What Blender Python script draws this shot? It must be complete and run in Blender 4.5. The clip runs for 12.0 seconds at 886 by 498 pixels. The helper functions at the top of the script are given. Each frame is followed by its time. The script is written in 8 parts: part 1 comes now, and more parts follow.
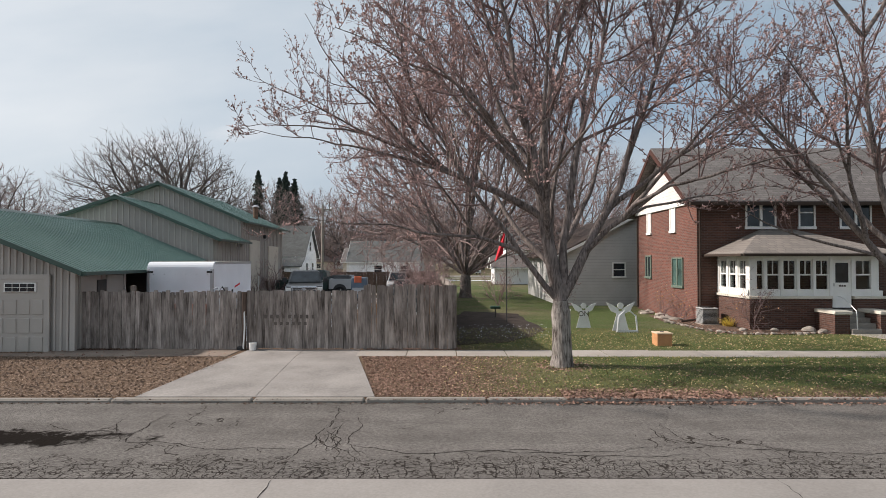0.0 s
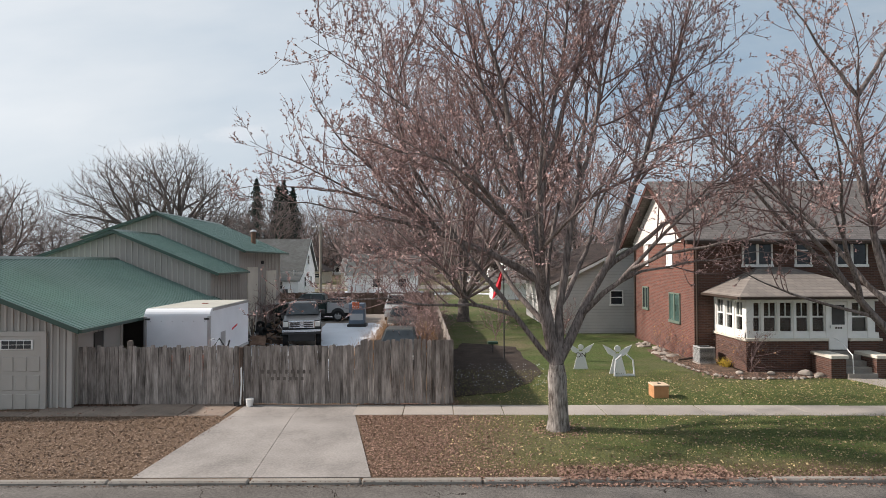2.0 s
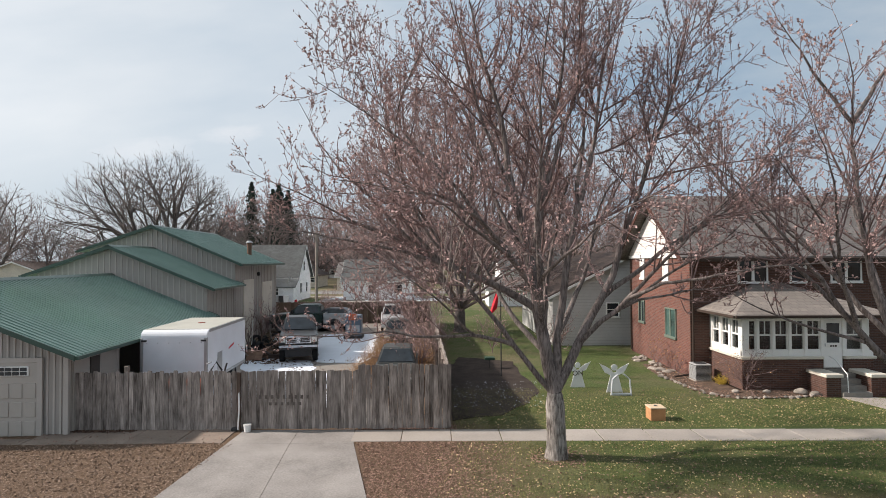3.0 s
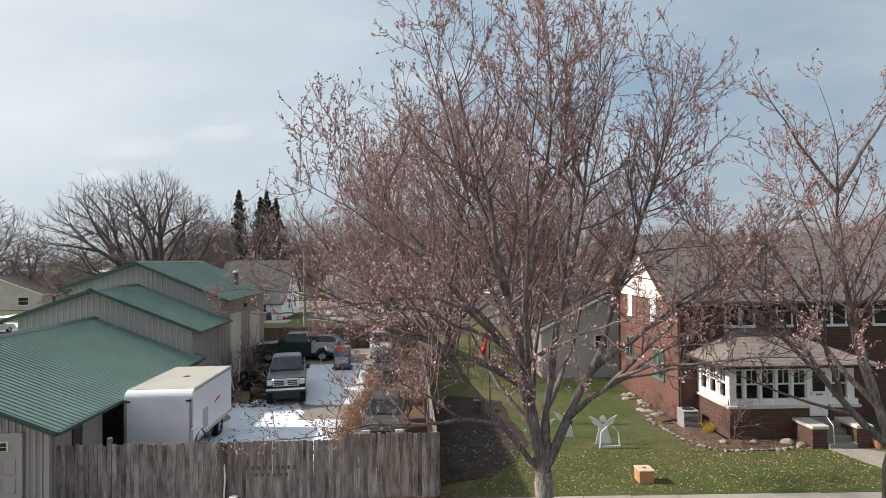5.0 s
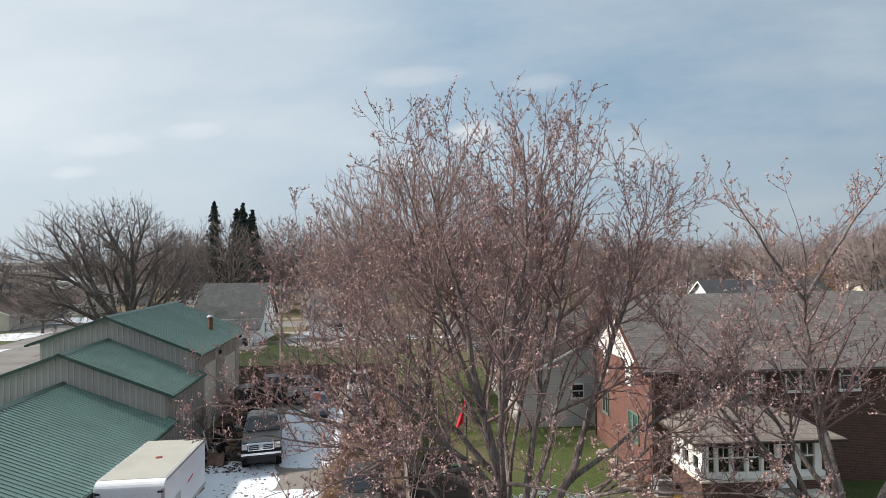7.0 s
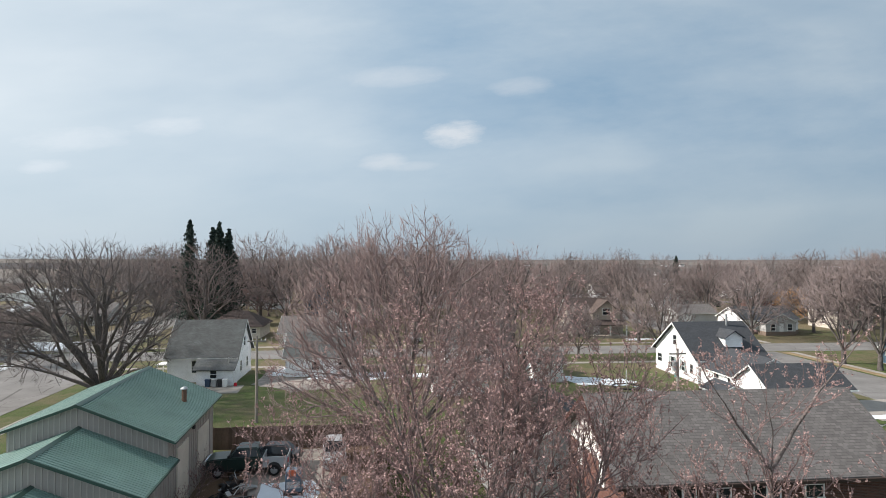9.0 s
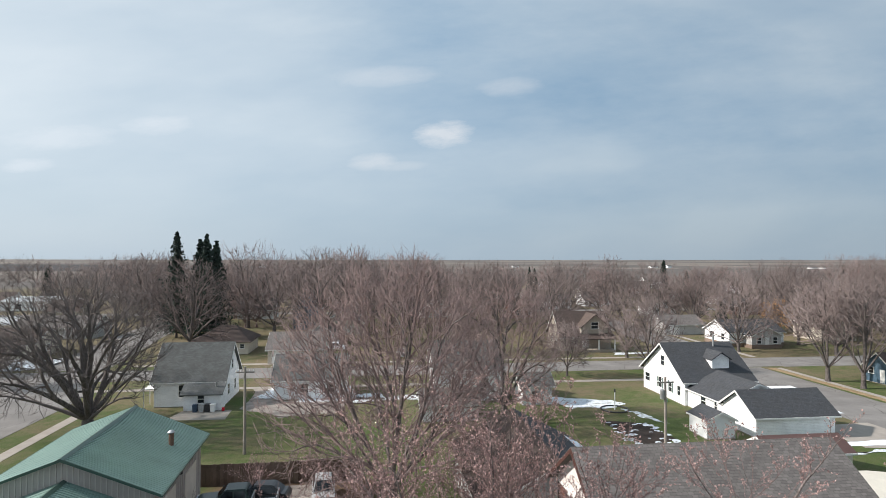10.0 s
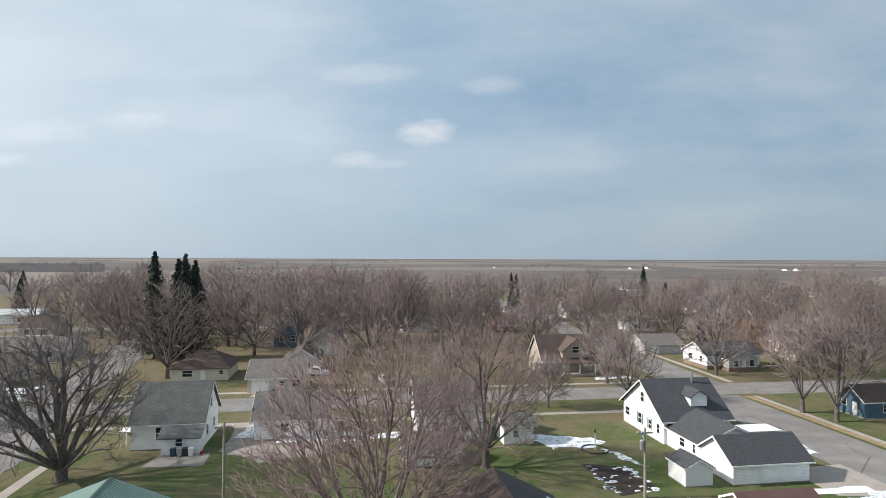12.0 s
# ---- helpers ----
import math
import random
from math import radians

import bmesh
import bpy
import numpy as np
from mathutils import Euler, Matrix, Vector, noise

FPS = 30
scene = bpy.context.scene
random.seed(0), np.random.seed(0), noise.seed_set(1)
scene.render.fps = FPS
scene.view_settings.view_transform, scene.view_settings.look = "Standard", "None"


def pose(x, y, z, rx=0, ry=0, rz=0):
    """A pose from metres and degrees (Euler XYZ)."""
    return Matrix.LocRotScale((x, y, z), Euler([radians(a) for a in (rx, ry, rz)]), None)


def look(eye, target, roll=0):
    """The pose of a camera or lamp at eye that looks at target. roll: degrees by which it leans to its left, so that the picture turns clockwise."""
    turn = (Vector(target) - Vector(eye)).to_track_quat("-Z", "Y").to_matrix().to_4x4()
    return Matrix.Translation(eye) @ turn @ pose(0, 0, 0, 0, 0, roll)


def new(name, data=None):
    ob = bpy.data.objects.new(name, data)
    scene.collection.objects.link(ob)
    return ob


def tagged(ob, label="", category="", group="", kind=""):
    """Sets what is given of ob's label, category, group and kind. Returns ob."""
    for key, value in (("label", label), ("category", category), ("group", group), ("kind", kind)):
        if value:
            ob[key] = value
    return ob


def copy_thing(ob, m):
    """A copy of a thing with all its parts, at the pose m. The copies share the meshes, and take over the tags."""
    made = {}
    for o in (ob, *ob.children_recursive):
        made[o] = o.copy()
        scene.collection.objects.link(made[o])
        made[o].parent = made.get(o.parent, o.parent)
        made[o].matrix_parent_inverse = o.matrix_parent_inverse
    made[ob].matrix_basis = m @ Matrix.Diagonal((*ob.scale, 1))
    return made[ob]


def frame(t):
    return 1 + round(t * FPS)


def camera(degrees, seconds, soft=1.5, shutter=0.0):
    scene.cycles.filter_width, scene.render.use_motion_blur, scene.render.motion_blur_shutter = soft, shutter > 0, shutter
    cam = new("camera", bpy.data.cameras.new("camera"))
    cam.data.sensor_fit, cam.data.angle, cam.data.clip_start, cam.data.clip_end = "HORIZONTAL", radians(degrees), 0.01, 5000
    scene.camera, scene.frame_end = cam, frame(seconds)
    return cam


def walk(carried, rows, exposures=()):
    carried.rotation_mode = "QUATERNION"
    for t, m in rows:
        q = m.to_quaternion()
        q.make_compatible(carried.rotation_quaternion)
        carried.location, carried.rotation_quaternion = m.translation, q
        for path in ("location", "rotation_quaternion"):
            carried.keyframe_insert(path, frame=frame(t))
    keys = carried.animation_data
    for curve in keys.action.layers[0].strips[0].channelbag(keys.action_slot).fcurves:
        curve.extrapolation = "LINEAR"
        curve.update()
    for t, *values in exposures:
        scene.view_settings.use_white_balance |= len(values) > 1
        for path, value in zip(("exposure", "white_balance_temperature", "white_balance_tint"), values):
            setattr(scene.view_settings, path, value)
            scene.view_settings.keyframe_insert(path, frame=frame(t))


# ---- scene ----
cam = camera(75.4, 12.0, soft=0.8)
METRES, EYE, TILT, LEAN, TURN = 21.6, 2.97, 1.1, 0.0, 0.0
ROWS = [
    (0.0, 0.0, 0.0, 0.0, 0.0, 0.0, -0.0),
    (0.5, 0.0006, 0.0004, 0.023, -0.01, 0.04, 0.05),
    (1.0, 0.0014, 0.0002, 0.0446, -0.02, 0.07, 0.09),
    (1.5, 0.003, -0.0014, 0.0642, -0.02, 0.05, 0.13),
    (2.0, 0.0033, -0.0013, 0.0799, -0.12, 0.09, 0.14),
    (2.5, 0.0026, -0.0013, 0.0957, -0.36, 0.12, 0.17),
    (3.0, -0.0001, -0.0021, 0.1163, -0.59, 0.1, 0.24),
    (5.0, 0.0034, 0.0039, 0.2175, -1.66, -0.03, 0.58),
    (5.5, 0.0047, 0.003, 0.2483, -1.99, -0.05, 0.6),
    (6.0, 0.0043, 0.0027, 0.2814, -2.46, -0.02, 0.6),
    (6.5, 0.0061, 0.0033, 0.3219, -3.04, -0.15, 0.61),
    (7.0, 0.0084, 0.0057, 0.3683, -3.78, -0.14, 0.57),
    (9.0, 0.0103, 0.0012, 0.6096, -5.88, -0.04, -0.19),
    (9.5, 0.0104, 0.0014, 0.6736, -6.52, -0.02, -0.18),
    (10.0, 0.0093, 0.0018, 0.7477, -6.96, -0.04, -0.19),
    (10.5, 0.0083, 0.0035, 0.8266, -7.41, -0.07, -0.23),
    (11.0, 0.0091, 0.0054, 0.9105, -7.87, -0.14, -0.3),
    (11.5, 0.0102, 0.0091, 0.965, -8.29, -0.17, -0.36),
    (12.0, 0.008, 0.0092, 0.9986, -8.74, -0.2, -0.41),
]
walk(cam, [(t, pose(0, 0, EYE, TILT, LEAN, TURN) @ pose(METRES * x, METRES * y, METRES * z, 90 + pitch, roll, yaw)) for t, x, y, z, yaw, pitch, roll in ROWS],
     exposures=[(0.0, 0.22, 6550, 14.5), (2.5, 0.32, 6600, 14.5), (5.0, 0.31, 6600, 13.5), (9.0, 0.27, 6300, 11), (12.0, 0.28, 6280, 11)])

# ---- light ----
SUN_EL, SUN_AZ = 34.0, 276.0          # degrees; azimuth clockwise from +y
sun_from = Vector((math.sin(radians(SUN_AZ)) * math.cos(radians(SUN_EL)), math.cos(radians(SUN_AZ)) * math.cos(radians(SUN_EL)), math.sin(radians(SUN_EL))))
sun_data = bpy.data.lights.new("sun", "SUN")
sun_data.energy, sun_data.angle, sun_data.color = 5.0, radians(2.0), (1.0, 0.92, 0.82)
sun = new("sun", sun_data)
sun.matrix_basis = look(sun_from * 200, (0, 0, 0))


# ---- node helpers ----
def nd(nt, kind, ins=None):
    node = nt.nodes.new(kind)
    for key, value in (ins or {}).items():
        if isinstance(value, bpy.types.NodeSocket):
            nt.links.new(value, node.inputs[key])
        else:
            node.inputs[key].default_value = value
    return node


def c4(c):
    return (min(c[0], 1), min(c[1], 1), min(c[2], 1), 1)


def maths(nt, op, a, b=0.0, clamp=False):
    node = nd(nt, "ShaderNodeMath", {0: a, 1: b})
    node.operation, node.use_clamp = op, clamp
    return node.outputs[0]


def mixc(nt, fac, a, b, blend="MIX"):
    node = nd(nt, "ShaderNodeMixRGB", {"Fac": fac, "Color1": a, "Color2": b})
    node.blend_type = blend
    return node.outputs[0]


def ramp(nt, fac, lo, hi):
    node = nd(nt, "ShaderNodeMapRange", {"Value": fac, "From Min": lo, "From Max": hi})
    return node.outputs[0]


def noise_at(nt, vec, scale, detail=3.0, rough=0.55):
    return nd(nt, "ShaderNodeTexNoise", {"Vector": vec, "Scale": scale, "Detail": detail, "Roughness": rough}).outputs["Fac"]


def blank(name):
    m = bpy.data.materials.new(name)
    m.use_nodes = True
    nt = m.node_tree
    nt.nodes["Principled BSDF"].inputs["Specular IOR Level"].default_value = 0.18
    return m, nt, nt.nodes["Principled BSDF"], nd(nt, "ShaderNodeNewGeometry").outputs["Position"]


def bumped(nt, bsdf, height, strength, dist=0.02):
    nt.links.new(nd(nt, "ShaderNodeBump", {"Height": height, "Strength": strength, "Distance": dist}).outputs[0], bsdf.inputs["Normal"])


def mat(name, col, var=0.2, scale=1.5, rough=0.75, metal=0.0, bump=0.25, fine=30.0, col2=None, rand=0.0):
    """A plain surface: colour varied at two scales, and fine relief."""
    m, nt, bsdf, pos = blank(name)
    big, small = noise_at(nt, pos, scale), noise_at(nt, pos, fine)
    fac = ramp(nt, maths(nt, "ADD", maths(nt, "MULTIPLY", big, 0.6), maths(nt, "MULTIPLY", small, 0.4)), 0.32, 0.68)
    lo = [v * (1 - var) for v in col]
    hi = [v * (1 + var) for v in (col2 or col)]
    out = mixc(nt, fac, c4(lo), c4(hi))
    if rand:
        r = nd(nt, "ShaderNodeObjectInfo").outputs["Random"]
        node = nd(nt, "ShaderNodeMapRange", {"Value": r, "To Min": 1 - rand, "To Max": 1 + rand})
        out = mixc(nt, 1.0, out, nd(nt, "ShaderNodeCombineXYZ", {0: node.outputs[0], 1: node.outputs[0], 2: node.outputs[0]}).outputs[0], "MULTIPLY")
    nt.links.new(out, bsdf.inputs["Base Color"])
    bsdf.inputs["Roughness"].default_value, bsdf.inputs["Metallic"].default_value = rough, metal
    if bump:
        bumped(nt, bsdf, small, bump, 0.01)
    if rough < 0.65:
        bsdf.inputs["Specular IOR Level"].default_value = 0.5
    return m


def xyz(nt, pos):
    s = nd(nt, "ShaderNodeSeparateXYZ", {0: pos})
    return s.outputs[0], s.outputs[1], s.outputs[2]


def lapped(name, col, pitch=0.18, upright=False, var=0.08):
    """Lap siding, or with upright=True board siding, as steps of relief."""
    m, nt, bsdf, pos = blank(name)
    x, y, z = xyz(nt, pos)
    t = maths(nt, "DIVIDE", maths(nt, "ADD", x, y) if upright else z, pitch)
    f = maths(nt, "FRACT", t)
    line = ramp(nt, f, 0.0, 0.12)
    dirt = noise_at(nt, pos, 0.9)
    base = mixc(nt, ramp(nt, dirt, 0.3, 0.7), c4([v * (1 - var) for v in col]), c4([v * (1 + var) for v in col]))
    out = mixc(nt, line, mixc(nt, 0.5, base, (0.05, 0.05, 0.05, 1)), base)
    nt.links.new(out, bsdf.inputs["Base Color"])
    bsdf.inputs["Roughness"].default_value = 0.55
    bumped(nt, bsdf, f, 0.5, 0.015)
    return m


def bricked(name, a, b, mortar, w, h, vec="wall", gap=0.01, var=0.5):
    """Brickwork or shingles from a brick pattern in metres."""
    m, nt, bsdf, pos = blank(name)
    x, y, z = xyz(nt, pos)
    if vec == "wall":
        u, v = maths(nt, "ADD", x, y), z
    elif vec == "x":
        u, v = x, maths(nt, "MULTIPLY", z, 1.9)
    else:
        u, v = y, maths(nt, "MULTIPLY", z, 1.9)
    vv = nd(nt, "ShaderNodeCombineXYZ", {0: u, 1: v, 2: 0.0}).outputs[0]
    br = nd(nt, "ShaderNodeTexBrick", {"Vector": vv, "Color1": c4(a), "Color2": c4(b), "Mortar": c4(mortar), "Scale": 1.0, "Mortar Size": gap, "Brick Width": w, "Row Height": h, "Bias": 0.0})
    dirt = ramp(nt, noise_at(nt, pos, 0.7, 4.0), 0.3, 0.7)
    out = mixc(nt, maths(nt, "MULTIPLY", dirt, var), br.outputs["Color"], mixc(nt, 0.5, br.outputs["Color"], (0.06, 0.055, 0.05, 1)))
    fine = noise_at(nt, pos, 25.0)
    out = mixc(nt, 0.35, out, mixc(nt, fine, (0.35, 0.35, 0.35, 1), (1, 1, 1, 1)), "MULTIPLY")
    nt.links.new(out, bsdf.inputs["Base Color"])
    bsdf.inputs["Roughness"].default_value = 0.88
    bumped(nt, bsdf, maths(nt, "SUBTRACT", fine, br.outputs["Fac"]), 0.5, 0.01)
    return m


def glassy(name, tint=(0.02, 0.025, 0.03), rough=0.06):
    m, nt, bsdf, pos = blank(name)
    out = mixc(nt, ramp(nt, noise_at(nt, pos, 1.3), 0.35, 0.65), c4([v * 0.6 for v in tint]), c4([v * 1.6 for v in tint]))
    nt.links.new(out, bsdf.inputs["Base Color"])
    bsdf.inputs["Roughness"].default_value = rough
    bsdf.inputs["Specular IOR Level"].default_value = 0.5
    return m


def clear_glass(name):
    m, nt, bsdf, pos = blank(name)
    fres = nd(nt, "ShaderNodeFresnel", {"IOR": 1.45}).outputs[0]
    wave = noise_at(nt, pos, 3.0)
    gl = nd(nt, "ShaderNodeBsdfGlossy", {"Roughness": 0.04})
    tr = nd(nt, "ShaderNodeBsdfTransparent", {"Color": (0.75, 0.78, 0.78, 1)})
    mix = nd(nt, "ShaderNodeMixShader", {0: fres, 1: tr.outputs[0], 2: gl.outputs[0]})
    nt.links.new(nd(nt, "ShaderNodeBump", {"Height": wave, "Strength": 0.05}).outputs[0], gl.inputs["Normal"])
    nt.links.new(mix.outputs[0], nt.nodes["Material Output"].inputs[0])
    bsdf.inputs["Specular IOR Level"].default_value = 0.5
    return m


# ---- world ----
world = bpy.data.worlds.new("sky")
scene.world = world
world.use_nodes = True
wt = world.node_tree
sky = nd(wt, "ShaderNodeTexSky")
sky.sky_type, sky.sun_disc = "NISHITA", False
sky.sun_elevation, sky.sun_rotation = radians(SUN_EL), radians(SUN_AZ)
sky.air_density, sky.dust_density, sky.ozone_density = 1.0, 2.0, 1.5
direction = nd(wt, "ShaderNodeTexCoord").outputs["Generated"]
wx, wy, wz = xyz(wt, direction)
ahead = maths(wt, "MAXIMUM", wy, 0.05)
su, sv = maths(wt, "DIVIDE", wx, ahead), maths(wt, "DIVIDE", wz, ahead)
streak = nd(wt, "ShaderNodeCombineXYZ", {0: maths(wt, "ADD", su, maths(wt, "MULTIPLY", sv, 0.7)), 1: maths(wt, "SUBTRACT", maths(wt, "MULTIPLY", sv, 3.2), maths(wt, "MULTIPLY", su, 0.5)), 2: maths(wt, "LESS_THAN", wy, 0.0)}).outputs[0]
haze = noise_at(wt, streak, 2.1, 5.0, 0.5)
fluff = maths(wt, "MULTIPLY", maths(wt, "SUBTRACT", noise_at(wt, streak, 20.0, 6.0, 0.68), 0.5), 3.6)


def cloud_at(u0, v0, a, b, tilt=0.0, ragged=1.0):
    """How far inside an oval of the northern sky a direction lies: 1 in its middle, 0 outside."""
    du = maths(wt, "SUBTRACT", su, u0)
    dv = maths(wt, "SUBTRACT", maths(wt, "SUBTRACT", sv, v0), maths(wt, "MULTIPLY", du, tilt))
    p, q = maths(wt, "DIVIDE", du, a), maths(wt, "DIVIDE", dv, b)
    r = maths(wt, "ADD", maths(wt, "ADD", maths(wt, "MULTIPLY", p, p), maths(wt, "MULTIPLY", q, q)), maths(wt, "MULTIPLY", fluff, ragged))
    return nd(wt, "ShaderNodeMapRange", {"Value": r, "From Min": 1.25, "From Max": 0.0}).outputs[0]


gap = maths(wt, "MAXIMUM", cloud_at(0.5, 0.345, 0.62, 0.13, -0.1, 0.25), maths(wt, "MULTIPLY", cloud_at(0.72, 0.15, 0.5, 0.05, 0.08, 0.25), 0.75))
gap = maths(wt, "MAXIMUM", gap, maths(wt, "MULTIPLY", cloud_at(0.16, 0.27, 0.22, 0.1, 0.3, 0.3), 0.7))
veil = maths(wt, "SUBTRACT", maths(wt, "ADD", ramp(wt, haze, 0.22, 0.74), 0.14), maths(wt, "MULTIPLY", gap, 0.4), True)
whiter = ramp(wt, wx, 0.1, -0.5)
cloud = mixc(wt, veil, mixc(wt, whiter, (3.2, 4.7, 6.1, 1), (5.2, 6.15, 6.7, 1)), mixc(wt, whiter, (6.0, 7.0, 7.6, 1), (7.0, 7.6, 7.8, 1)))
# small fair-weather clouds
for u0, v0, a, b, strength in ((0.125, 0.222, 0.052, 0.023, 0.85), (0.0, 0.17, 0.042, 0.015, 0.62), (0.05, 0.163, 0.045, 0.009, 0.35), (-0.355, 0.223, 0.055, 0.016, 0.42), (-0.51, 0.197, 0.085, 0.02, 0.4), (-0.555, 0.152, 0.04, 0.012, 0.6), (0.02, 0.32, 0.09, 0.018, 0.35), (0.245, 0.31, 0.06, 0.016, 0.35)):
    cloud = mixc(wt, maths(wt, "MULTIPLY", cloud_at(u0, v0, a, b, 0.08, 0.6), strength), cloud, (8.1, 8.4, 8.5, 1))
low = ramp(wt, wz, 0.2, 0.0)
cloud = mixc(wt, maths(wt, "MULTIPLY", low, 0.7), cloud, (4.3, 5.3, 6.1, 1))
# thin cloud brightens towards the sun's side
side = nd(wt, "ShaderNodeMapRange", {"Value": wx, "From Min": -0.75, "From Max": 0.75, "To Min": 1.2, "To Max": 0.80}).outputs[0]
cloud = mixc(wt, 1.0, cloud, nd(wt, "ShaderNodeCombineXYZ", {0: side, 1: side, 2: side}).outputs[0], "MULTIPLY")
over = nd(wt, "ShaderNodeMapRange", {"Value": wz, "From Min": 0.38, "From Max": 0.7, "To Min": 0.88, "To Max": 0.9}).outputs[0]
skies = mixc(wt, over, sky.outputs[0], cloud)
nt_bg = wt.nodes["Background"]
wt.links.new(skies, nt_bg.inputs["Color"])
nt_bg.inputs["Strength"].default_value = 0.084


# ---- mesh helpers ----
class MB:
    """Collects the faces of one mesh, in world metres."""
    def __init__(self):
        self.v, self.f = [], []

    def add(self, vs, fs):
        n = len(self.v)
        self.v += [tuple(p) for p in vs]
        self.f += [tuple(n + i for i in f) for f in fs]
        return self

    def box(self, x0, x1, y0, y1, z0, z1, c=0.0):
        """A box, with edges chamfered by c."""
        if c <= 0:
            vs = [(x, y, z) for x in (x0, x1) for y in (y0, y1) for z in (z0, z1)]
            return self.add(vs, [(0, 1, 3, 2), (4, 6, 7, 5), (0, 4, 5, 1), (2, 3, 7, 6), (0, 2, 6, 4), (1, 5, 7, 3)])
        bm = bmesh.new()
        bmesh.ops.create_cube(bm, size=1)
        for w in bm.verts:
            w.co = Vector(((x0 + x1) / 2 + w.co.x * (x1 - x0), (y0 + y1) / 2 + w.co.y * (y1 - y0), (z0 + z1) / 2 + w.co.z * (z1 - z0)))
        bmesh.ops.bevel(bm, geom=bm.edges[:], offset=c, segments=1, affect="EDGES")
        return self.take(bm)

    def take(self, bm):
        bm.verts.index_update()
        self.add([w.co for w in bm.verts], [[w.index for w in f.verts] for f in bm.faces])
        bm.free()
        return self

    def prism(self, poly, axis, a, b):
        """A polygon, (y, z), (x, z) or (x, y) for axis x, y or z, drawn out from a to b."""
        n = len(poly)
        put = {"x": lambda p, t: (t, p[0], p[1]), "y": lambda p, t: (p[0], t, p[1]), "z": lambda p, t: (p[0], p[1], t)}[axis]
        vs = [put(p, a) for p in poly] + [put(p, b) for p in poly]
        fs = [tuple(range(n)), tuple(range(2 * n - 1, n - 1, -1))] + [(i, (i + 1) % n, n + (i + 1) % n, n + i) for i in range(n)]
        return self.add(vs, fs)

    def tube(self, pts, radii, k=8, cap=True):
        v, f = tube_arrays(np.array([pts], float), np.array([radii], float), k)
        n = len(self.v)
        self.v += [tuple(p) for p in v]
        self.f += [tuple(int(n + i) for i in q) for q in f]
        if cap:
            self.f += [tuple(n + i for i in range(k)), tuple(n + len(v) - 1 - i for i in range(k))]
        return self

    def blob(self, c, r, rng, sub=1, squash=(1, 1, 1), rough=0.25):
        bm = bmesh.new()
        bmesh.ops.create_icosphere(bm, subdivisions=sub, radius=1)
        for w in bm.verts:
            k = r * (1 + rough * (rng.random() - 0.5) * 2)
            w.co = Vector((c[0] + w.co.x * k * squash[0], c[1] + w.co.y * k * squash[1], c[2] + w.co.z * k * squash[2]))
        return self.take(bm)

    def mesh(self, name, smooth=False):
        me = bpy.data.meshes.new(name)
        me.from_pydata(self.v, [], self.f)
        bm = bmesh.new()
        bm.from_mesh(me)
        bmesh.ops.recalc_face_normals(bm, faces=bm.faces)
        bm.to_mesh(me)
        bm.free()
        if smooth:
            me.polygons.foreach_set("use_smooth", [True] * len(me.polygons))
        return me


def tube_arrays(P, R, k):
    """Vertices and quads of m tubes of n rings each."""
    m, n, _ = P.shape
    T = np.gradient(P, axis=1)
    T /= np.linalg.norm(T, axis=2, keepdims=True) + 1e-9
    ref = np.where(np.abs(T[:, :1, 2:3]) > 0.85, np.array([1.0, 0, 0]), np.array([0, 0, 1.0]))
    U = np.cross(T, np.broadcast_to(ref, T.shape))
    U /= np.linalg.norm(U, axis=2, keepdims=True) + 1e-9
    W = np.cross(T, U)
    a = np.arange(k) * 2 * np.pi / k
    V = P[:, :, None] + R[:, :, None, None] * (np.cos(a)[None, None, :, None] * U[:, :, None] + np.sin(a)[None, None, :, None] * W[:, :, None])
    base = (np.arange(m) * n * k)[:, None, None] + (np.arange(n - 1) * k)[None, :, None]
    j = np.arange(k)[None, None, :]
    j2 = (np.arange(k) + 1)[None, None, :] % k
    F = np.stack([base + j, base + j2, base + k + j2, base + k + j], -1).reshape(-1, 4)
    return V.reshape(-1, 3), F


def fast_mesh(name, V, F, smooth=True):
    me = bpy.data.meshes.new(name)
    me.vertices.add(len(V))
    me.vertices.foreach_set("co", np.ascontiguousarray(V, dtype=np.float32).ravel())
    me.loops.add(F.size)
    me.loops.foreach_set("vertex_index", np.ascontiguousarray(F, dtype=np.int32).ravel())
    me.polygons.add(len(F))
    me.polygons.foreach_set("loop_start", np.arange(0, F.size, F.shape[1], dtype=np.int32))
    me.update(calc_edges=True)
    me.validate()
    if smooth:
        me.polygons.foreach_set("use_smooth", [True] * len(me.polygons))
    return me


def standing(ob):
    """The world pose of an object that has just been made."""
    if ob.parent is None:
        return ob.matrix_basis.copy()
    return standing(ob.parent) @ ob.matrix_parent_inverse @ ob.matrix_basis


def thing(name, label, category, at=(0, 0, 0), group="", kind="", turn=0):
    ob = new(name)
    ob.matrix_basis = pose(at[0], at[1], at[2], 0, 0, turn)
    return tagged(ob, label, category, group, kind)


def part(name, shape, material, parent, label="", m=None, smooth=False):
    """One mesh under a thing or a part, its shape in world metres, or set at the world pose m."""
    me = shape.mesh(name, smooth) if isinstance(shape, MB) else shape
    if material is not None and not me.materials:
        me.materials.append(material)
    ob = new(name, me)
    ob.parent = parent
    ob.matrix_parent_inverse = standing(parent).inverted()
    if m is not None:
        ob.matrix_basis = m
    if label:
        ob["label"] = label
    return ob


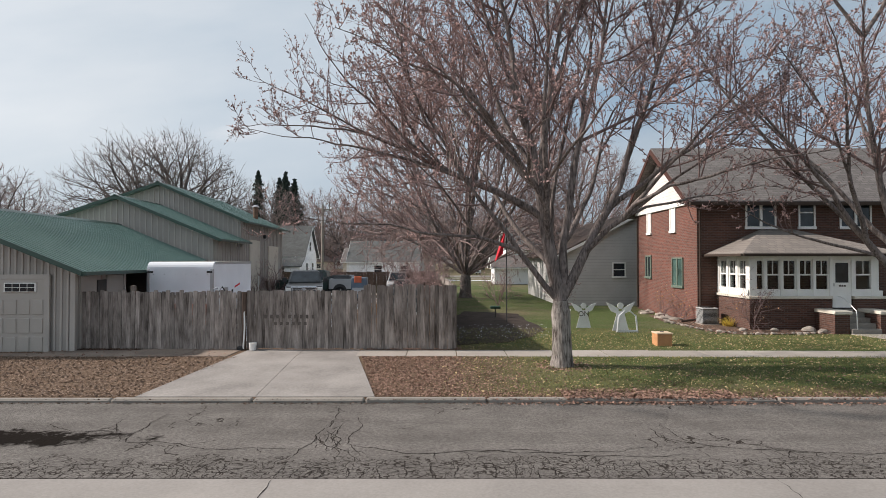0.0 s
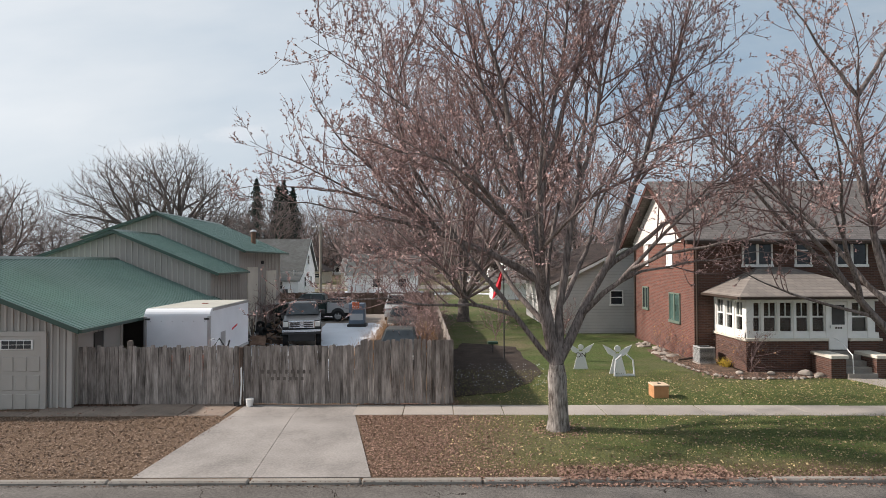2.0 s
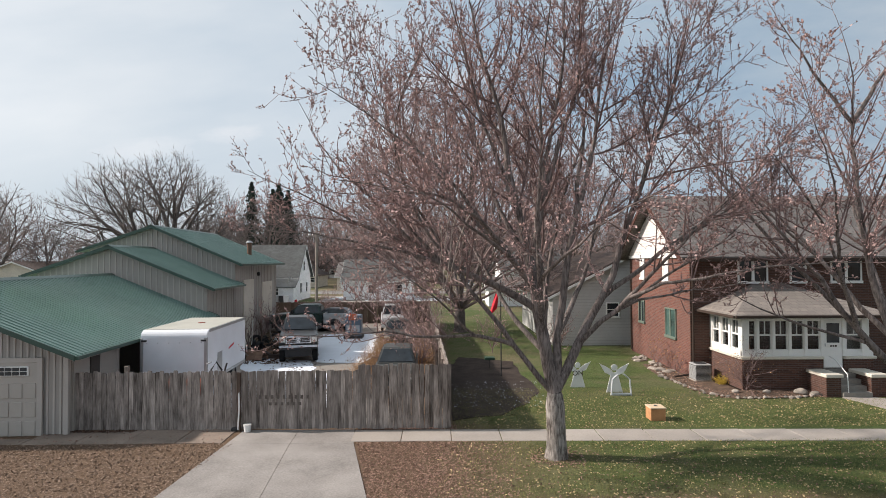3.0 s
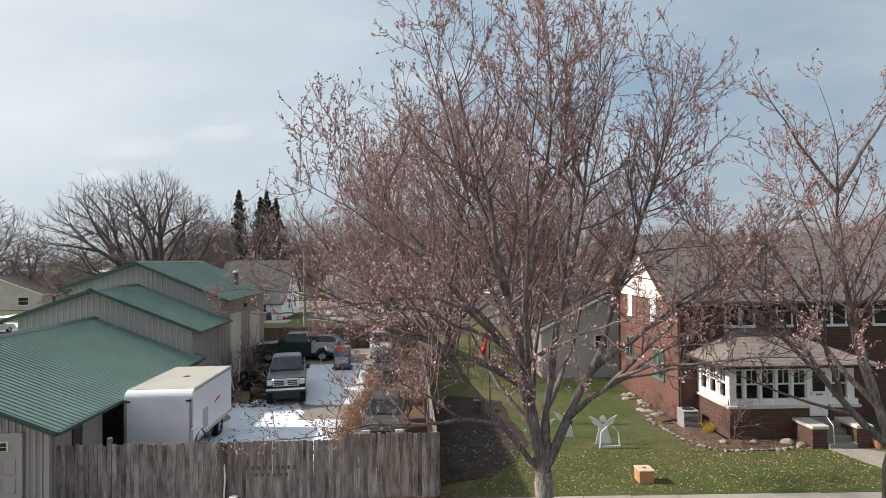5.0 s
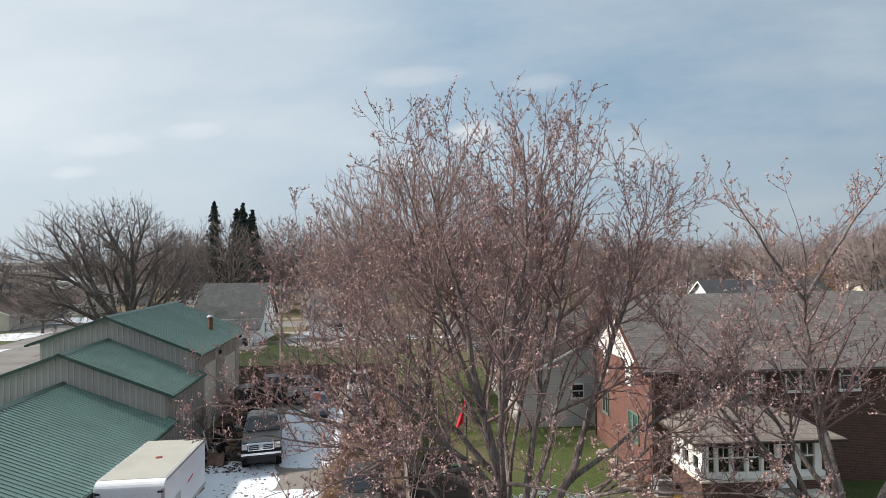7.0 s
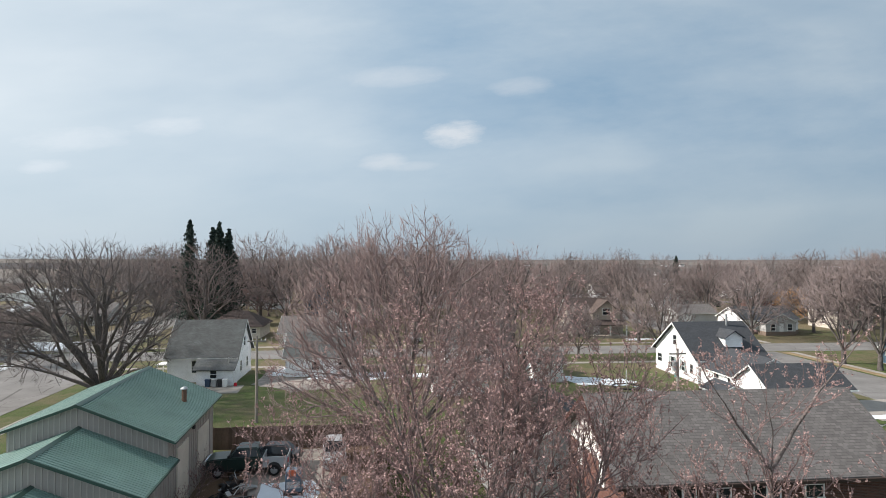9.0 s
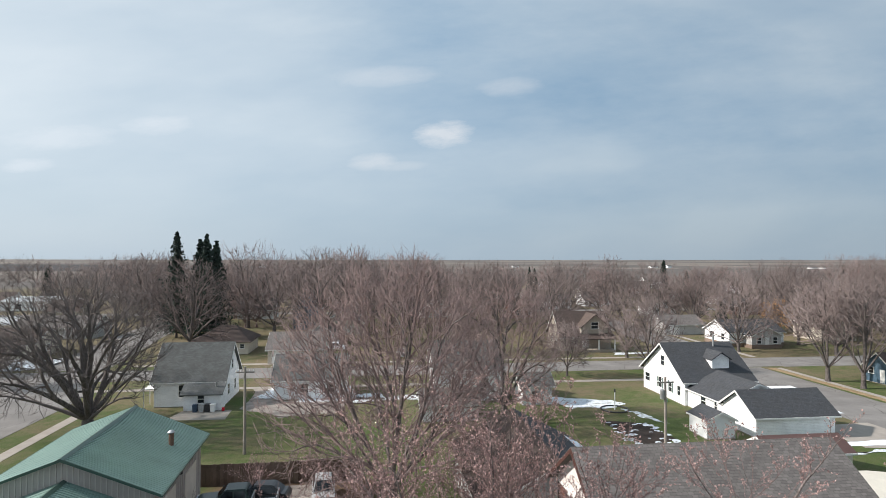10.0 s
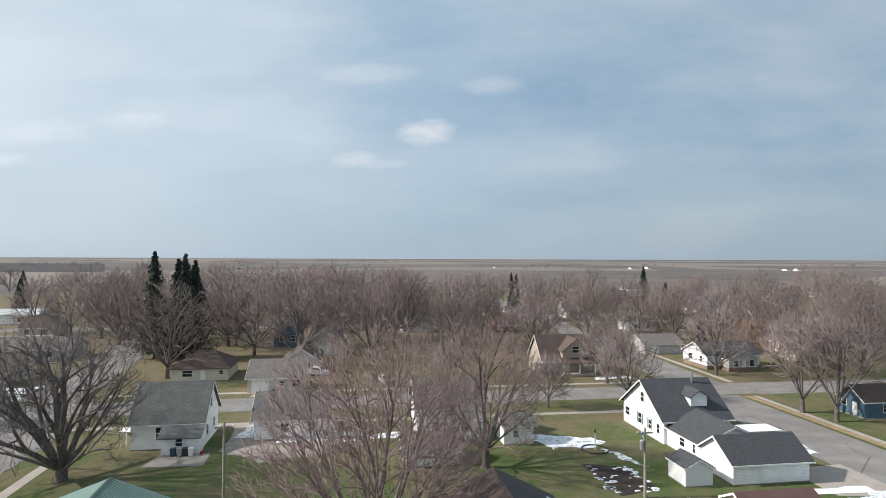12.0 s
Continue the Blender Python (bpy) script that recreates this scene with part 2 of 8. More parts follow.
def single(name, shape, material, label="", category="", group="", kind="", smooth=False):
    me = shape.mesh(name, smooth) if isinstance(shape, MB) else shape
    if not me.materials:
        me.materials.append(material)
    return tagged(new(name, me), label, category, group, kind)


def turned(at, deg, pts):
    """Points (x, y) of a local plan, turned by deg and moved to at."""
    c, s = math.cos(radians(deg)), math.sin(radians(deg))
    return [(at[0] + c * x - s * y, at[1] + s * x + c * y) for x, y in pts]


# ---- materials ----
M_WHITE = mat("white_paint", (0.78, 0.79, 0.8), 0.08, 1.2, 0.5, bump=0.08)
M_TRIM = mat("white_trim", (0.78, 0.78, 0.76), 0.06, 2.0, 0.5, bump=0.05)
M_CREAM = mat("cream_paint", (0.62, 0.58, 0.5), 0.1, 1.2, 0.6, bump=0.08)
M_CONC = mat("concrete", (0.33, 0.30, 0.27), 0.16, 0.7, 0.9, bump=0.25, fine=22, rand=0.07)
M_CONC2 = mat("old_concrete", (0.25, 0.23, 0.205), 0.2, 0.9, 0.92, bump=0.3, fine=18, rand=0.08)
M_STAINED = mat("leaf_stained_concrete", (0.25, 0.2, 0.165), 0.3, 0.9, 0.92, bump=0.3, fine=18, rand=0.08)
M_STONE = mat("limestone", (0.31, 0.275, 0.24), 0.25, 3, 0.9, bump=0.4, rand=0.3)
def furrowed(name, lo, hi, strength=0.9):
    """Bark: plates and furrows drawn out along the stem."""
    m, nt, bsdf, pos = blank(name)
    st = nd(nt, "ShaderNodeVectorMath", {0: pos, 1: (1.0, 1.0, 0.16)})
    st.operation = "MULTIPLY"
    plate = noise_at(nt, st.outputs[0], 22.0, 4.0, 0.6)
    patch = noise_at(nt, pos, 2.2, 3.0)
    out = mixc(nt, ramp(nt, maths(nt, "ADD", maths(nt, "MULTIPLY", plate, 0.7), maths(nt, "MULTIPLY", patch, 0.3)), 0.38, 0.62), c4(lo), c4(hi))
    nt.links.new(out, bsdf.inputs["Base Color"])
    bsdf.inputs["Roughness"].default_value = 0.92
    bumped(nt, bsdf, plate, strength, 0.03)
    return m


M_BARK = furrowed("grey_bark", (0.06, 0.052, 0.048), (0.17, 0.15, 0.142))
M_TWIG4 = mat("pale_pinkish_twigs", (0.25, 0.187, 0.176), 0.3, 0.5, 0.88, bump=0)
M_BARK2 = furrowed("pale_bark", (0.075, 0.062, 0.054), (0.4, 0.365, 0.335), 1.0)
M_LIMB = furrowed("grey_limb_bark", (0.07, 0.058, 0.054), (0.26, 0.222, 0.208), 0.6)
M_TWIG = mat("red_brown_twigs", (0.2, 0.142, 0.136), 0.35, 0.8, 0.85, bump=0)
M_TWIG2 = mat("grey_brown_twigs", (0.2, 0.162, 0.154), 0.3, 0.1, 0.9, bump=0, rand=0.28)
M_TWIG3 = mat("dark_twigs", (0.15, 0.13, 0.125), 0.3, 0.1, 0.9, bump=0)
M_ORANGELEAF = mat("rust_leaves", (0.33, 0.16, 0.07), 0.4, 1.0, 0.85, bump=0, col2=(0.42, 0.26, 0.13))
M_BUD = mat("dry_red_buds", (0.22, 0.115, 0.107), 0.4, 9.0, 0.8, bump=0, col2=(0.49, 0.35, 0.325))
M_DEADWOOD = mat("dead_wood", (0.36, 0.31, 0.275), 0.25, 3.0, 0.9, bump=0)
M_CRACK = mat("dirt_filled_crack", (0.032, 0.028, 0.026), 0.3, 4.0, 0.95, bump=0)
M_CRACK.node_tree.nodes["Principled BSDF"].inputs["Specular IOR Level"].default_value = 0.0
M_DRYLEAF = mat("dry_leaves", (0.26, 0.13, 0.06), 0.4, 6.0, 0.85, bump=0, col2=(0.42, 0.25, 0.12))
M_LITTER = mat("fallen_leaves", (0.15, 0.085, 0.066), 0.5, 14.0, 0.9, bump=0, col2=(0.31, 0.20, 0.155))
M_DULLLEAF = mat("dull_brown_leaves", (0.12, 0.08, 0.06), 0.5, 14.0, 0.9, bump=0, col2=(0.285, 0.205, 0.155))
M_WETLEAF = mat("wet_leaves", (0.06, 0.036, 0.028), 0.5, 9.0, 0.8, bump=0, col2=(0.12, 0.075, 0.055))
M_PALELEAF = mat("pale_fallen_leaves", (0.46, 0.36, 0.2), 0.35, 9.0, 0.9, bump=0)
M_SPRUCE = mat("spruce_needles", (0.042, 0.06, 0.05), 0.4, 1.5, 0.9, bump=0)
def weathered(name, lo, hi, rand):
    """Old boards: grain and dark run stains along the board, each board its own shade."""
    m, nt, bsdf, pos = blank(name)
    r = nd(nt, "ShaderNodeObjectInfo").outputs["Random"]
    off = nd(nt, "ShaderNodeVectorMath", {0: pos, 1: nd(nt, "ShaderNodeCombineXYZ", {0: 0.0, 1: 0.0, 2: maths(nt, "MULTIPLY", r, 37.0)}).outputs[0]}).outputs[0]
    st = nd(nt, "ShaderNodeVectorMath", {0: off, 1: (1.0, 1.0, 0.05)})
    st.operation = "MULTIPLY"
    st2 = nd(nt, "ShaderNodeVectorMath", {0: off, 1: (1.0, 1.0, 0.3)})
    st2.operation = "MULTIPLY"
    grain, stain = noise_at(nt, st.outputs[0], 55.0, 3.0), noise_at(nt, st2.outputs[0], 2.6, 4.0, 0.6)
    out = mixc(nt, ramp(nt, maths(nt, "ADD", maths(nt, "MULTIPLY", grain, 0.4), maths(nt, "MULTIPLY", stain, 0.6)), 0.36, 0.66), c4(lo), c4(hi))
    k = nd(nt, "ShaderNodeMapRange", {"Value": r, "To Min": 1 - rand, "To Max": 1 + rand}).outputs[0]
    out = mixc(nt, 1.0, out, nd(nt, "ShaderNodeCombineXYZ", {0: k, 1: k, 2: k}).outputs[0], "MULTIPLY")
    nt.links.new(out, bsdf.inputs["Base Color"])
    bsdf.inputs["Roughness"].default_value = 0.92
    bumped(nt, bsdf, grain, 0.4, 0.01)
    return m


M_FENCE = weathered("weathered_boards", (0.075, 0.062, 0.055), (0.46, 0.405, 0.37), 0.32)
M_FENCE2 = mat("weathered_rails", (0.2, 0.17, 0.15), 0.3, 2.2, 0.9, bump=0.3, fine=60)
M_FENCEDK = mat("dark_boards", (0.11, 0.08, 0.065), 0.3, 1.5, 0.9, bump=0.3, rand=0.2)
M_GREENROOF = mat("green_metal_roof", (0.175, 0.265, 0.235), 0.16, 0.5, 0.42, 0.0, bump=0.04)
M_GREENROOF.node_tree.nodes["Principled BSDF"].inputs["Specular IOR Level"].default_value = 0.3
M_GREENTRIM = mat("dark_green_trim", (0.036, 0.075, 0.06), 0.12, 0.8, 0.4, bump=0.04)
M_METALWALL = mat("grey_tan_metal_siding", (0.35, 0.325, 0.3), 0.1, 0.7, 0.5, bump=0.05)
M_METALRIB = mat("grey_tan_metal_rib", (0.44, 0.41, 0.38), 0.1, 0.7, 0.5, bump=0.05)
M_DKMETAL = mat("dark_brown_metal_door", (0.06, 0.05, 0.045), 0.15, 2.0, 0.6, bump=0.05)
M_GDOOR = mat("taupe_garage_door", (0.42, 0.39, 0.355), 0.06, 1.0, 0.5, bump=0.05)
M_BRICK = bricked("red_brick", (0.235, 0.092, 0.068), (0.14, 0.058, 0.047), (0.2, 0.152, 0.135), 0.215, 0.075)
# brown brick of the porch, also the painted shade of the house front
M_BRICKDK = bricked("brown_and_shaded_brick", (0.15, 0.07, 0.052), (0.085, 0.045, 0.036), (0.15, 0.115, 0.10), 0.26, 0.075)
M_TANBRICK = bricked("tan_brick", (0.33, 0.235, 0.18), (0.24, 0.17, 0.13), (0.3, 0.26, 0.22), 0.215, 0.075)
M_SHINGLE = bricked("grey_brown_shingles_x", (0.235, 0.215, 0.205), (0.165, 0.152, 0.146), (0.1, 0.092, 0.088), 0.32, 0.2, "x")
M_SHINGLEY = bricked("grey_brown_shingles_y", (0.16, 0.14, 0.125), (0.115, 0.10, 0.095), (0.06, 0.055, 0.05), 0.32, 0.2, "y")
M_PORCHROOF = bricked("tan_shingles", (0.30, 0.265, 0.235), (0.235, 0.21, 0.19), (0.15, 0.13, 0.12), 0.32, 0.2, "x")
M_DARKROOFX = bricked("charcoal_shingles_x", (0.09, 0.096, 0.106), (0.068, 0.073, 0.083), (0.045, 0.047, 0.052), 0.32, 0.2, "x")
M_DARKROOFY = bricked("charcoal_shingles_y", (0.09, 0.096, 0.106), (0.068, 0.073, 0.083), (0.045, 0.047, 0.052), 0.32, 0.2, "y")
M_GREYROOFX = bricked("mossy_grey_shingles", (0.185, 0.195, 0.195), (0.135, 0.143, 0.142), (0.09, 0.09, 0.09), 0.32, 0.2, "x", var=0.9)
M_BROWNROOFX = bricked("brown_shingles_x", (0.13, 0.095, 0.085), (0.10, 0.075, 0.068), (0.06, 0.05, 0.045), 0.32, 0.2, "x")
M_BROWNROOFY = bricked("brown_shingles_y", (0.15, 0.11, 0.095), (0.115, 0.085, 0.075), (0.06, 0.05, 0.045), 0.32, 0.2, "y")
M_SNOWROOF = mat("snow_dusted_roof", (0.42, 0.45, 0.47), 0.35, 0.5, 0.85, bump=0.2, fine=6)
M_REDROOF = mat("rusty_red_roof", (0.10, 0.055, 0.048), 0.2, 0.8, 0.6)
M_WHITESIDE = lapped("white_lap_siding", (0.86, 0.87, 0.88), 0.16)
M_GREYSIDE = lapped("grey_lap_siding", (0.5, 0.495, 0.485), 0.2)
M_TANSIDE = lapped("tan_lap_siding", (0.42, 0.37, 0.31), 0.18)
M_BLUESIDE = lapped("blue_lap_siding", (0.085, 0.14, 0.19), 0.18)
M_CREAMSIDE = lapped("cream_lap_siding", (0.6, 0.55, 0.47), 0.18)
M_PINKSIDE = lapped("pale_gable_siding", (0.74, 0.68, 0.65), 0.16)
M_GLASS = glassy("dark_glass")
M_CLEAR = clear_glass("clear_glass")
M_SNOW = mat("thin_snow", (0.7, 0.745, 0.81), 0.06, 0.8, 0.75, bump=0.35, fine=9)
def thin_snow():
    """Thawing snow, with grass showing through in flecks."""
    m, nt, bsdf, pos = blank("thawing_snow")
    gap = ramp(nt, maths(nt, "ADD", maths(nt, "MULTIPLY", noise_at(nt, pos, 2.6, 5.0, 0.7), 0.7), maths(nt, "MULTIPLY", noise_at(nt, pos, 0.5, 3.0), 0.3)), 0.36, 0.5)
    out = mixc(nt, gap, (0.11, 0.115, 0.06, 1), (0.66, 0.70, 0.75, 1))
    nt.links.new(out, bsdf.inputs["Base Color"])
    bsdf.inputs["Roughness"].default_value = 0.85
    bumped(nt, bsdf, gap, 0.4, 0.03)
    return m


M_THINSNOW = thin_snow()
M_BLACK = mat("black_plastic", (0.025, 0.025, 0.027), 0.2, 3, 0.6)
M_TYRE = mat("tyre_rubber", (0.022, 0.022, 0.023), 0.2, 4, 0.85, bump=0.3)
M_CHROME = mat("chrome", (0.62, 0.63, 0.65), 0.05, 3, 0.18, 1.0, bump=0)
M_STEEL = mat("galvanised_steel", (0.42, 0.43, 0.44), 0.12, 3, 0.45, 0.7)
M_POLE = mat("grey_utility_pole", (0.28, 0.25, 0.225), 0.2, 1.5, 0.9, bump=0.4)
M_RED = mat("red_cloth", (0.55, 0.03, 0.045), 0.15, 3, 0.7)
M_ORANGE = mat("orange_paint", (0.55, 0.12, 0.05), 0.15, 3, 0.55)
M_MAROON = mat("rust_primer", (0.25, 0.06, 0.045), 0.2, 3, 0.7)
M_BOX = mat("orange_brown_box", (0.47, 0.24, 0.115), 0.15, 4, 0.75)
M_BOXTOP = mat("pale_box_lid", (0.6, 0.47, 0.33), 0.1, 4, 0.7)
M_LETTER = mat("dark_lettering", (0.06, 0.05, 0.045), 0.1, 5, 0.8, bump=0)


# ---- ground ----
def ground_material():
    m, nt, bsdf, pos = blank("lawn_and_fields")
    x, y, z = xyz(nt, pos)
    big = noise_at(nt, pos, 0.09, 4.0)
    mid = noise_at(nt, pos, 0.8, 4.0)
    fine = noise_at(nt, pos, 14.0, 3.0)
    grain = noise_at(nt, pos, 60.0, 2.0)
    green = mixc(nt, ramp(nt, fine, 0.3, 0.7), (0.042, 0.066, 0.018, 1), (0.105, 0.135, 0.045, 1))
    straw = mixc(nt, ramp(nt, fine, 0.3, 0.7), (0.115, 0.088, 0.055, 1), (0.215, 0.17, 0.11, 1))
    farther = ramp(nt, y, 60.0, 150.0)
    lawn = mixc(nt, maths(nt, "MULTIPLY", ramp(nt, maths(nt, "ADD", maths(nt, "ADD", big, maths(nt, "MULTIPLY", mid, 0.5)), maths(nt, "MULTIPLY", farther, 0.26)), 0.68, 0.96), 0.85), green, straw)
    leaf = mixc(nt, ramp(nt, grain, 0.35, 0.65), (0.085, 0.055, 0.035, 1), (0.21, 0.14, 0.095, 1))
    edge = maths(nt, "MULTIPLY", maths(nt, "SUBTRACT", mid, 0.5), 3.0)
    # brown leaf litter on the verge beside the drive
    west = maths(nt, "MULTIPLY", maths(nt, "LESS_THAN", x, -5.0), maths(nt, "LESS_THAN", y, 18.9))
    east = maths(nt, "MULTIPLY", ramp(nt, maths(nt, "ADD", x, edge), 3.0, -0.5), maths(nt, "LESS_THAN", y, 18.9))
    lip = maths(nt, "MULTIPLY", ramp(nt, maths(nt, "ADD", y, maths(nt, "MULTIPLY", edge, 0.5)), 13.6, 12.9), 0.85)
    bedm = maths(nt, "MULTIPLY", ramp(nt, x, -14.0, -12.0), ramp(nt, x, 0.8, 0.2))
    yard = maths(nt, "MULTIPLY", bedm, maths(nt, "MULTIPLY", maths(nt, "GREATER_THAN", y, 18.9), maths(nt, "LESS_THAN", y, 50.0)))
    cover = maths(nt, "MAXIMUM", maths(nt, "MAXIMUM", west, east), maths(nt, "MAXIMUM", lip, yard))
    near = mixc(nt, cover, lawn, leaf)
    # straw-coloured verges and fields farther off
    r = nd(nt, "ShaderNodeVectorMath", {0: pos})
    r.operation = "LENGTH"
    dist = r.outputs["Value"]
    vor = nd(nt, "ShaderNodeTexVoronoi", {"Vector": pos, "Scale": 0.0024})
    vor.distance = "CHEBYCHEV"
    cell = nd(nt, "ShaderNodeSeparateXYZ", {0: vor.outputs["Color"]}).outputs[0]
    field = mixc(nt, ramp(nt, cell, 0.2, 0.9), (0.085, 0.08, 0.082, 1), (0.19, 0.168, 0.15, 1))
    field = mixc(nt, ramp(nt, noise_at(nt, pos, 0.01), 0.3, 0.7), field, mixc(nt, 0.25, field, (0.3, 0.26, 0.2, 1)))
    # a dark ploughed field to the west
    ploughed = maths(nt, "MULTIPLY", maths(nt, "LESS_THAN", maths(nt, "ADD", x, maths(nt, "MULTIPLY", y, 0.4)), 0.0), maths(nt, "MULTIPLY", maths(nt, "GREATER_THAN", y, 960.0), maths(nt, "LESS_THAN", y, 1850.0)))
    field = mixc(nt, ploughed, field, (0.055, 0.053, 0.056, 1))
    out = mixc(nt, ramp(nt, maths(nt, "ADD", dist, maths(nt, "MULTIPLY", big, 160.0)), 500.0, 560.0), near, field)
    nt.links.new(out, bsdf.inputs["Base Color"])
    bsdf.inputs["Roughness"].default_value = 0.95
    bsdf.inputs["Specular IOR Level"].default_value = 0.2
    bumped(nt, bsdf, maths(nt, "ADD", fine, grain), 0.6, 0.05)
    return m


def rise(y):
    t = min(max((y - 12.5) / 5.0, 0), 1)
    return 0.1 * t * t * (3 - 2 * t)


def build_ground():
    xs = sorted({-4800, -3400, -2200, -1400, -800, -400, *range(-200, 201, 20), 400, 800, 1400, 2200, 3400, 4800})
    ys = [-900, -60, 12.40, 12.44, 13.2, 14.2, 15.2, 16.2, 17.5, 25, 40, 60, 80, 100, 130, 170, 230, 320, 480, 800, 1400, 2200, 3400, 4800]
    V, F = [], []
    for y in ys:
        for x in xs:
            z = -0.3 if y < 12.42 else rise(y)
            far = math.hypot(x, y)
            if far > 1400:
                z += 14.0 * min((far - 1400) / 3400, 1.3)
            V.append((x, y, z))
    n = len(xs)
    for j in range(len(ys) - 1):
        for i in range(n - 1):
            F.append((j * n + i, j * n + i + 1, (j + 1) * n + i + 1, (j + 1) * n + i))
    me = fast_mesh("ground", np.array(V, float), np.array(F, int), smooth=False)
    single("ground", me, ground_material(), "green-brown autumn lawn giving way to distant bare fields", "ground", kind="structure")


def asphalt_material():
    m, nt, bsdf, pos = blank("cracked_asphalt")
    x, y, z = xyz(nt, pos)
    fine = maths(nt, "ADD", maths(nt, "MULTIPLY", noise_at(nt, pos, 75.0, 2.0, 0.7), 0.6), maths(nt, "MULTIPLY", noise_at(nt, pos, 17.0, 3.0, 0.7), 0.4))
    mid = noise_at(nt, pos, 1.2, 4.0)
    streak = noise_at(nt, nd(nt, "ShaderNodeVectorMath", {0: pos, 1: (0.12, 1.6, 1.0)}).outputs[0], 1.0, 4.0)
    stretch = nd(nt, "ShaderNodeVectorMath", {0: pos, 1: (0.15, 1.5, 1.0)})
    stretch.operation = "MULTIPLY"
    streak = noise_at(nt, stretch.outputs[0], 1.1, 4.0)
    base = mixc(nt, ramp(nt, maths(nt, "ADD", maths(nt, "MULTIPLY", mid, 0.5), maths(nt, "MULTIPLY", streak, 0.5)), 0.35, 0.65), (0.115, 0.107, 0.1, 1), (0.168, 0.157, 0.147, 1))
    base = mixc(nt, 1.0, base, mixc(nt, ramp(nt, fine, 0.36, 0.64), (0.5, 0.5, 0.5, 1), (1.5, 1.5, 1.5, 1)), "MULTIPLY")
    warp = nd(nt, "ShaderNodeTexNoise", {"Vector": pos, "Scale": 1.7, "Detail": 3.0})
    wv = nd(nt, "ShaderNodeVectorMath", {0: pos, 1: warp.outputs["Color"]}).outputs[0]
    v1 = nd(nt, "ShaderNodeTexVoronoi", {"Vector": wv, "Scale": 6.5})
    v1.feature = "DISTANCE_TO_EDGE"
    v2 = nd(nt, "ShaderNodeTexVoronoi", {"Vector": wv, "Scale": 0.55})
    v2.feature = "DISTANCE_TO_EDGE"
    small = maths(nt, "LESS_THAN", v1.outputs["Distance"], 0.045)
    large = maths(nt, "LESS_THAN", v2.outputs["Distance"], 0.006)
    jag = maths(nt, "MULTIPLY", maths(nt, "SUBTRACT", mid, 0.5), 1.2)
    band = maths(nt, "LESS_THAN", maths(nt, "ADD", y, jag), 8.85)
    patches = maths(nt, "GREATER_THAN", noise_at(nt, pos, 0.33, 3.0), 0.56)
    crack = maths(nt, "MAXIMUM", maths(nt, "MULTIPLY", small, band), maths(nt, "MULTIPLY", large, patches))
    out = mixc(nt, maths(nt, "MULTIPLY", crack, 0.92), base, (0.035, 0.03, 0.027, 1))
    # the oil-dark hollow in the carriageway
    px = maths(nt, "DIVIDE", maths(nt, "ADD", x, 7.5), 2.1)
    py = maths(nt, "DIVIDE", maths(nt, "SUBTRACT", y, 9.85), 0.46)
    hole = maths(nt, "ADD", maths(nt, "ADD", maths(nt, "MULTIPLY", px, px), maths(nt, "MULTIPLY", py, py)), maths(nt, "MULTIPLY", maths(nt, "SUBTRACT", noise_at(nt, wv, 2.2, 5.0, 0.65), 0.5), 6.0))
    out = mixc(nt, maths(nt, "MULTIPLY", ramp(nt, hole, 1.35, 0.55), 0.95), out, (0.011, 0.009, 0.008, 1))
    nt.links.new(out, bsdf.inputs["Base Color"])
    bsdf.inputs["Roughness"].default_value = 0.9
    bumped(nt, bsdf, maths(nt, "SUBTRACT", fine, crack), 0.5, 0.012)
    bsdf.inputs["Specular IOR Level"].default_value = 0.0
    return m


def street_material(name, a, b):
    m, nt, bsdf, pos = blank(name)
    mid, fine = noise_at(nt, pos, 0.25, 5.0), noise_at(nt, pos, 12.0)
    v2 = nd(nt, "ShaderNodeTexVoronoi", {"Vector": pos, "Scale": 0.16})
    v2.feature = "DISTANCE_TO_EDGE"
    out = mixc(nt, ramp(nt, maths(nt, "ADD", maths(nt, "MULTIPLY", mid, 0.7), maths(nt, "MULTIPLY", fine, 0.3)), 0.35, 0.65), c4(a), c4(b))
    out = mixc(nt, maths(nt, "MULTIPLY", maths(nt, "LESS_THAN", v2.outputs["Distance"], 0.006), 0.5), out, (0.05, 0.045, 0.04, 1))
    nt.links.new(out, bsdf.inputs["Base Color"])
    bsdf.inputs["Roughness"].default_value = 0.92
    bumped(nt, bsdf, fine, 0.3, 0.01)
    return m


build_ground()
M_ASPHALT = asphalt_material()
M_STREET = street_material("grey_street", (0.165, 0.157, 0.151), (0.245, 0.234, 0.225))
M_DRIVE = mat("drive_concrete", (0.265, 0.247, 0.232), 0.32, 0.7, 0.9, bump=0.2, fine=20, rand=0.05)
M_GRAVEL = mat("grey_gravel", (0.28, 0.25, 0.225), 0.35, 1.0, 0.95, bump=0.6, fine=14)

M_CONCLANE = mat("worn_lane_concrete", (0.265, 0.248, 0.232), 0.18, 0.5, 0.92, bump=0.25, fine=25)
single("road", MB().box(-160, 160, 8.02, 12.3, -0.4, -0.07), M_ASPHALT, "cracked grey asphalt carriageway with an oil stain", "road", kind="structure")
single("road_2", MB().box(-160, 160, -6.0, 8.01, -0.4, -0.066), M_CONCLANE, "pale worn concrete lane of the street", "road", kind="structure")


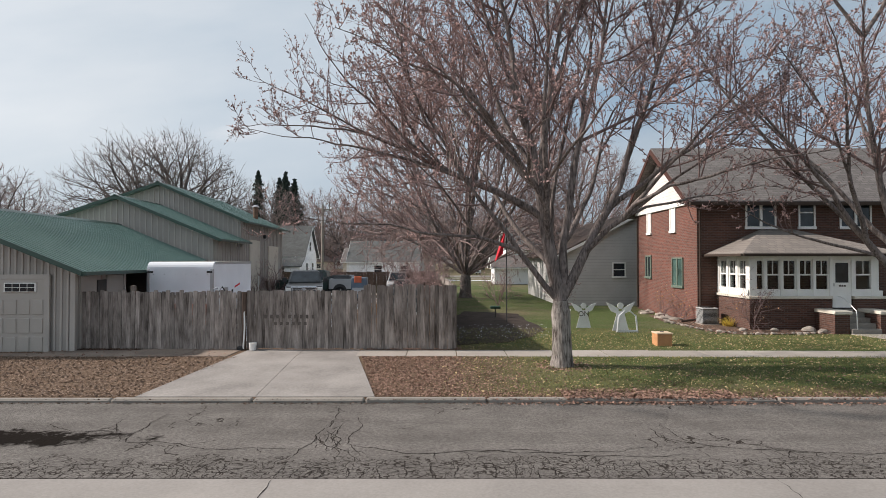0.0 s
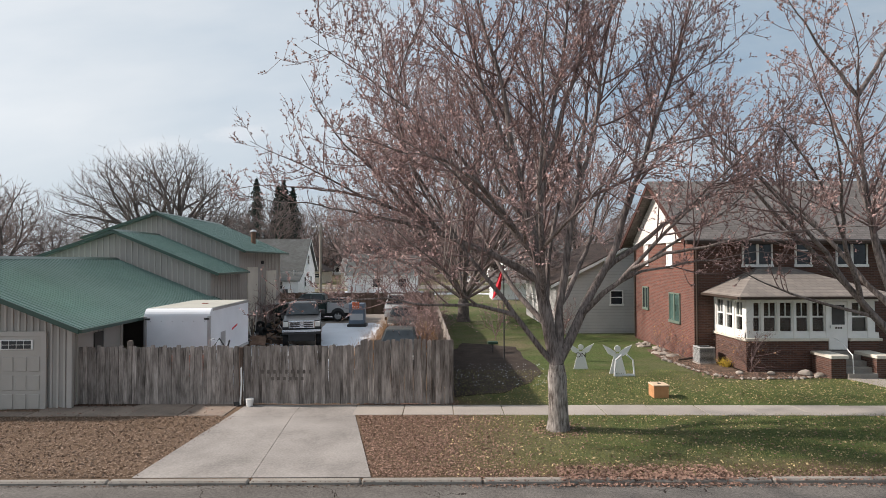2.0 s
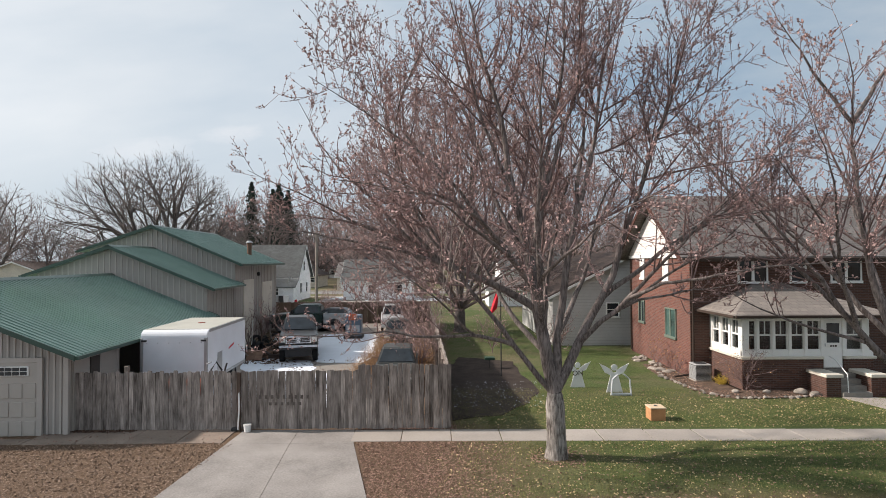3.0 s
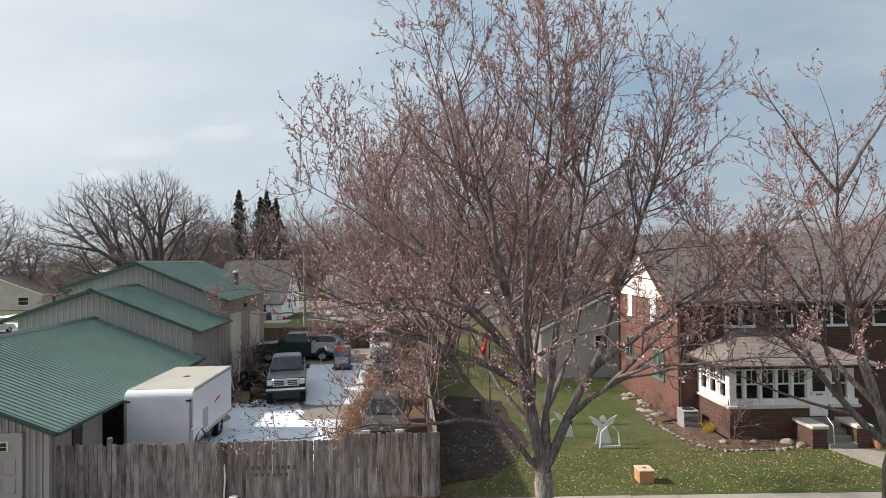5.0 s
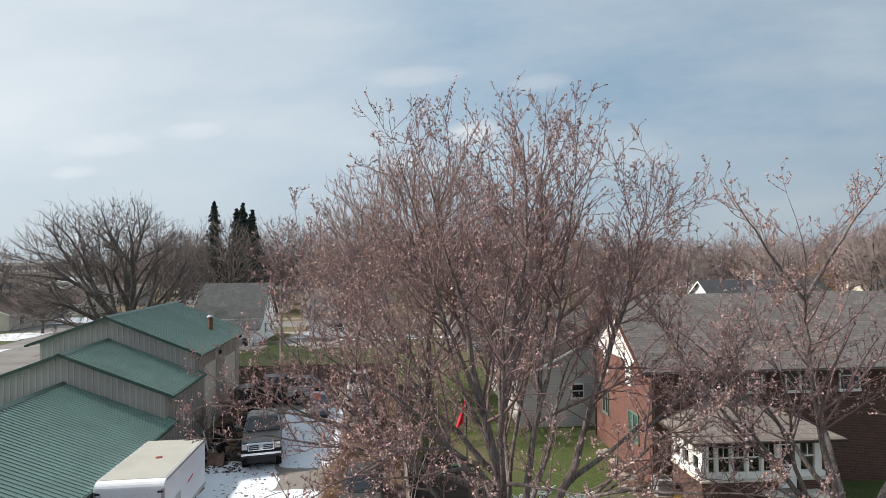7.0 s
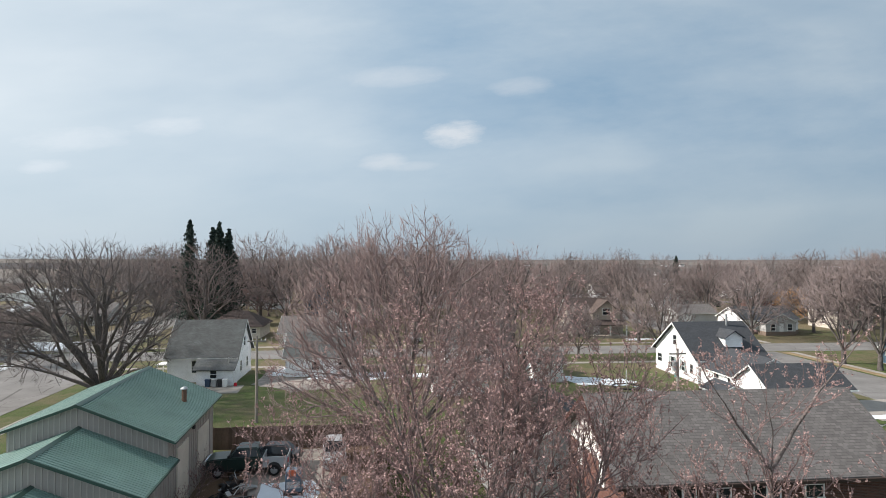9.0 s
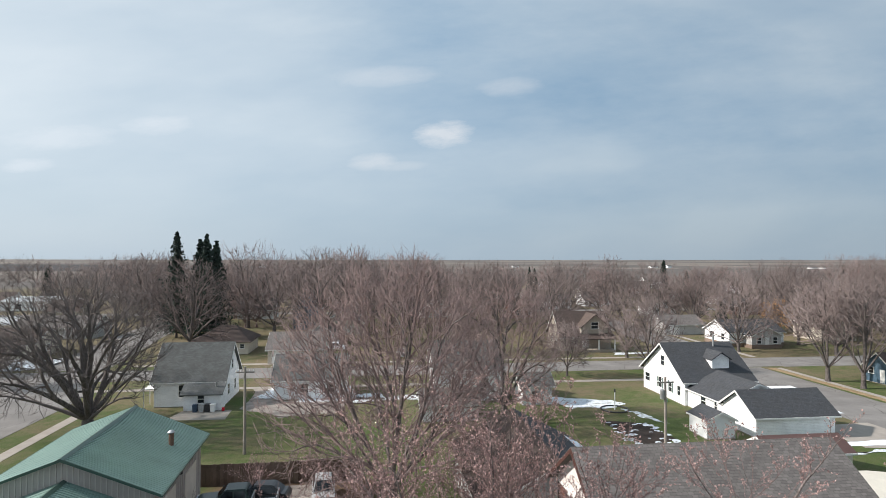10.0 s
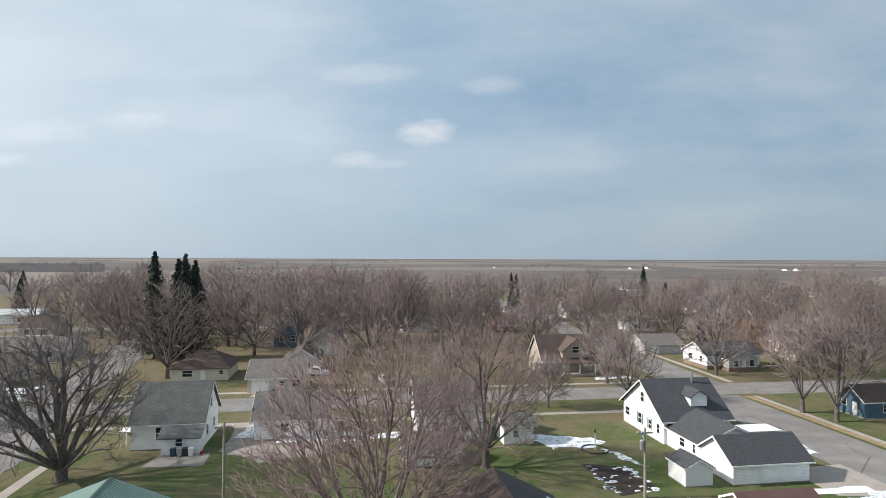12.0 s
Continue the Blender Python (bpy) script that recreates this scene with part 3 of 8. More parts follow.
def cracks():
    """Cracks of the carriageway: jagged strips that fork, laid thinly on the asphalt."""
    r = random.Random(71)
    mb = MB()

    def strip(pts, w, z=-0.0665, rounds=4, jag=0.11):
        for k in range(rounds):
            out = []
            for (ax, ay), (bx, by) in zip(pts, pts[1:]):
                s = (r.random() - 0.5) * 2 * jag
                out += [(ax, ay), ((ax + bx) / 2 - (by - ay) * s, (ay + by) / 2 + (bx - ax) * s)]
            pts = out + [pts[-1]]
        pts = [(px * 0.984, py * 0.984) for px, py in pts]
        n = len(pts)
        vs, fs = [], []
        for i, (ax, ay) in enumerate(pts):
            bx, by = pts[min(i + 1, n - 1)][0] - pts[max(i - 1, 0)][0], pts[min(i + 1, n - 1)][1] - pts[max(i - 1, 0)][1]
            l = math.hypot(bx, by) + 1e-6
            q = w * r.uniform(0.25, 1.0) * min(1, 0.25 + 4 * min(i, n - 1 - i) / n)
            vs += [(ax - by / l * q, ay + bx / l * q, z), (ax + by / l * q, ay - bx / l * q, z)]
            if i:
                fs.append((2 * i - 2, 2 * i - 1, 2 * i + 1, 2 * i))
        mb.add(vs, fs)

    for line in ([(-2.2, 12.2), (-2.1, 11.7), (-2.09, 10.7), (-2.2, 10.0), (-2.35, 9.4), (-2.45, 8.8)], [(-1.65, 11.3), (-1.56, 10.4), (-1.61, 9.7), (-0.86, 9.35), (1.0, 9.3), (2.5, 9.29), (4.2, 9.5)],
                 [(-5.55, 11.7), (-5.54, 10.9), (-5.4, 9.8), (-4.14, 9.52), (-3.06, 9.49), (-2.3, 9.4)], [(4.1, 10.9), (4.2, 9.8), (4.7, 9.5), (6.5, 9.2), (9, 9.3)], [(3.8, 10.6), (3.9, 9.7)], [(4.6, 10.2), (5.4, 9.5), (6.0, 9.3)],
                 [(-6.2, 11.2), (-6.0, 10.5), (-6.6, 10.2)], [(-7.5, 10.9), (-6.6, 10.4), (-5.7, 10.3)], [(-1.9, 10.9), (-1.95, 10.0), (-1.7, 9.6)], [(-2.1, 10.4), (-1.75, 9.9), (-1.85, 9.5)], [(-2.2, 10.0), (-1.9, 9.55), (-1.3, 9.3)], [(0, 9.3), (2, 9.1), (4, 9.25)]):
        strip(line, 0.014)
        for k in range(5):
            a = r.randrange(len(line) - 1)
            f = r.random()
            p = (line[a][0] + (line[a + 1][0] - line[a][0]) * f, line[a][1] + (line[a + 1][1] - line[a][1]) * f)
            strip([p, (p[0] + r.uniform(-0.35, 0.35), p[1] - r.uniform(0.1, 0.7))], 0.008, rounds=3)
    x = -9.0
    while x < 9:
        top = 8.16 + r.uniform(0.25, 0.75)
        strip([(x, 8.16), (x + r.uniform(-0.06, 0.06), (8.16 + top) / 2), (x + r.uniform(-0.1, 0.1), top)], r.uniform(0.006, 0.017), rounds=3)
        for y in (8.38, 8.55, 8.72):
            if r.random() < 0.75:
                strip([(x, y + r.uniform(-0.04, 0.04)), (x + r.uniform(0.2, 0.5), y + r.uniform(-0.05, 0.05))], 0.007, rounds=3)
        x += r.uniform(0.16, 0.42)
    strip([(-12, 8.16), (12, 8.16)], 0.012, rounds=6, jag=0.001)
    strip([(-2.41, 8.13), (-2.34, 6.0)], 0.013, -0.0625)
    strip([(4.69, 8.13), (4.74, 6.0)], 0.009, -0.0625)
    single("cracks", mb, M_CRACK, "forking dirt-filled cracks across the old asphalt", "cracks", kind="stuff")


cracks()


def quad_sheet(name, pts, z, thick, material, label, category):
    return single(name, MB().prism(pts, "z", z - thick, z), material, label, category, kind="structure")


# streets of the town, each a thin slab let into the ground
quad_sheet("road_3", [(-400, 95.3), (400, 94.0), (400, 102.3), (-400, 104.2)], 0.125, 0.2, M_STREET, "grey asphalt cross street beyond the houses", "road")
quad_sheet("road_4", [(55.0, 40), (66.5, 40), (67.6, 66), (68.2, 93.9), (57.8, 93.9), (56.6, 62)], 0.13, 0.2, M_STREET, "grey asphalt side street with a wide corner", "road")
quad_sheet("road_5", [(60.8, 102.4), (71.5, 102.4), (86, 330), (78, 330)], 0.13, 0.2, M_STREET, "grey asphalt side street running out of town", "road")
quad_sheet("road_6", [(-38.4, 40), (-38.9, 80), (-40.0, 89), (-43.0, 95.2), (-58.0, 95.2), (-53.5, 84), (-51, 40)], 0.13, 0.2, M_STREET, "grey asphalt side street past the green workshop", "road")
quad_sheet("road_7", [(-45.0, 104.4), (-56.5, 104.4), (-84, 330), (-74, 330)], 0.13, 0.2, M_STREET, "grey asphalt side street under bare trees", "road")
quad_sheet("road_8", [(-400, 205), (400, 202), (400, 210), (-400, 213)], 0.125, 0.2, M_STREET, "grey asphalt street farther into the town", "road")
quad_sheet("pavement_3", [(-42, 87.2), (57, 85.6), (57, 87.0), (-42, 88.6)], 0.13, 0.15, M_CONC, "pale concrete pavement beside the cross street", "pavement")
quad_sheet("pavement_4", [(-42, 107.0), (60, 105.6), (60, 106.8), (-42, 108.4)], 0.13, 0.15, M_CONC, "pale concrete pavement on the far side of the street", "pavement")
quad_sheet("pavement_5", [(-34.2, 40), (-34.6, 76), (-35.9, 76), (-35.6, 40)], 0.13, 0.15, M_CONC, "pale concrete pavement along the side street", "pavement")
quad_sheet("pavement_6", [(69.6, 60), (70.6, 60), (71.6, 93), (70.6, 93)], 0.13, 0.15, M_CONC, "narrow concrete pavement on the brown verge", "pavement")
quad_sheet("pavement_7", [(73.6, 104), (74.8, 104), (78, 170), (76.8, 170)], 0.13, 0.15, M_CONC, "concrete pavement beside the outgoing street", "pavement")
quad_sheet("driveway_2", [(49.8, 52.5), (57.4, 51.0), (57.6, 60.5), (49.8, 60.0)], 0.135, 0.15, M_CONC, "pale concrete apron beside the white garage", "driveway")
quad_sheet("driveway_3", [(-17.8, 104), (-14.2, 104), (-13.8, 107.2), (-17.2, 107.2)], 0.135, 0.15, M_CONC, "short concrete drive before a garage", "driveway")
quad_sheet("driveway_4", [(73, 100), (92, 99), (92, 93.5), (73, 94)], 0.12, 0.15, M_STREET, "side street running off past the blue house", "road")
quad_sheet("verge", [(68.4, 60), (69.5, 60), (70.4, 93), (69, 93)], 0.125, 0.1, mat("leafy_verge", (0.27, 0.2, 0.12), 0.3, 1.0, 0.95), "leaf-strewn brown verge along the kerb", "verge")

# kerb stones
kerb = thing("kerb", "pale broken concrete kerb along the road", "kerb", (0, 12.3, 0), kind="structure")
rng = random.Random(5)
x = -30.0
while x < 34:
    w = rng.uniform(2.4, 3.4)
    if not -6.9 < x + w / 2 < -1.2:
        part("kerb_stone", MB().box(x, x + w - 0.025, 12.25 + rng.uniform(0, 0.03), 12.45, -0.3, 0.0 + rng.uniform(0, 0.02), 0.035), M_CONC2, kerb)
    else:
        part("kerb_stone", MB().box(x, x + w - 0.025, 12.25 + rng.uniform(0, 0.02), 12.46, -0.3, 0.008, 0.035), M_CONC2, kerb)
    x += w

# driveway slabs
drive = thing("driveway", "pale jointed concrete driveway up to the gate", "driveway", (-4.5, 15.5, 0), kind="structure")


def drive_x(y):
    t = (y - 12.47) / 6.3
    return -6.66 + 0.48 * min(t * 1.2, 1), -1.48 - 1.18 * min(t * 1.2, 1)


rows_y = [12.47, 17.0, 18.37]
for a, b in zip(rows_y, rows_y[1:]):
    for side in (0, 1):
        la, ra = drive_x(a)
        lb, rb = drive_x(b - 0.008)
        ma, mb_ = (la + ra) / 2, (lb + rb) / 2
        ends = ((la, ma - 0.006, mb_ - 0.006, lb), (ma + 0.006, ra, rb, mb_ + 0.006))[side]
        za, zb = rise(a) + 0.015, rise(b) + 0.015
        x0, x1, x2, x3 = ends
        sl = MB().add([(x0, a, za), (x1, a, za), (x2, b - 0.008, zb), (x3, b - 0.008, zb), (x0, a, -0.3), (x1, a, -0.3), (x2, b - 0.008, -0.3), (x3, b - 0.008, -0.3)],
                      [(0, 1, 2, 3), (4, 7, 6, 5), (0, 4, 5, 1), (1, 5, 6, 2), (2, 6, 7, 3), (3, 7, 4, 0)])
        part("slab", sl, M_DRIVE, drive)

# pavement slabs, with the same mesh along each run
pave = thing("pavement", "narrow pale concrete pavement of square slabs", "pavement", (0, 17.5, 0), kind="structure")
for i, x0 in enumerate(np.arange(-2.62, 30, 1.52)):
    y0 = 17.15 - 0.02 * max(x0, 0)
    zt = rise(y0) + 0.012 + 0.01 * rng.random()
    part("slab", MB().box(x0, x0 + 1.5, y0, y0 + 1.15, -0.1, zt, 0.012), M_CONC, pave)
pave2 = thing("pavement_2", "leaf-stained concrete pavement before the workshop", "pavement", (-12, 18, 0), kind="structure")
for x0 in np.arange(-30.6, -6.5, 1.52):
    part("slab", MB().box(x0, min(x0 + 1.5, -6.42), 17.1, 17.6 if x0 < -12.6 else 18.6, -0.1, 0.112 + 0.01 * rng.random(), 0.012), M_STAINED, pave2)


def blotch(pts, seed, jag=0.16, rounds=3):
    """A closed outline roughened by midpoint shifts."""
    r = random.Random(seed)
    for k in range(rounds):
        out = []
        for (ax, ay), (bx, by) in zip(pts, pts[1:] + pts[:1]):
            l = math.hypot(bx - ax, by - ay)
            s = (r.random() - 0.5) * 2 * jag * l
            out += [(ax, ay), ((ax + bx) / 2 - (by - ay) / (l + 1e-6) * s, (ay + by) / 2 + (bx - ax) / (l + 1e-6) * s)]
        pts = out
    return pts


def sheet(name, pts, z, material, label, category, seed=1, jag=0.16, thick=0.025):
    bm = bmesh.new()
    top = [bm.verts.new((px, py, z)) for px, py in blotch(pts, seed, jag)]
    low = [bm.verts.new((w.co.x, w.co.y, z - thick)) for w in top]
    bm.faces.new(top)
    for i in range(len(top)):
        j = (i + 1) % len(top)
        bm.faces.new((top[i], low[i], low[j], top[j]))
    bmesh.ops.triangulate(bm, faces=[f for f in bm.faces if len(f.verts) > 4])
    return single(name, MB().take(bm), material, label, category, kind="structure")


sheet("yard_paving", [(-10.6, 19.0), (-1.2, 19.0), (-3.4, 29), (-3.0, 49.5), (-10.8, 49.5)], 0.115, M_GRAVEL, "bare grey gravel and slush of the work yard", "ground", 3, 0.03)
sheet("concrete_pad", [(-6.05, 27.0), (-4.1, 26.6), (-3.9, 30.0), (-6.4, 30.4)], 0.13, M_CONC2, "wet tan concrete pad free of snow", "ground", 4, 0.03)
sheet("snow_patch", [(-9.2, 20.0), (-3.3, 19.8), (-3.5, 24.5), (-3.9, 27.4), (-6.2, 27.5), (-6.6, 30.2), (-6.8, 31.0), (-8.8, 31.6), (-9.8, 33.0), (-10.2, 30.0), (-9.4, 26.8)], 0.14, M_SNOW, "thin bright snow lying on the yard", "snow", 6, 0.12)
sheet("snow_patch", [(-6.5, 30.7), (-4.0, 30.3), (-3.8, 34.5), (-4.2, 39), (-4.9, 42.4), (-8.4, 42.2), (-7.9, 38), (-7.1, 34)], 0.14, M_SNOW, "thin snow lying beside the parked pickup", "snow", 7, 0.1)
sheet("snow_patch", [(-12.5, 46.5), (-7.5, 46.0), (-6.5, 48.6), (-11.5, 49.2)], 0.14, M_SNOW, "thin snow along the back fence", "snow", 8, 0.12)
sheet("snow_patch", [(23.6, 78), (27, 76), (32.4, 74.6), (33.4, 72.4), (29, 70.4), (25.4, 70.4), (24.6, 73.5)], 0.13, M_THINSNOW, "shaded snow left on the green lawn", "snow", 9, 0.2)
sheet("snow_patch", [(31.5, 69.8), (33.5, 67), (34.5, 63), (32.3, 66)], 0.13, M_THINSNOW, "strip of thawing snow on the lawn", "snow", 10, 0.3)
sheet("gravel_yard", [(-17.4, 88), (-13.4, 88), (-13.2, 79.3), (-3.6, 79.3), (-3.6, 72.5), (-11, 70.5), (-16.6, 75.5)], 0.125, M_GRAVEL, "grey gravel yard beside the white house", "ground", 31, 0.1)
M_SOIL = mat("dark_garden_soil", (0.045, 0.035, 0.03), 0.4, 1.5, 0.95, bump=0.5)
sheet("garden_bed", [(26.9, 65.2), (31.4, 63.4), (32.2, 57.2), (27.5, 55.6)], 0.13, M_SOIL, "dark tilled garden bed flecked with snow", "garden bed", 11, 0.03)
rng = random.Random(21)
for k in range(48):
    cx, cy = rng.uniform(27.2, 31.8), rng.uniform(56.2, 64.2)
    if k < 28:
        cx = (27.1, 31.7)[k % 2] + rng.uniform(-0.4, 0.4)
    s = rng.uniform(0.1, 0.45)
    sheet("snow_patch", [(cx - s, cy - s * 0.5), (cx + s, cy - s * 0.4), (cx + s * 0.8, cy + s * 0.5), (cx - s * 0.7, cy + s * 0.6)], 0.145, M_SNOW, "small scrap of snow on the tilled bed", "snow", 30 + k, 0.25, 0.012)
for k, (cx, cy, sx, sy) in enumerate([(-9, 84, 7, 3.0), (-4, 80, 6, 2.2), (2, 78.5, 5, 2), (48, 51.3, 5, 0.6), (56, 52.2, 3.4, 0.5), (-52, 70, 3, 6), (-58, 88, 4, 5), (-62, 112, 6, 6), (52.5, 110.8, 4.5, 1.4), (57.0, 67, 1.1, 3.2), (-70, 60, 5, 8)]):
    sheet("snow_patch", [(cx - sx, cy - sy), (cx + sx, cy - sy * 0.8), (cx + sx * 0.9, cy + sy), (cx - sx * 0.8, cy + sy * 0.9)], 0.155 if cy > 40 else 0.118, M_THINSNOW, "thin patch of thawing snow in the shade", "snow", 60 + k, 0.14, 0.014)


# ---- windows, roofs and houses ----
WINDOWS = {}


def window(parent, at, w, h, facing, frame_m=None, glass=None, style="sash", name="window"):
    """A framed window against a wall. at: middle of its sill line in the world; facing: degrees, 0 looks to -y, 90 to +x, -90 to -x, 180 to +y."""
    frame_m, glass = frame_m or M_TRIM, glass or M_GLASS
    key = (round(w, 2), round(h, 2), style, frame_m.name, glass.name)
    if key not in WINDOWS:
        b = 0.075
        fr = MB()
        fr.box(-w / 2 - b, -w / 2, -0.06, 0.03, -b, h + b, 0.008).box(w / 2, w / 2 + b, -0.06, 0.03, -b, h + b, 0.008)
        fr.box(-w / 2 - b - 0.03, w / 2 + b + 0.03, -0.09, 0.03, -b - 0.05, 0, 0.01).box(-w / 2 - b, w / 2 + b, -0.065, 0.03, h, h + b, 0.008)
        if style in ("sash", "grid"):
            fr.box(-w / 2, w / 2, -0.05, 0.02, h * 0.48, h * 0.48 + 0.06)
        if style in ("grid",):
            fr.box(-0.015, 0.015, -0.045, 0.0, h * 0.5, h)
        if style == "pair":
            fr.box(-0.06, 0.06, -0.06, 0.03, 0, h)
        pane = MB().box(-w / 2, w / 2, -0.02, 0.01, 0, h)
        fm, pm = fr.mesh("window"), pane.mesh("pane")
        fm.materials.append(frame_m), pm.materials.append(glass)
        WINDOWS[key] = (fm, pm)
    fm, pm = WINDOWS[key]
    m = pose(*at, 0, 0, facing)
    fo = part(name, fm, None, parent, m=m)
    part("pane", pm, None, fo, m=m)
    return fo


def gable_roof(axis, a0, a1, b0, b1, eave, ridge, over=0.35, t=0.14, mid=None, eave0=None):
    """Two slopes meeting over the middle of a0..a1, drawn out along the axis from b0 to b1."""
    mid = (a0 + a1) / 2 if mid is None else mid
    eave0 = eave if eave0 is None else eave0
    kl = (ridge - eave0) / (mid - a0)
    kr = (ridge - eave) / (a1 - mid)
    poly = [(a0 - over, eave0 - kl * over), (mid, ridge), (a1 + over, eave - kr * over), (a1 + over, eave - kr * over + t), (mid, ridge + t * 1.1), (a0 - over, eave0 - kl * over + t)]
    return MB().prism(poly, axis, b0 - over, b1 + over)


def gable_walls(axis, a0, a1, b0, b1, eave, ridge, base=0.0, mid=None, eave0=None):
    mid = (a0 + a1) / 2 if mid is None else mid
    return MB().prism([(a0, base), (a1, base), (a1, eave), (mid, ridge - 0.02), (a0, eave if eave0 is None else eave0)], axis, b0, b1)


def house(label, category, x0, x1, y0, y1, eave, ridge, axis, wall, roof, wins=(), doors=(), trim=None, over=0.4, base=0.1, chimney=None, name="house", turn=0.0, fascia=True, group="houses of the town"):
    """A gabled house. axis: the way its ridge runs. wins, doors: (side, along, sill, width, height)."""
    cx, cy = (x0 + x1) / 2, (y0 + y1) / 2
    h = thing(name, label, category, (cx, cy, base), group)
    a = (y0, y1, x0, x1) if axis == "x" else (x0, x1, y0, y1)
    body = part("wall", gable_walls(axis, *a, eave, ridge, base - 0.1), wall, h)
    part("foundation", MB().box(x0 - 0.04, x1 + 0.04, y0 - 0.04, y1 + 0.04, base - 0.1, base + 0.08), M_CONC, h)
    rf = part("roof", gable_roof(axis, *a, eave, ridge, over), roof, h)
    if fascia:
        a0, a1, b0, b1 = a
        k = (ridge - eave) / ((a1 - a0) / 2)
        mid = (a0 + a1) / 2
        for e in (b0 - over - 0.04, b1 + over):
            for s, q in ((a0 - over, 1), (a1 + over, -1)):
                zz = eave - k * over
                part("fascia", MB().prism([(s, zz - 0.12), (mid, ridge - 0.12), (mid, ridge + 0.1), (s, zz + 0.1)], axis, e, e + 0.04), trim or M_TRIM, h)
        for s in (a0 - over - 0.06, a1 + over):
            zz = eave - k * over
            if axis == "x":
                gu = MB().box(b0 - over, b1 + over, s, s + 0.06, zz - 0.05, zz + 0.1)
            else:
                gu = MB().box(s, s + 0.06, b0 - over, b1 + over, zz - 0.05, zz + 0.1)
            part("gutter", gu, trim or M_TRIM, h)
    for side, along, sill, w, hh in wins:
        at = {"s": (along, y0 - 0.005, sill), "n": (along, y1 + 0.005, sill), "w": (x0 - 0.005, along, sill), "e": (x1 + 0.005, along, sill)}[side]
        window(h, at, w, hh, {"s": 0, "n": 180, "w": -90, "e": 90}[side], trim)
    for side, along, sill, w, hh in doors:
        at = {"s": (along, y0 - 0.02, sill), "n": (along, y1 + 0.02, sill), "w": (x0 - 0.02, along, sill), "e": (x1 + 0.02, along, sill)}[side]
        m = pose(*at, 0, 0, {"s": 0, "n": 180, "w": -90, "e": 90}[side])
        d = MB().box(-w / 2, w / 2, -0.03, 0.02, 0, hh, 0.01)
        n = max(2, round(hh / 0.55))
        for i in range(n):
            for j in range(max(1, round(w / 0.7))):
                pw = w / max(1, round(w / 0.7))
                d.box(-w / 2 + j * pw + 0.07, -w / 2 + (j + 1) * pw - 0.07, -0.045, -0.02, i * hh / n + 0.06, (i + 1) * hh / n - 0.06, 0.008)
        part("door", d, M_TRIM, h, m=m)
    if chimney:
        px, py, top = chimney
        part("chimney", MB().box(px - 0.3, px + 0.3, py - 0.3, py + 0.3, eave, top, 0.02), M_BRICK, h)
    return h


# ---- trees ----
def unit(v):
    return v / (np.linalg.norm(v) + 1e-9)


def path(rng, p, d, length, n, up, jit):
    pts = [p]
    step = length / (n - 1)
    for i in range(n - 1):
        d = unit(d + np.array([0, 0, up]) + rng.normal(0, jit, 3))
        p = p + d * step
        pts.append(p)
    return np.array(pts)


def aside(rng, t, angle):
    """A direction that leaves t by the angle."""
    q = rng.normal(size=3)
    q = unit(q - t * q.dot(t))
    return unit(t * math.cos(angle) + q * math.sin(angle))


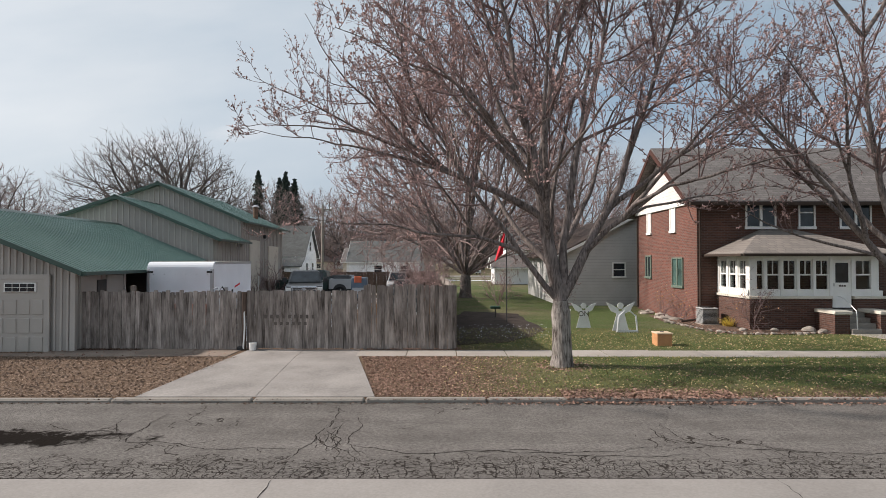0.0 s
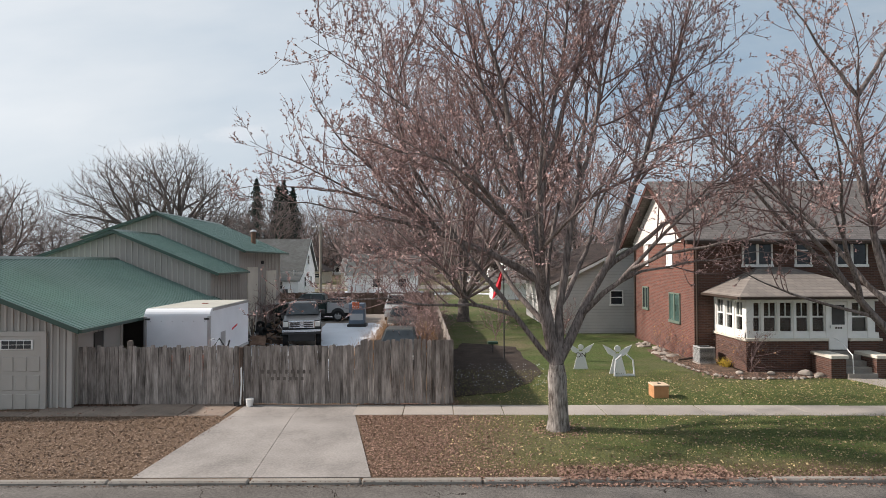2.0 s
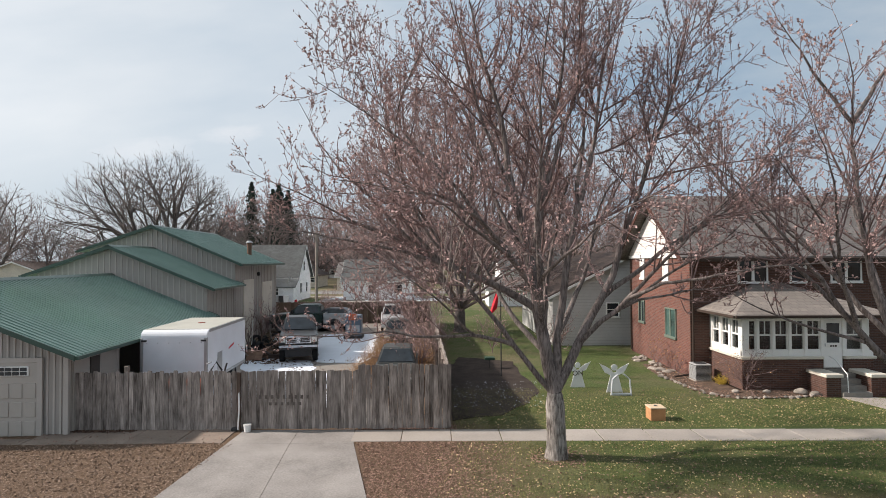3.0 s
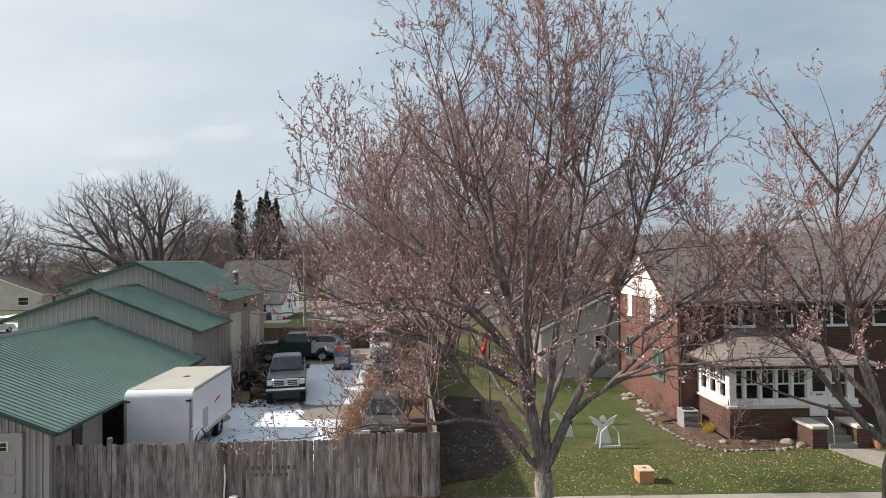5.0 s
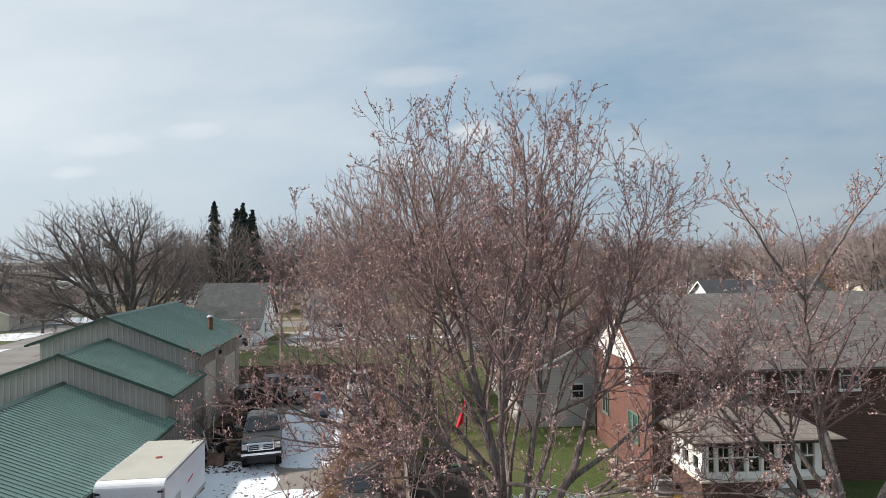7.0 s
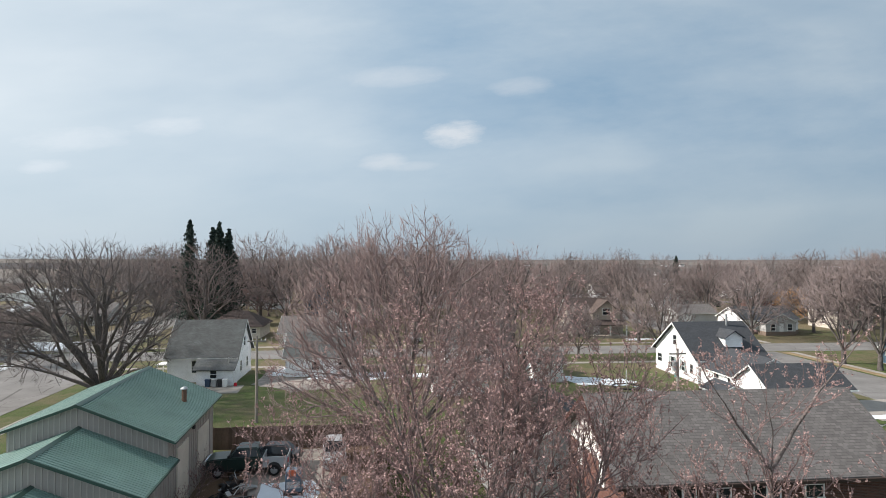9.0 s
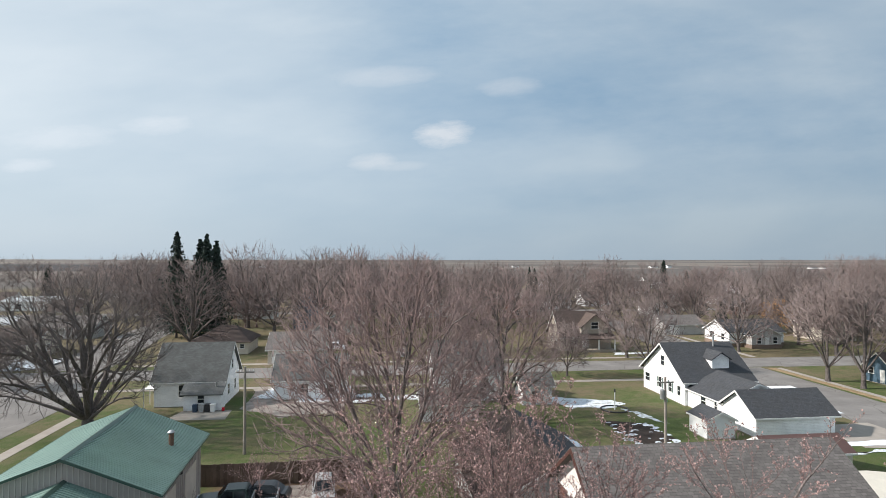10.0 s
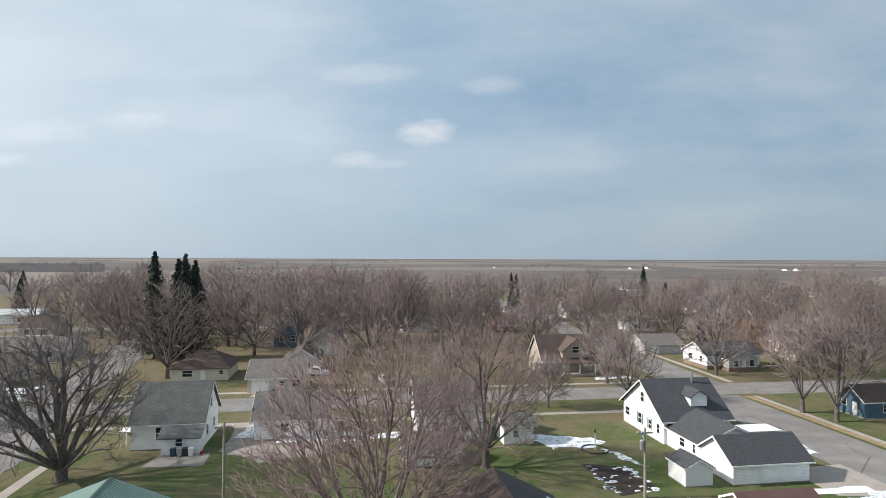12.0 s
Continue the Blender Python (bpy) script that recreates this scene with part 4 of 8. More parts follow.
def grow(seed, height, spread, fork, limbs, girth, d2=1.7, d3=3.0, d4=3.5, steep=(6, 62), droop=0.0, thin=0.006, lean=(0, 0), dirs=None, start2=0.22, l4s=1.0, bend=0.045):
    """Chains of points and radii of a bare tree, level by level."""
    rng = np.random.RandomState(seed)
    out = [[], [], [], [], []]
    trunk = path(rng, np.zeros(3), np.array([lean[0], lean[1], 1.0]), fork, 6, 0.1, 0.02)
    out[0].append((np.vstack([[0, 0, -0.25], trunk]), np.concatenate([[girth * 1.5], girth * np.array([1.22, 1.0, 0.92, 0.9, 0.95, 0.8])])))
    prim, heads = max(4, round(limbs * 0.42)), []
    order = sorted(range(limbs), key=lambda q: (q * 5) % limbs)
    for i in range(limbs):
        f = (order[i] + 0.5) / limbs
        inc = radians(steep[0] + (steep[1] - steep[0]) * f ** 0.65)
        az = i * 2.39996 + rng.uniform(-0.4, 0.4)
        if dirs:
            az, inc = radians(dirs[i][0]), radians(dirs[i][1])
        d = np.array([math.sin(inc) * math.cos(az), math.sin(inc) * math.sin(az), math.cos(inc)])
        reach = rng.uniform(0.9, 1.05) / math.sqrt((math.sin(inc) / spread) ** 2 + (math.cos(inc) / (height - fork)) ** 2)
        if dirs:
            reach, f = dirs[i][2], dirs[i][1] / 70
        n = 14
        s = np.linspace(0, 1, n)
        if i < prim:
            p0 = trunk[-1] * (rng.uniform(0.78, 0.97) if f > 0.5 else rng.uniform(0.92, 1.0))
            r0 = girth * rng.uniform(0.5, 0.62) * (1.1 - 0.3 * f)
        else:
            end = trunk[-1] + d * reach
            k = max(range(prim), key=lambda q: float(heads[q].dot(d)))
            u = rng.randint(1, 5)
            p0 = out[1][k][0][u]
            r0 = out[1][k][1][u] * 0.72
            reach = float(np.linalg.norm(end - p0))
            d = unit((end - p0) / reach * 0.85 + heads[k] * 0.25)
        heads.append(d)
        pts = path(rng, p0, d, reach, n, bend * (1.1 - 0.5 * f) - droop * f, 0.06)
        rad = r0 * (1 - s) ** 1.1 + max(0.006, thin)
        out[1].append((pts, rad))
        tang = np.gradient(pts, axis=0)
        for k in range(int(reach * d2)):
            u = rng.uniform(start2, 0.99)
            j = u * (n - 1)
            j0 = int(j)
            p = pts[j0] + (pts[min(j0 + 1, n - 1)] - pts[j0]) * (j - j0)
            t = unit(tang[j0])
            L = max(0.9, reach * (0.14 + 0.34 * (1 - u)) * rng.uniform(0.6, 1.15))
            q = path(rng, p, aside(rng, t, radians(rng.uniform(25, 58))), L, 7, 0.06 - droop * 0.8, 0.09)
            rb = max(min(rad[j0] * 0.5, 0.0075 * L + 0.004), thin * 1.4)
            rr = rb * (1 - np.linspace(0, 1, 7)) ** 0.8 + thin
            out[2].append((q, rr))
            for c in range(int(L * d3)):
                v = rng.uniform(0.12, 1.0) * 6
                v0 = min(int(v), 5)
                pp = q[v0] + (q[v0 + 1] - q[v0]) * (v - v0)
                l3 = max(0.35, L * rng.uniform(0.18, 0.42) * (1.15 - v / 9))
                w = path(rng, pp, aside(rng, unit(q[v0 + 1] - q[v0]), radians(rng.uniform(25, 60))), l3, 3, 0.09 - droop * 0.6, 0.12)
                out[3].append((w, np.linspace(max(rr[v0] * 0.5, thin * 1.3), thin * 0.8, 3)))
                for e in range(int(l3 * d4 + rng.random())):
                    z = rng.uniform(0.2, 1.0) * 2
                    z0 = min(int(z), 1)
                    ps = w[z0] + (w[z0 + 1] - w[z0]) * (z - z0)
                    dd = aside(rng, unit(w[z0 + 1] - w[z0]), radians(rng.uniform(25, 60)))
                    l4 = rng.uniform(0.2, 0.55) * l4s
                    out[4].append((np.array([ps, ps + dd * l4 + [0, 0, 0.08 * l4s]]), np.array([thin, thin * 0.5])))
    return out


def dome(seed, height, spread, low, fork, girth, tips, sprigs, thin, sprig=1.2, limbs=7, shift=(0, 0), sag=0.05, fill=0.30, stout=0.42):
    """A round-crowned bare tree: twig ends fill a dome, and stems split again and again to reach them."""
    rng = np.random.RandomState(seed)
    out = [[], [], [], [], []]
    foot = np.array([0, 0, fork])
    u = rng.normal(size=(tips * 3, 3))
    u /= np.linalg.norm(u, axis=1, keepdims=True)
    u = u[u[:, 2] > -0.6][:tips]
    az = np.arctan2(u[:, 1], u[:, 0])
    lump = 1 + 0.09 * np.sin(az * 3 + seed) * np.sqrt(1 - u[:, 2] ** 2) + 0.07 * np.sin(az * 5 + u[:, 2] * 7 + seed * 2)
    rad = (rng.uniform(0.0, 1.0, tips) ** fill * lump)[:, None]
    mid = low + (height - low) * 0.42
    ends = u * rad * np.array([spread, spread, 1.0])
    ends[:, 2] = mid + np.where(ends[:, 2] > 0, ends[:, 2] * (height - mid), ends[:, 2] * (mid - low) / 0.6)
    ends[:, :2] += np.array(shift)
    tip_r = thin
    power = math.log(girth * stout / tip_r) / math.log(tips / limbs)

    def radius(n):
        return tip_r * n ** power

    def climb(p, d, T, chain, radii, top):
        """Follows the biggest branch to its end; the others start chains of their own."""
        while True:
            n = len(T)
            if n == 1:
                chain.append(T[0])
                radii.append(tip_r * 0.6)
                break
            c = T.mean(0)
            gap = np.linalg.norm(c - p)
            f = rng.uniform(0.26, 0.42) if n > 5 else rng.uniform(0.35, 0.6)
            q = p + (unit(unit(c - p) * 0.72 + d * 0.38) * gap * f) + np.array([0, 0, (0.0 if n > 12 else -sag * 3.0) * gap * f]) + rng.normal(0, 0.035 * gap * f, 3)
            d = unit(q - p)
            chain.append(q)
            radii.append(radius(n))
            D = T - q
            D = D / (np.linalg.norm(D, axis=1, keepdims=True) + 1e-6)
            D = D - D.mean(0)
            w, v = np.linalg.eigh(D.T.dot(D))
            s = D.dot(v[:, 2] + v[:, 1] * rng.uniform(-0.5, 0.5))
            k = min(max(int(round(n * rng.uniform(0.3, 0.5))), 1), n - 1)
            o = np.argsort(s if rng.random_sample() < 0.5 else -s)
            A, B = T[o[:k]], T[o[k:]]
            heads.append((q, d, A, [q], [radius(len(A))], len(A)))
            p, T = q, B
        level = 1 if top > tips / 26 else (2 if top > 7 else 3)
        chain, radii = np.array(chain), np.array(radii)
        m = {1: 11, 2: 6, 3: 3}[level]
        x = np.concatenate([[0], np.cumsum(np.linalg.norm(np.diff(chain, axis=0), axis=1))])
        y = np.linspace(0, x[-1], m)
        out[level].append((np.stack([np.interp(y, x, chain[:, a]) for a in range(3)], 1), np.interp(y, x, radii)))

    trunk = path(rng, np.zeros(3), np.array([0, 0, 1.0]), fork, 6, 0.1, 0.02)
    out[0].append((np.vstack([[0, 0, -0.25], trunk]), np.concatenate([[girth * 1.5], girth * np.array([1.22, 1.0, 0.93, 0.9, 0.92, 0.7])])))
    heads = []
    D = ends - trunk[-1]
    D /= np.linalg.norm(D, axis=1, keepdims=True)
    seeds = [np.array([0, 0, 1.0])] + [unit(np.array([math.cos(i * 2.4 + seed), math.sin(i * 2.4 + seed), 0.2 + 1.5 * i / limbs])) for i in range(limbs - 1)]
    own = np.argmax(D.dot(np.array(seeds).T) + rng.normal(0, 0.05, (tips, limbs)), 1)
    for k in range(limbs):
        T = ends[own == k]
        if len(T) > 1:
            p = trunk[-1] * rng.uniform(0.85, 1.0)
            heads.append((p, unit(seeds[k] + [0, 0, 0.35]), T, [p], [girth * stout * 1.1], len(T)))
    while heads:
        climb(*heads.pop())
    src = out[3] + out[2]
    wt = rng.randint(0, len(src), sprigs)
    for i in wt:
        c = src[i][0]
        z = rng.uniform(0.25, 1.0) * (len(c) - 1)
        z0 = min(int(z), len(c) - 2)
        ps = c[z0] + (c[z0 + 1] - c[z0]) * (z - z0)
        dd = aside(rng, unit(c[z0 + 1] - c[z0]), radians(rng.uniform(12, 48)))
        l4 = rng.uniform(0.4, 1.1) * sprig
        out[4].append((np.array([ps, ps + unit(dd + [0, 0, 0.22]) * l4]), np.array([thin, thin * 0.5])))
    return out


def lines(rng, p, d, L, n, up, jit):
    """Many paths at once: starts p, headings d and lengths L, each of n points."""
    pts, step = [p], (L / (n - 1))[:, None]
    wander = rng.normal(0, jit, d.shape)
    for i in range(n - 1):
        wander = wander * 0.5 + rng.normal(0, jit, d.shape)
        d = d + wander + np.array([0, 0, up])
        d = d / np.linalg.norm(d, axis=1, keepdims=True)
        p = p + d * step
        pts.append(p)
    return np.stack(pts, 1)


def sprout(rng, P, R, L, gap, start, reach, angle, n, up, jit, thin, env, most=0.6):
    """Side shoots along the paths P: one each gap metres, of length reach(s, L), leaving at the angle."""
    m, k = P.shape[:2]
    idx = np.repeat(np.arange(m), np.floor(L * (1 - start) / gap + rng.random_sample(m)).astype(int))
    s = start + (0.995 - start) * rng.random_sample(len(idx)) ** 0.85
    f = s * (k - 1)
    i0 = np.minimum(f.astype(int), k - 2)
    fr = (f - i0)[:, None]
    p = P[idx, i0] * (1 - fr) + P[idx, i0 + 1] * fr
    t = P[idx, i0 + 1] - P[idx, i0]
    t = t / (np.linalg.norm(t, axis=1, keepdims=True) + 1e-9)
    q = rng.normal(size=p.shape) + np.array([0, 0, 0.3])
    q = q - t * (q * t).sum(1, keepdims=True)
    q = q / (np.linalg.norm(q, axis=1, keepdims=True) + 1e-9)
    a = np.radians(rng.uniform(angle[0], angle[1], len(idx)))[:, None]
    d = t * np.cos(a) + q * np.sin(a)
    l = reach(s, L[idx]) * rng.uniform(0.65, 1.25, len(idx))
    if env is not None:
        out = np.linalg.norm((p + d * l[:, None] - env[0]) / env[1], ord=3, axis=1)
        l = l * np.where(out > 1, np.maximum(1.0 / out ** 3, 0.25), 1.0)
    Q = lines(rng, p, d, l, n, up, jit)
    r = R[idx, i0] * (1 - fr[:, 0]) + R[idx, i0 + 1] * fr[:, 0]
    r0 = np.maximum(np.minimum(r * most, 0.0085 * np.maximum(l, 0.01) ** 1.15 + thin), thin)
    w = (1 - np.linspace(0, 1, n)) ** 0.75
    return Q, (r0 - thin * 0.7)[:, None] * w + thin * 0.7, l


def vase(seed, height, spread, fork, girth, stems, gaps, thin, shift=(0, 0), forks=2.4, lean=(0, 0), base=0.3):
    """A bare street tree: stems bend out of one short trunk, fork narrowly and carry four orders of ever finer shoots.
    stems: (azimuth, inclination at the foot, at the tip, length, radius, stem that it leaves or -1 for the trunk, how far along)."""
    rng = np.random.RandomState(seed)
    env = (np.array([shift[0], shift[1], height * 0.44 + 0.6]), np.array([spread, spread, height * 0.5 - 1.9]))
    trunk = path(rng, np.zeros(3), np.array([lean[0], lean[1], 1.0]), fork, 6, 0.1, 0.02)
    out = [[(np.vstack([[0, 0, -0.25], trunk]), np.concatenate([[girth * 1.45], girth * np.array([1.2, 1.0, 0.94, 0.92, 0.95, 0.72])]))], [], [], [], []]
    P, R, L, n = [], [], [], 18
    for az, inc0, inc1, l, r0, mother, at in stems:
        az = radians(az)
        p = trunk[-1] * at if mother < 0 else P[mother][int(at * n)]
        pts, w = [p], np.zeros(3)
        for i in range(n - 1):
            inc = radians(inc0 + (inc1 - inc0) * i / (n - 2))
            w = w * 0.6 + rng.normal(0, 0.085, 3)
            d = unit(np.array([math.sin(inc) * math.cos(az), math.sin(inc) * math.sin(az), math.cos(inc)]) + w)
            p = p + d * l / (n - 1)
            pts.append(p)
        P.append(pts), L.append(l), R.append(r0 * (1 - np.linspace(0, 1, n)) ** 1.4 + thin)
    P, R, L = np.array(P), np.array(R), np.array(L)
    mean = float(L.mean())
    P2, R2, L2 = sprout(rng, P, R, L * 0.45, mean * 0.45 / forks, 0.06, lambda s, l: l / 0.45 * (0.95 - s), (12, 26), n, 0.012, 0.05, thin, env, 0.74)
    keep = L2 > height * 0.2
    P1, R1, L1 = np.concatenate([P, P2[keep]]), np.concatenate([R, np.maximum(R2[keep], thin)]), np.concatenate([L, L2[keep]])
    out[1] = list(zip(P1, R1))
    PB, RB, LB = sprout(rng, P1, R1, L1, gaps[0], 0.3, lambda s, l: np.maximum(l * (0.33 - 0.16 * s), base * 3), (32, 70), 9, 0.085, 0.06, thin, env)
    PC, RC, LC = sprout(rng, PB, RB, LB, gaps[1], 0.1, lambda s, l: l * (0.36 - 0.16 * s) + base * 0.5, (30, 66), 5, 0.09, 0.07, thin, env)
    src = (np.concatenate([PC, PB[:, ::2]]), np.concatenate([RC, RB[:, ::2]]), np.concatenate([LC, LB]))
    PD, RD, LD = sprout(rng, *src, gaps[2], 0.15, lambda s, l: base * (0.35 + 0.5 * rng.random_sample(len(s))), (26, 54), 3, 0.14, 0.05, thin * 0.9, None)
    out[2], out[3] = list(zip(PB, RB)), list(zip(PC, RC))
    out[4] = list(zip(PD, RD))
    if gaps[3]:
        PE, RE, LE = sprout(rng, PD, RD, LD, gaps[3], 0.3, lambda s, l: base * 0.32 + 0 * s, (30, 65), 2, 0.1, 0.1, thin * 0.8, None)
        out[4] += list(zip(PE, RE))
    return out


def chains_mesh(name, chains, k, smooth=True):
    groups = {}
    for p, r in chains:
        groups.setdefault(len(p), []).append((p, r))
    Vs, Fs, base = [], [], 0
    for n, items in groups.items():
        V, F = tube_arrays(np.array([p for p, r in items]), np.array([r for p, r in items]), k)
        Vs.append(V), Fs.append(F + base)
        base += len(V)
    return fast_mesh(name, np.vstack(Vs), np.vstack(Fs), smooth)


def spikes(chains):
    """Triangles of three-sided twigs that end in a point."""
    groups = {}
    for p, r in chains:
        groups.setdefault(len(p), []).append((p, r))
    Vs, Fs, base = [], [], 0
    for n, items in groups.items():
        P = np.array([p for p, r in items])
        V, F = tube_arrays(P, np.array([r for p, r in items]), 3)
        m = len(items)
        V = V.reshape(m, n, 3, 3)
        body = V[:, :n - 1].reshape(m, -1, 3)
        V = np.concatenate([body, P[:, -1:]], 1)
        k = (n - 1) * 3
        off = (np.arange(m) * (k + 1))[:, None, None] + base
        tri = []
        for i in range(n - 2):
            for j in range(3):
                a, b = i * 3 + j, i * 3 + (j + 1) % 3
                tri += [(a, b, b + 3), (a, b + 3, a + 3)]
        for j in range(3):
            tri.append(((n - 2) * 3 + j, (n - 2) * 3 + (j + 1) % 3, k))
        Fs.append((off + np.array(tri)[None]).reshape(-1, 3))
        Vs.append(V.reshape(-1, 3))
        base += m * (k + 1)
    return np.vstack(Vs), np.vstack(Fs)


def flecks(name, centres, size, seed, flat=False):
    """Small bent leaves, two triangles each, at the given places."""
    rng = np.random.RandomState(seed)
    n = len(centres)
    C = np.asarray(centres, float)
    a = rng.normal(size=(n, 3))
    if flat:
        a[:, 2] *= 0.25
    a /= np.linalg.norm(a, axis=1, keepdims=True)
    b = rng.normal(size=(n, 3))
    if flat:
        b[:, 2] *= 0.25
    b -= a * (a * b).sum(1, keepdims=True)
    b /= np.linalg.norm(b, axis=1, keepdims=True)
    s = (size * rng.uniform(0.6, 1.4, n))[:, None]
    V = np.stack([C - a * s, C - b * s * 0.6, C + a * s, C + b * s * 0.6], 1).reshape(-1, 3)
    F = np.arange(4 * n).reshape(n, 4)
    return fast_mesh(name, V, F, False)


def plant(name, label, at, chains, bark, twig, buds=None, bud_n=0, bud_size=0.03, seed=0, sides=(9, 7, 5, 3, 3), split=False, group="", turn=0):
    t = thing(name, label, "tree", at, group, turn=turn)
    m = pose(*at, 0, 0, turn)
    part("trunk", chains_mesh("trunk", chains[0], 12), bark, t, m=m)
    if split:
        for ch in chains[1]:
            part("limb", chains_mesh("limb", [ch], sides[1]), M_LIMB, t, m=m)
    else:
        tagged(part("limb_work", chains_mesh("limb_work", chains[1], sides[1]), bark, t, m=m), kind="stuff")
    crown = tagged(part("crown", chains_mesh("crown", chains[2], sides[2]), twig, t, m=m), kind="stuff")
    tagged(part("twig_work", fast_mesh("twig_work", *spikes(chains[3] + chains[4]), False), twig, crown, m=m), kind="stuff")
    if buds and bud_n:
        rng = np.random.RandomState(seed + 7)
        src = [(p[i], p[i + 1]) for p, r in chains[4] + chains[3][::2] for i in range(len(p) - 1)]
        idx, cut = rng.randint(0, len(src), bud_n), rng.random_sample((bud_n, 1)) ** 0.6
        A, B = np.array([q[0] for q in src])[idx], np.array([q[1] for q in src])[idx]
        C = A + (B - A) * cut + rng.normal(0, bud_size * 0.45, (bud_n, 3))
        tagged(part("foliage", flecks("foliage", C, bud_size, seed), buds, crown, m=m), kind="stuff")
    return t


MAPLE = [(186, 9, 13, 13.2, 0.2, -1, 1), (4, 31, 19, 12.6, 0.145, -1, 1), (30, 9, 8, 13.9, 0.135, -1, 0.96), (196, 42, 14, 10.5, 0.085, -1, 0.95), (85, 28, 16, 12.0, 0.12, -1, 0.92),
         (180, 58, 66, 8.9, 0.115, 0, 0.2), (172, 38, 40, 8.8, 0.095, 0, 0.23), (20, 8, -2, 11.6, 0.12, 0, 0.21), (358, 47, 50, 7.0, 0.08, 1, 0.26), (262, 30, 22, 10.0, 0.095, 0, 0.12),
         (40, 40, 28, 9.0, 0.085, 2, 0.15), (140, 45, 40, 8.8, 0.085, 4, 0.15), (318, 45, 40, 8.2, 0.075, 1, 0.12), (215, 46, 54, 8.2, 0.085, 9, 0.12), (190, 74, 84, 6.0, 0.055, 5, 0.3),
         (168, 50, 46, 6.2, 0.06, 5, 0.35), (240, 60, 80, 6.0, 0.055, 13, 0.2), (208, 66, 94, 6.6, 0.055, 3, 0.22), (176, 72, 98, 5.4, 0.045, 5, 0.45), (350, 22, 12, 9.0, 0.075, 7, 0.25), (200, 26, 20, 8.5, 0.075, 0, 0.35), (10, 18, 8, 8.5, 0.07, 1, 0.35), (60, 22, 12, 8.5, 0.07, 2, 0.35),
         (285, 60, 88, 6.2, 0.05, 9, 0.2), (322, 64, 90, 5.8, 0.05, 12, 0.25), (236, 68, 96, 5.8, 0.05, 13, 0.3), (20, 64, 84, 5.6, 0.05, 8, 0.3), (262, 72, 98, 5.0, 0.045, 13, 0.12), (350, 66, 92, 5.0, 0.045, 12, 0.15)]
SPARSE = [(181, 46, 38, 9.6, 0.12, -1, 1), (180, 13, 5, 11.0, 0.14, -1, 1), (10, 30, 28, 12.0, 0.15, -1, 0.95), (75, 32, 24, 12.0, 0.12, -1, 0.95), (285, 30, 24, 11.5, 0.1, -1, 0.9), (330, 42, 42, 9.0, 0.1, 2, 0.15), (130, 40, 36, 10.0, 0.09, 3, 0.15),
          (182, 48, 20, 4.6, 0.06, 1, 0.7), (2, 38, 30, 5.6, 0.07, 1, 0.7), (225, 40, 34, 8.0, 0.07, 0, 0.25)]
main_maple = plant("maple_tree", "large bare maple with pale trunk and dry reddish buds", (3.25, 15.75, 0.06),
      vase(11, 16.9, 7.5, 1.8, 0.28, MAPLE, (0.32, 0.25, 0.2, 0.28), 0.0068, (-0.7, 0.3), forks=1.2), M_BARK2, M_TWIG, M_BUD, 85000, 0.029, 3, split=True)
# dead pale branches hanging broken in the crown
part("broken_branch", MB().tube([(2.2, 13.9, 8.95), (2.35, 13.6, 9.2), (2.6, 13.5, 9.17), (2.9, 13.5, 8.95), (3.2, 13.6, 8.66), (3.65, 13.8, 8.4)], [0.016, 0.022, 0.022, 0.02, 0.016, 0.008], 6), M_DEADWOOD, main_maple, "bare pale broken branch")
for ax, ay, az, bx, bz, cx, cz in ((0.46, 13.6, 6.9, 0.19, 5.95, 0.02, 3.75), (0.73, 13.7, 6.5, 0.35, 5.3, 0.2, 4.3), (0.5, 13.5, 6.75, 0.3, 5.6, 0.12, 4.6), (0.3, 13.9, 7.2, 0.1, 6.2, 0.05, 5.2)):
    part("hanging_twig", MB().tube([(ax + 0.2, ay + 0.4, az + 0.3), (ax, ay, az), ((ax + bx) / 2 - 0.05, ay - 0.03, (az + bz) / 2), (bx, ay, bz), ((bx + cx) / 2 + 0.03, ay + 0.02, (bz + cz) / 2), (cx, ay, cz)], [0.012, 0.012, 0.011, 0.010, 0.008, 0.004], 5), M_DEADWOOD, main_maple, "thin dead hanging twig")
plant("maple_tree", "tall bare street maple with scattered dry leaves", (13.45, 16.2, 0.06),
      vase(23, 15.4, 6.6, 1.9, 0.33, SPARSE, (0.42, 0.3, 0.24, 0.3), 0.0072, (-0.9, 0.2), forks=1.6), M_BARK, M_TWIG, M_BUD, 26000, 0.032, 4, split=True)
plant("yard_maple", "spreading bare maple behind the board fence", (1.7, 43.5, 0.1),
      dome(31, 19.8, 9.8, 1.8, 1.8, 0.45, 3600, 12000, 0.018, 0.9, limbs=16, stout=0.26), M_BARK, M_TWIG4, M_BUD, 9000, 0.025, 5, split=True)
plant("bare_tree", "many-stemmed dark bare tree beside the green workshop", (-31.2, 68.0, 0.1),
      dome(41, 18.8, 10.6, 2.6, 1.3, 0.66, 2300, 8200, 0.02, 1.1, limbs=10, shift=(-1.8, 0), stout=0.44), M_BARK, M_TWIG3, seed=6)
plant("bare_tree", "bare broad tree on the back lawn", (15.4, 65.5, 0.1),
      dome(43, 17.5, 8.0, 2.6, 2.2, 0.45, 1700, 6000, 0.02, 1.1, limbs=11, stout=0.3), M_BARK, M_TWIG4, seed=7)

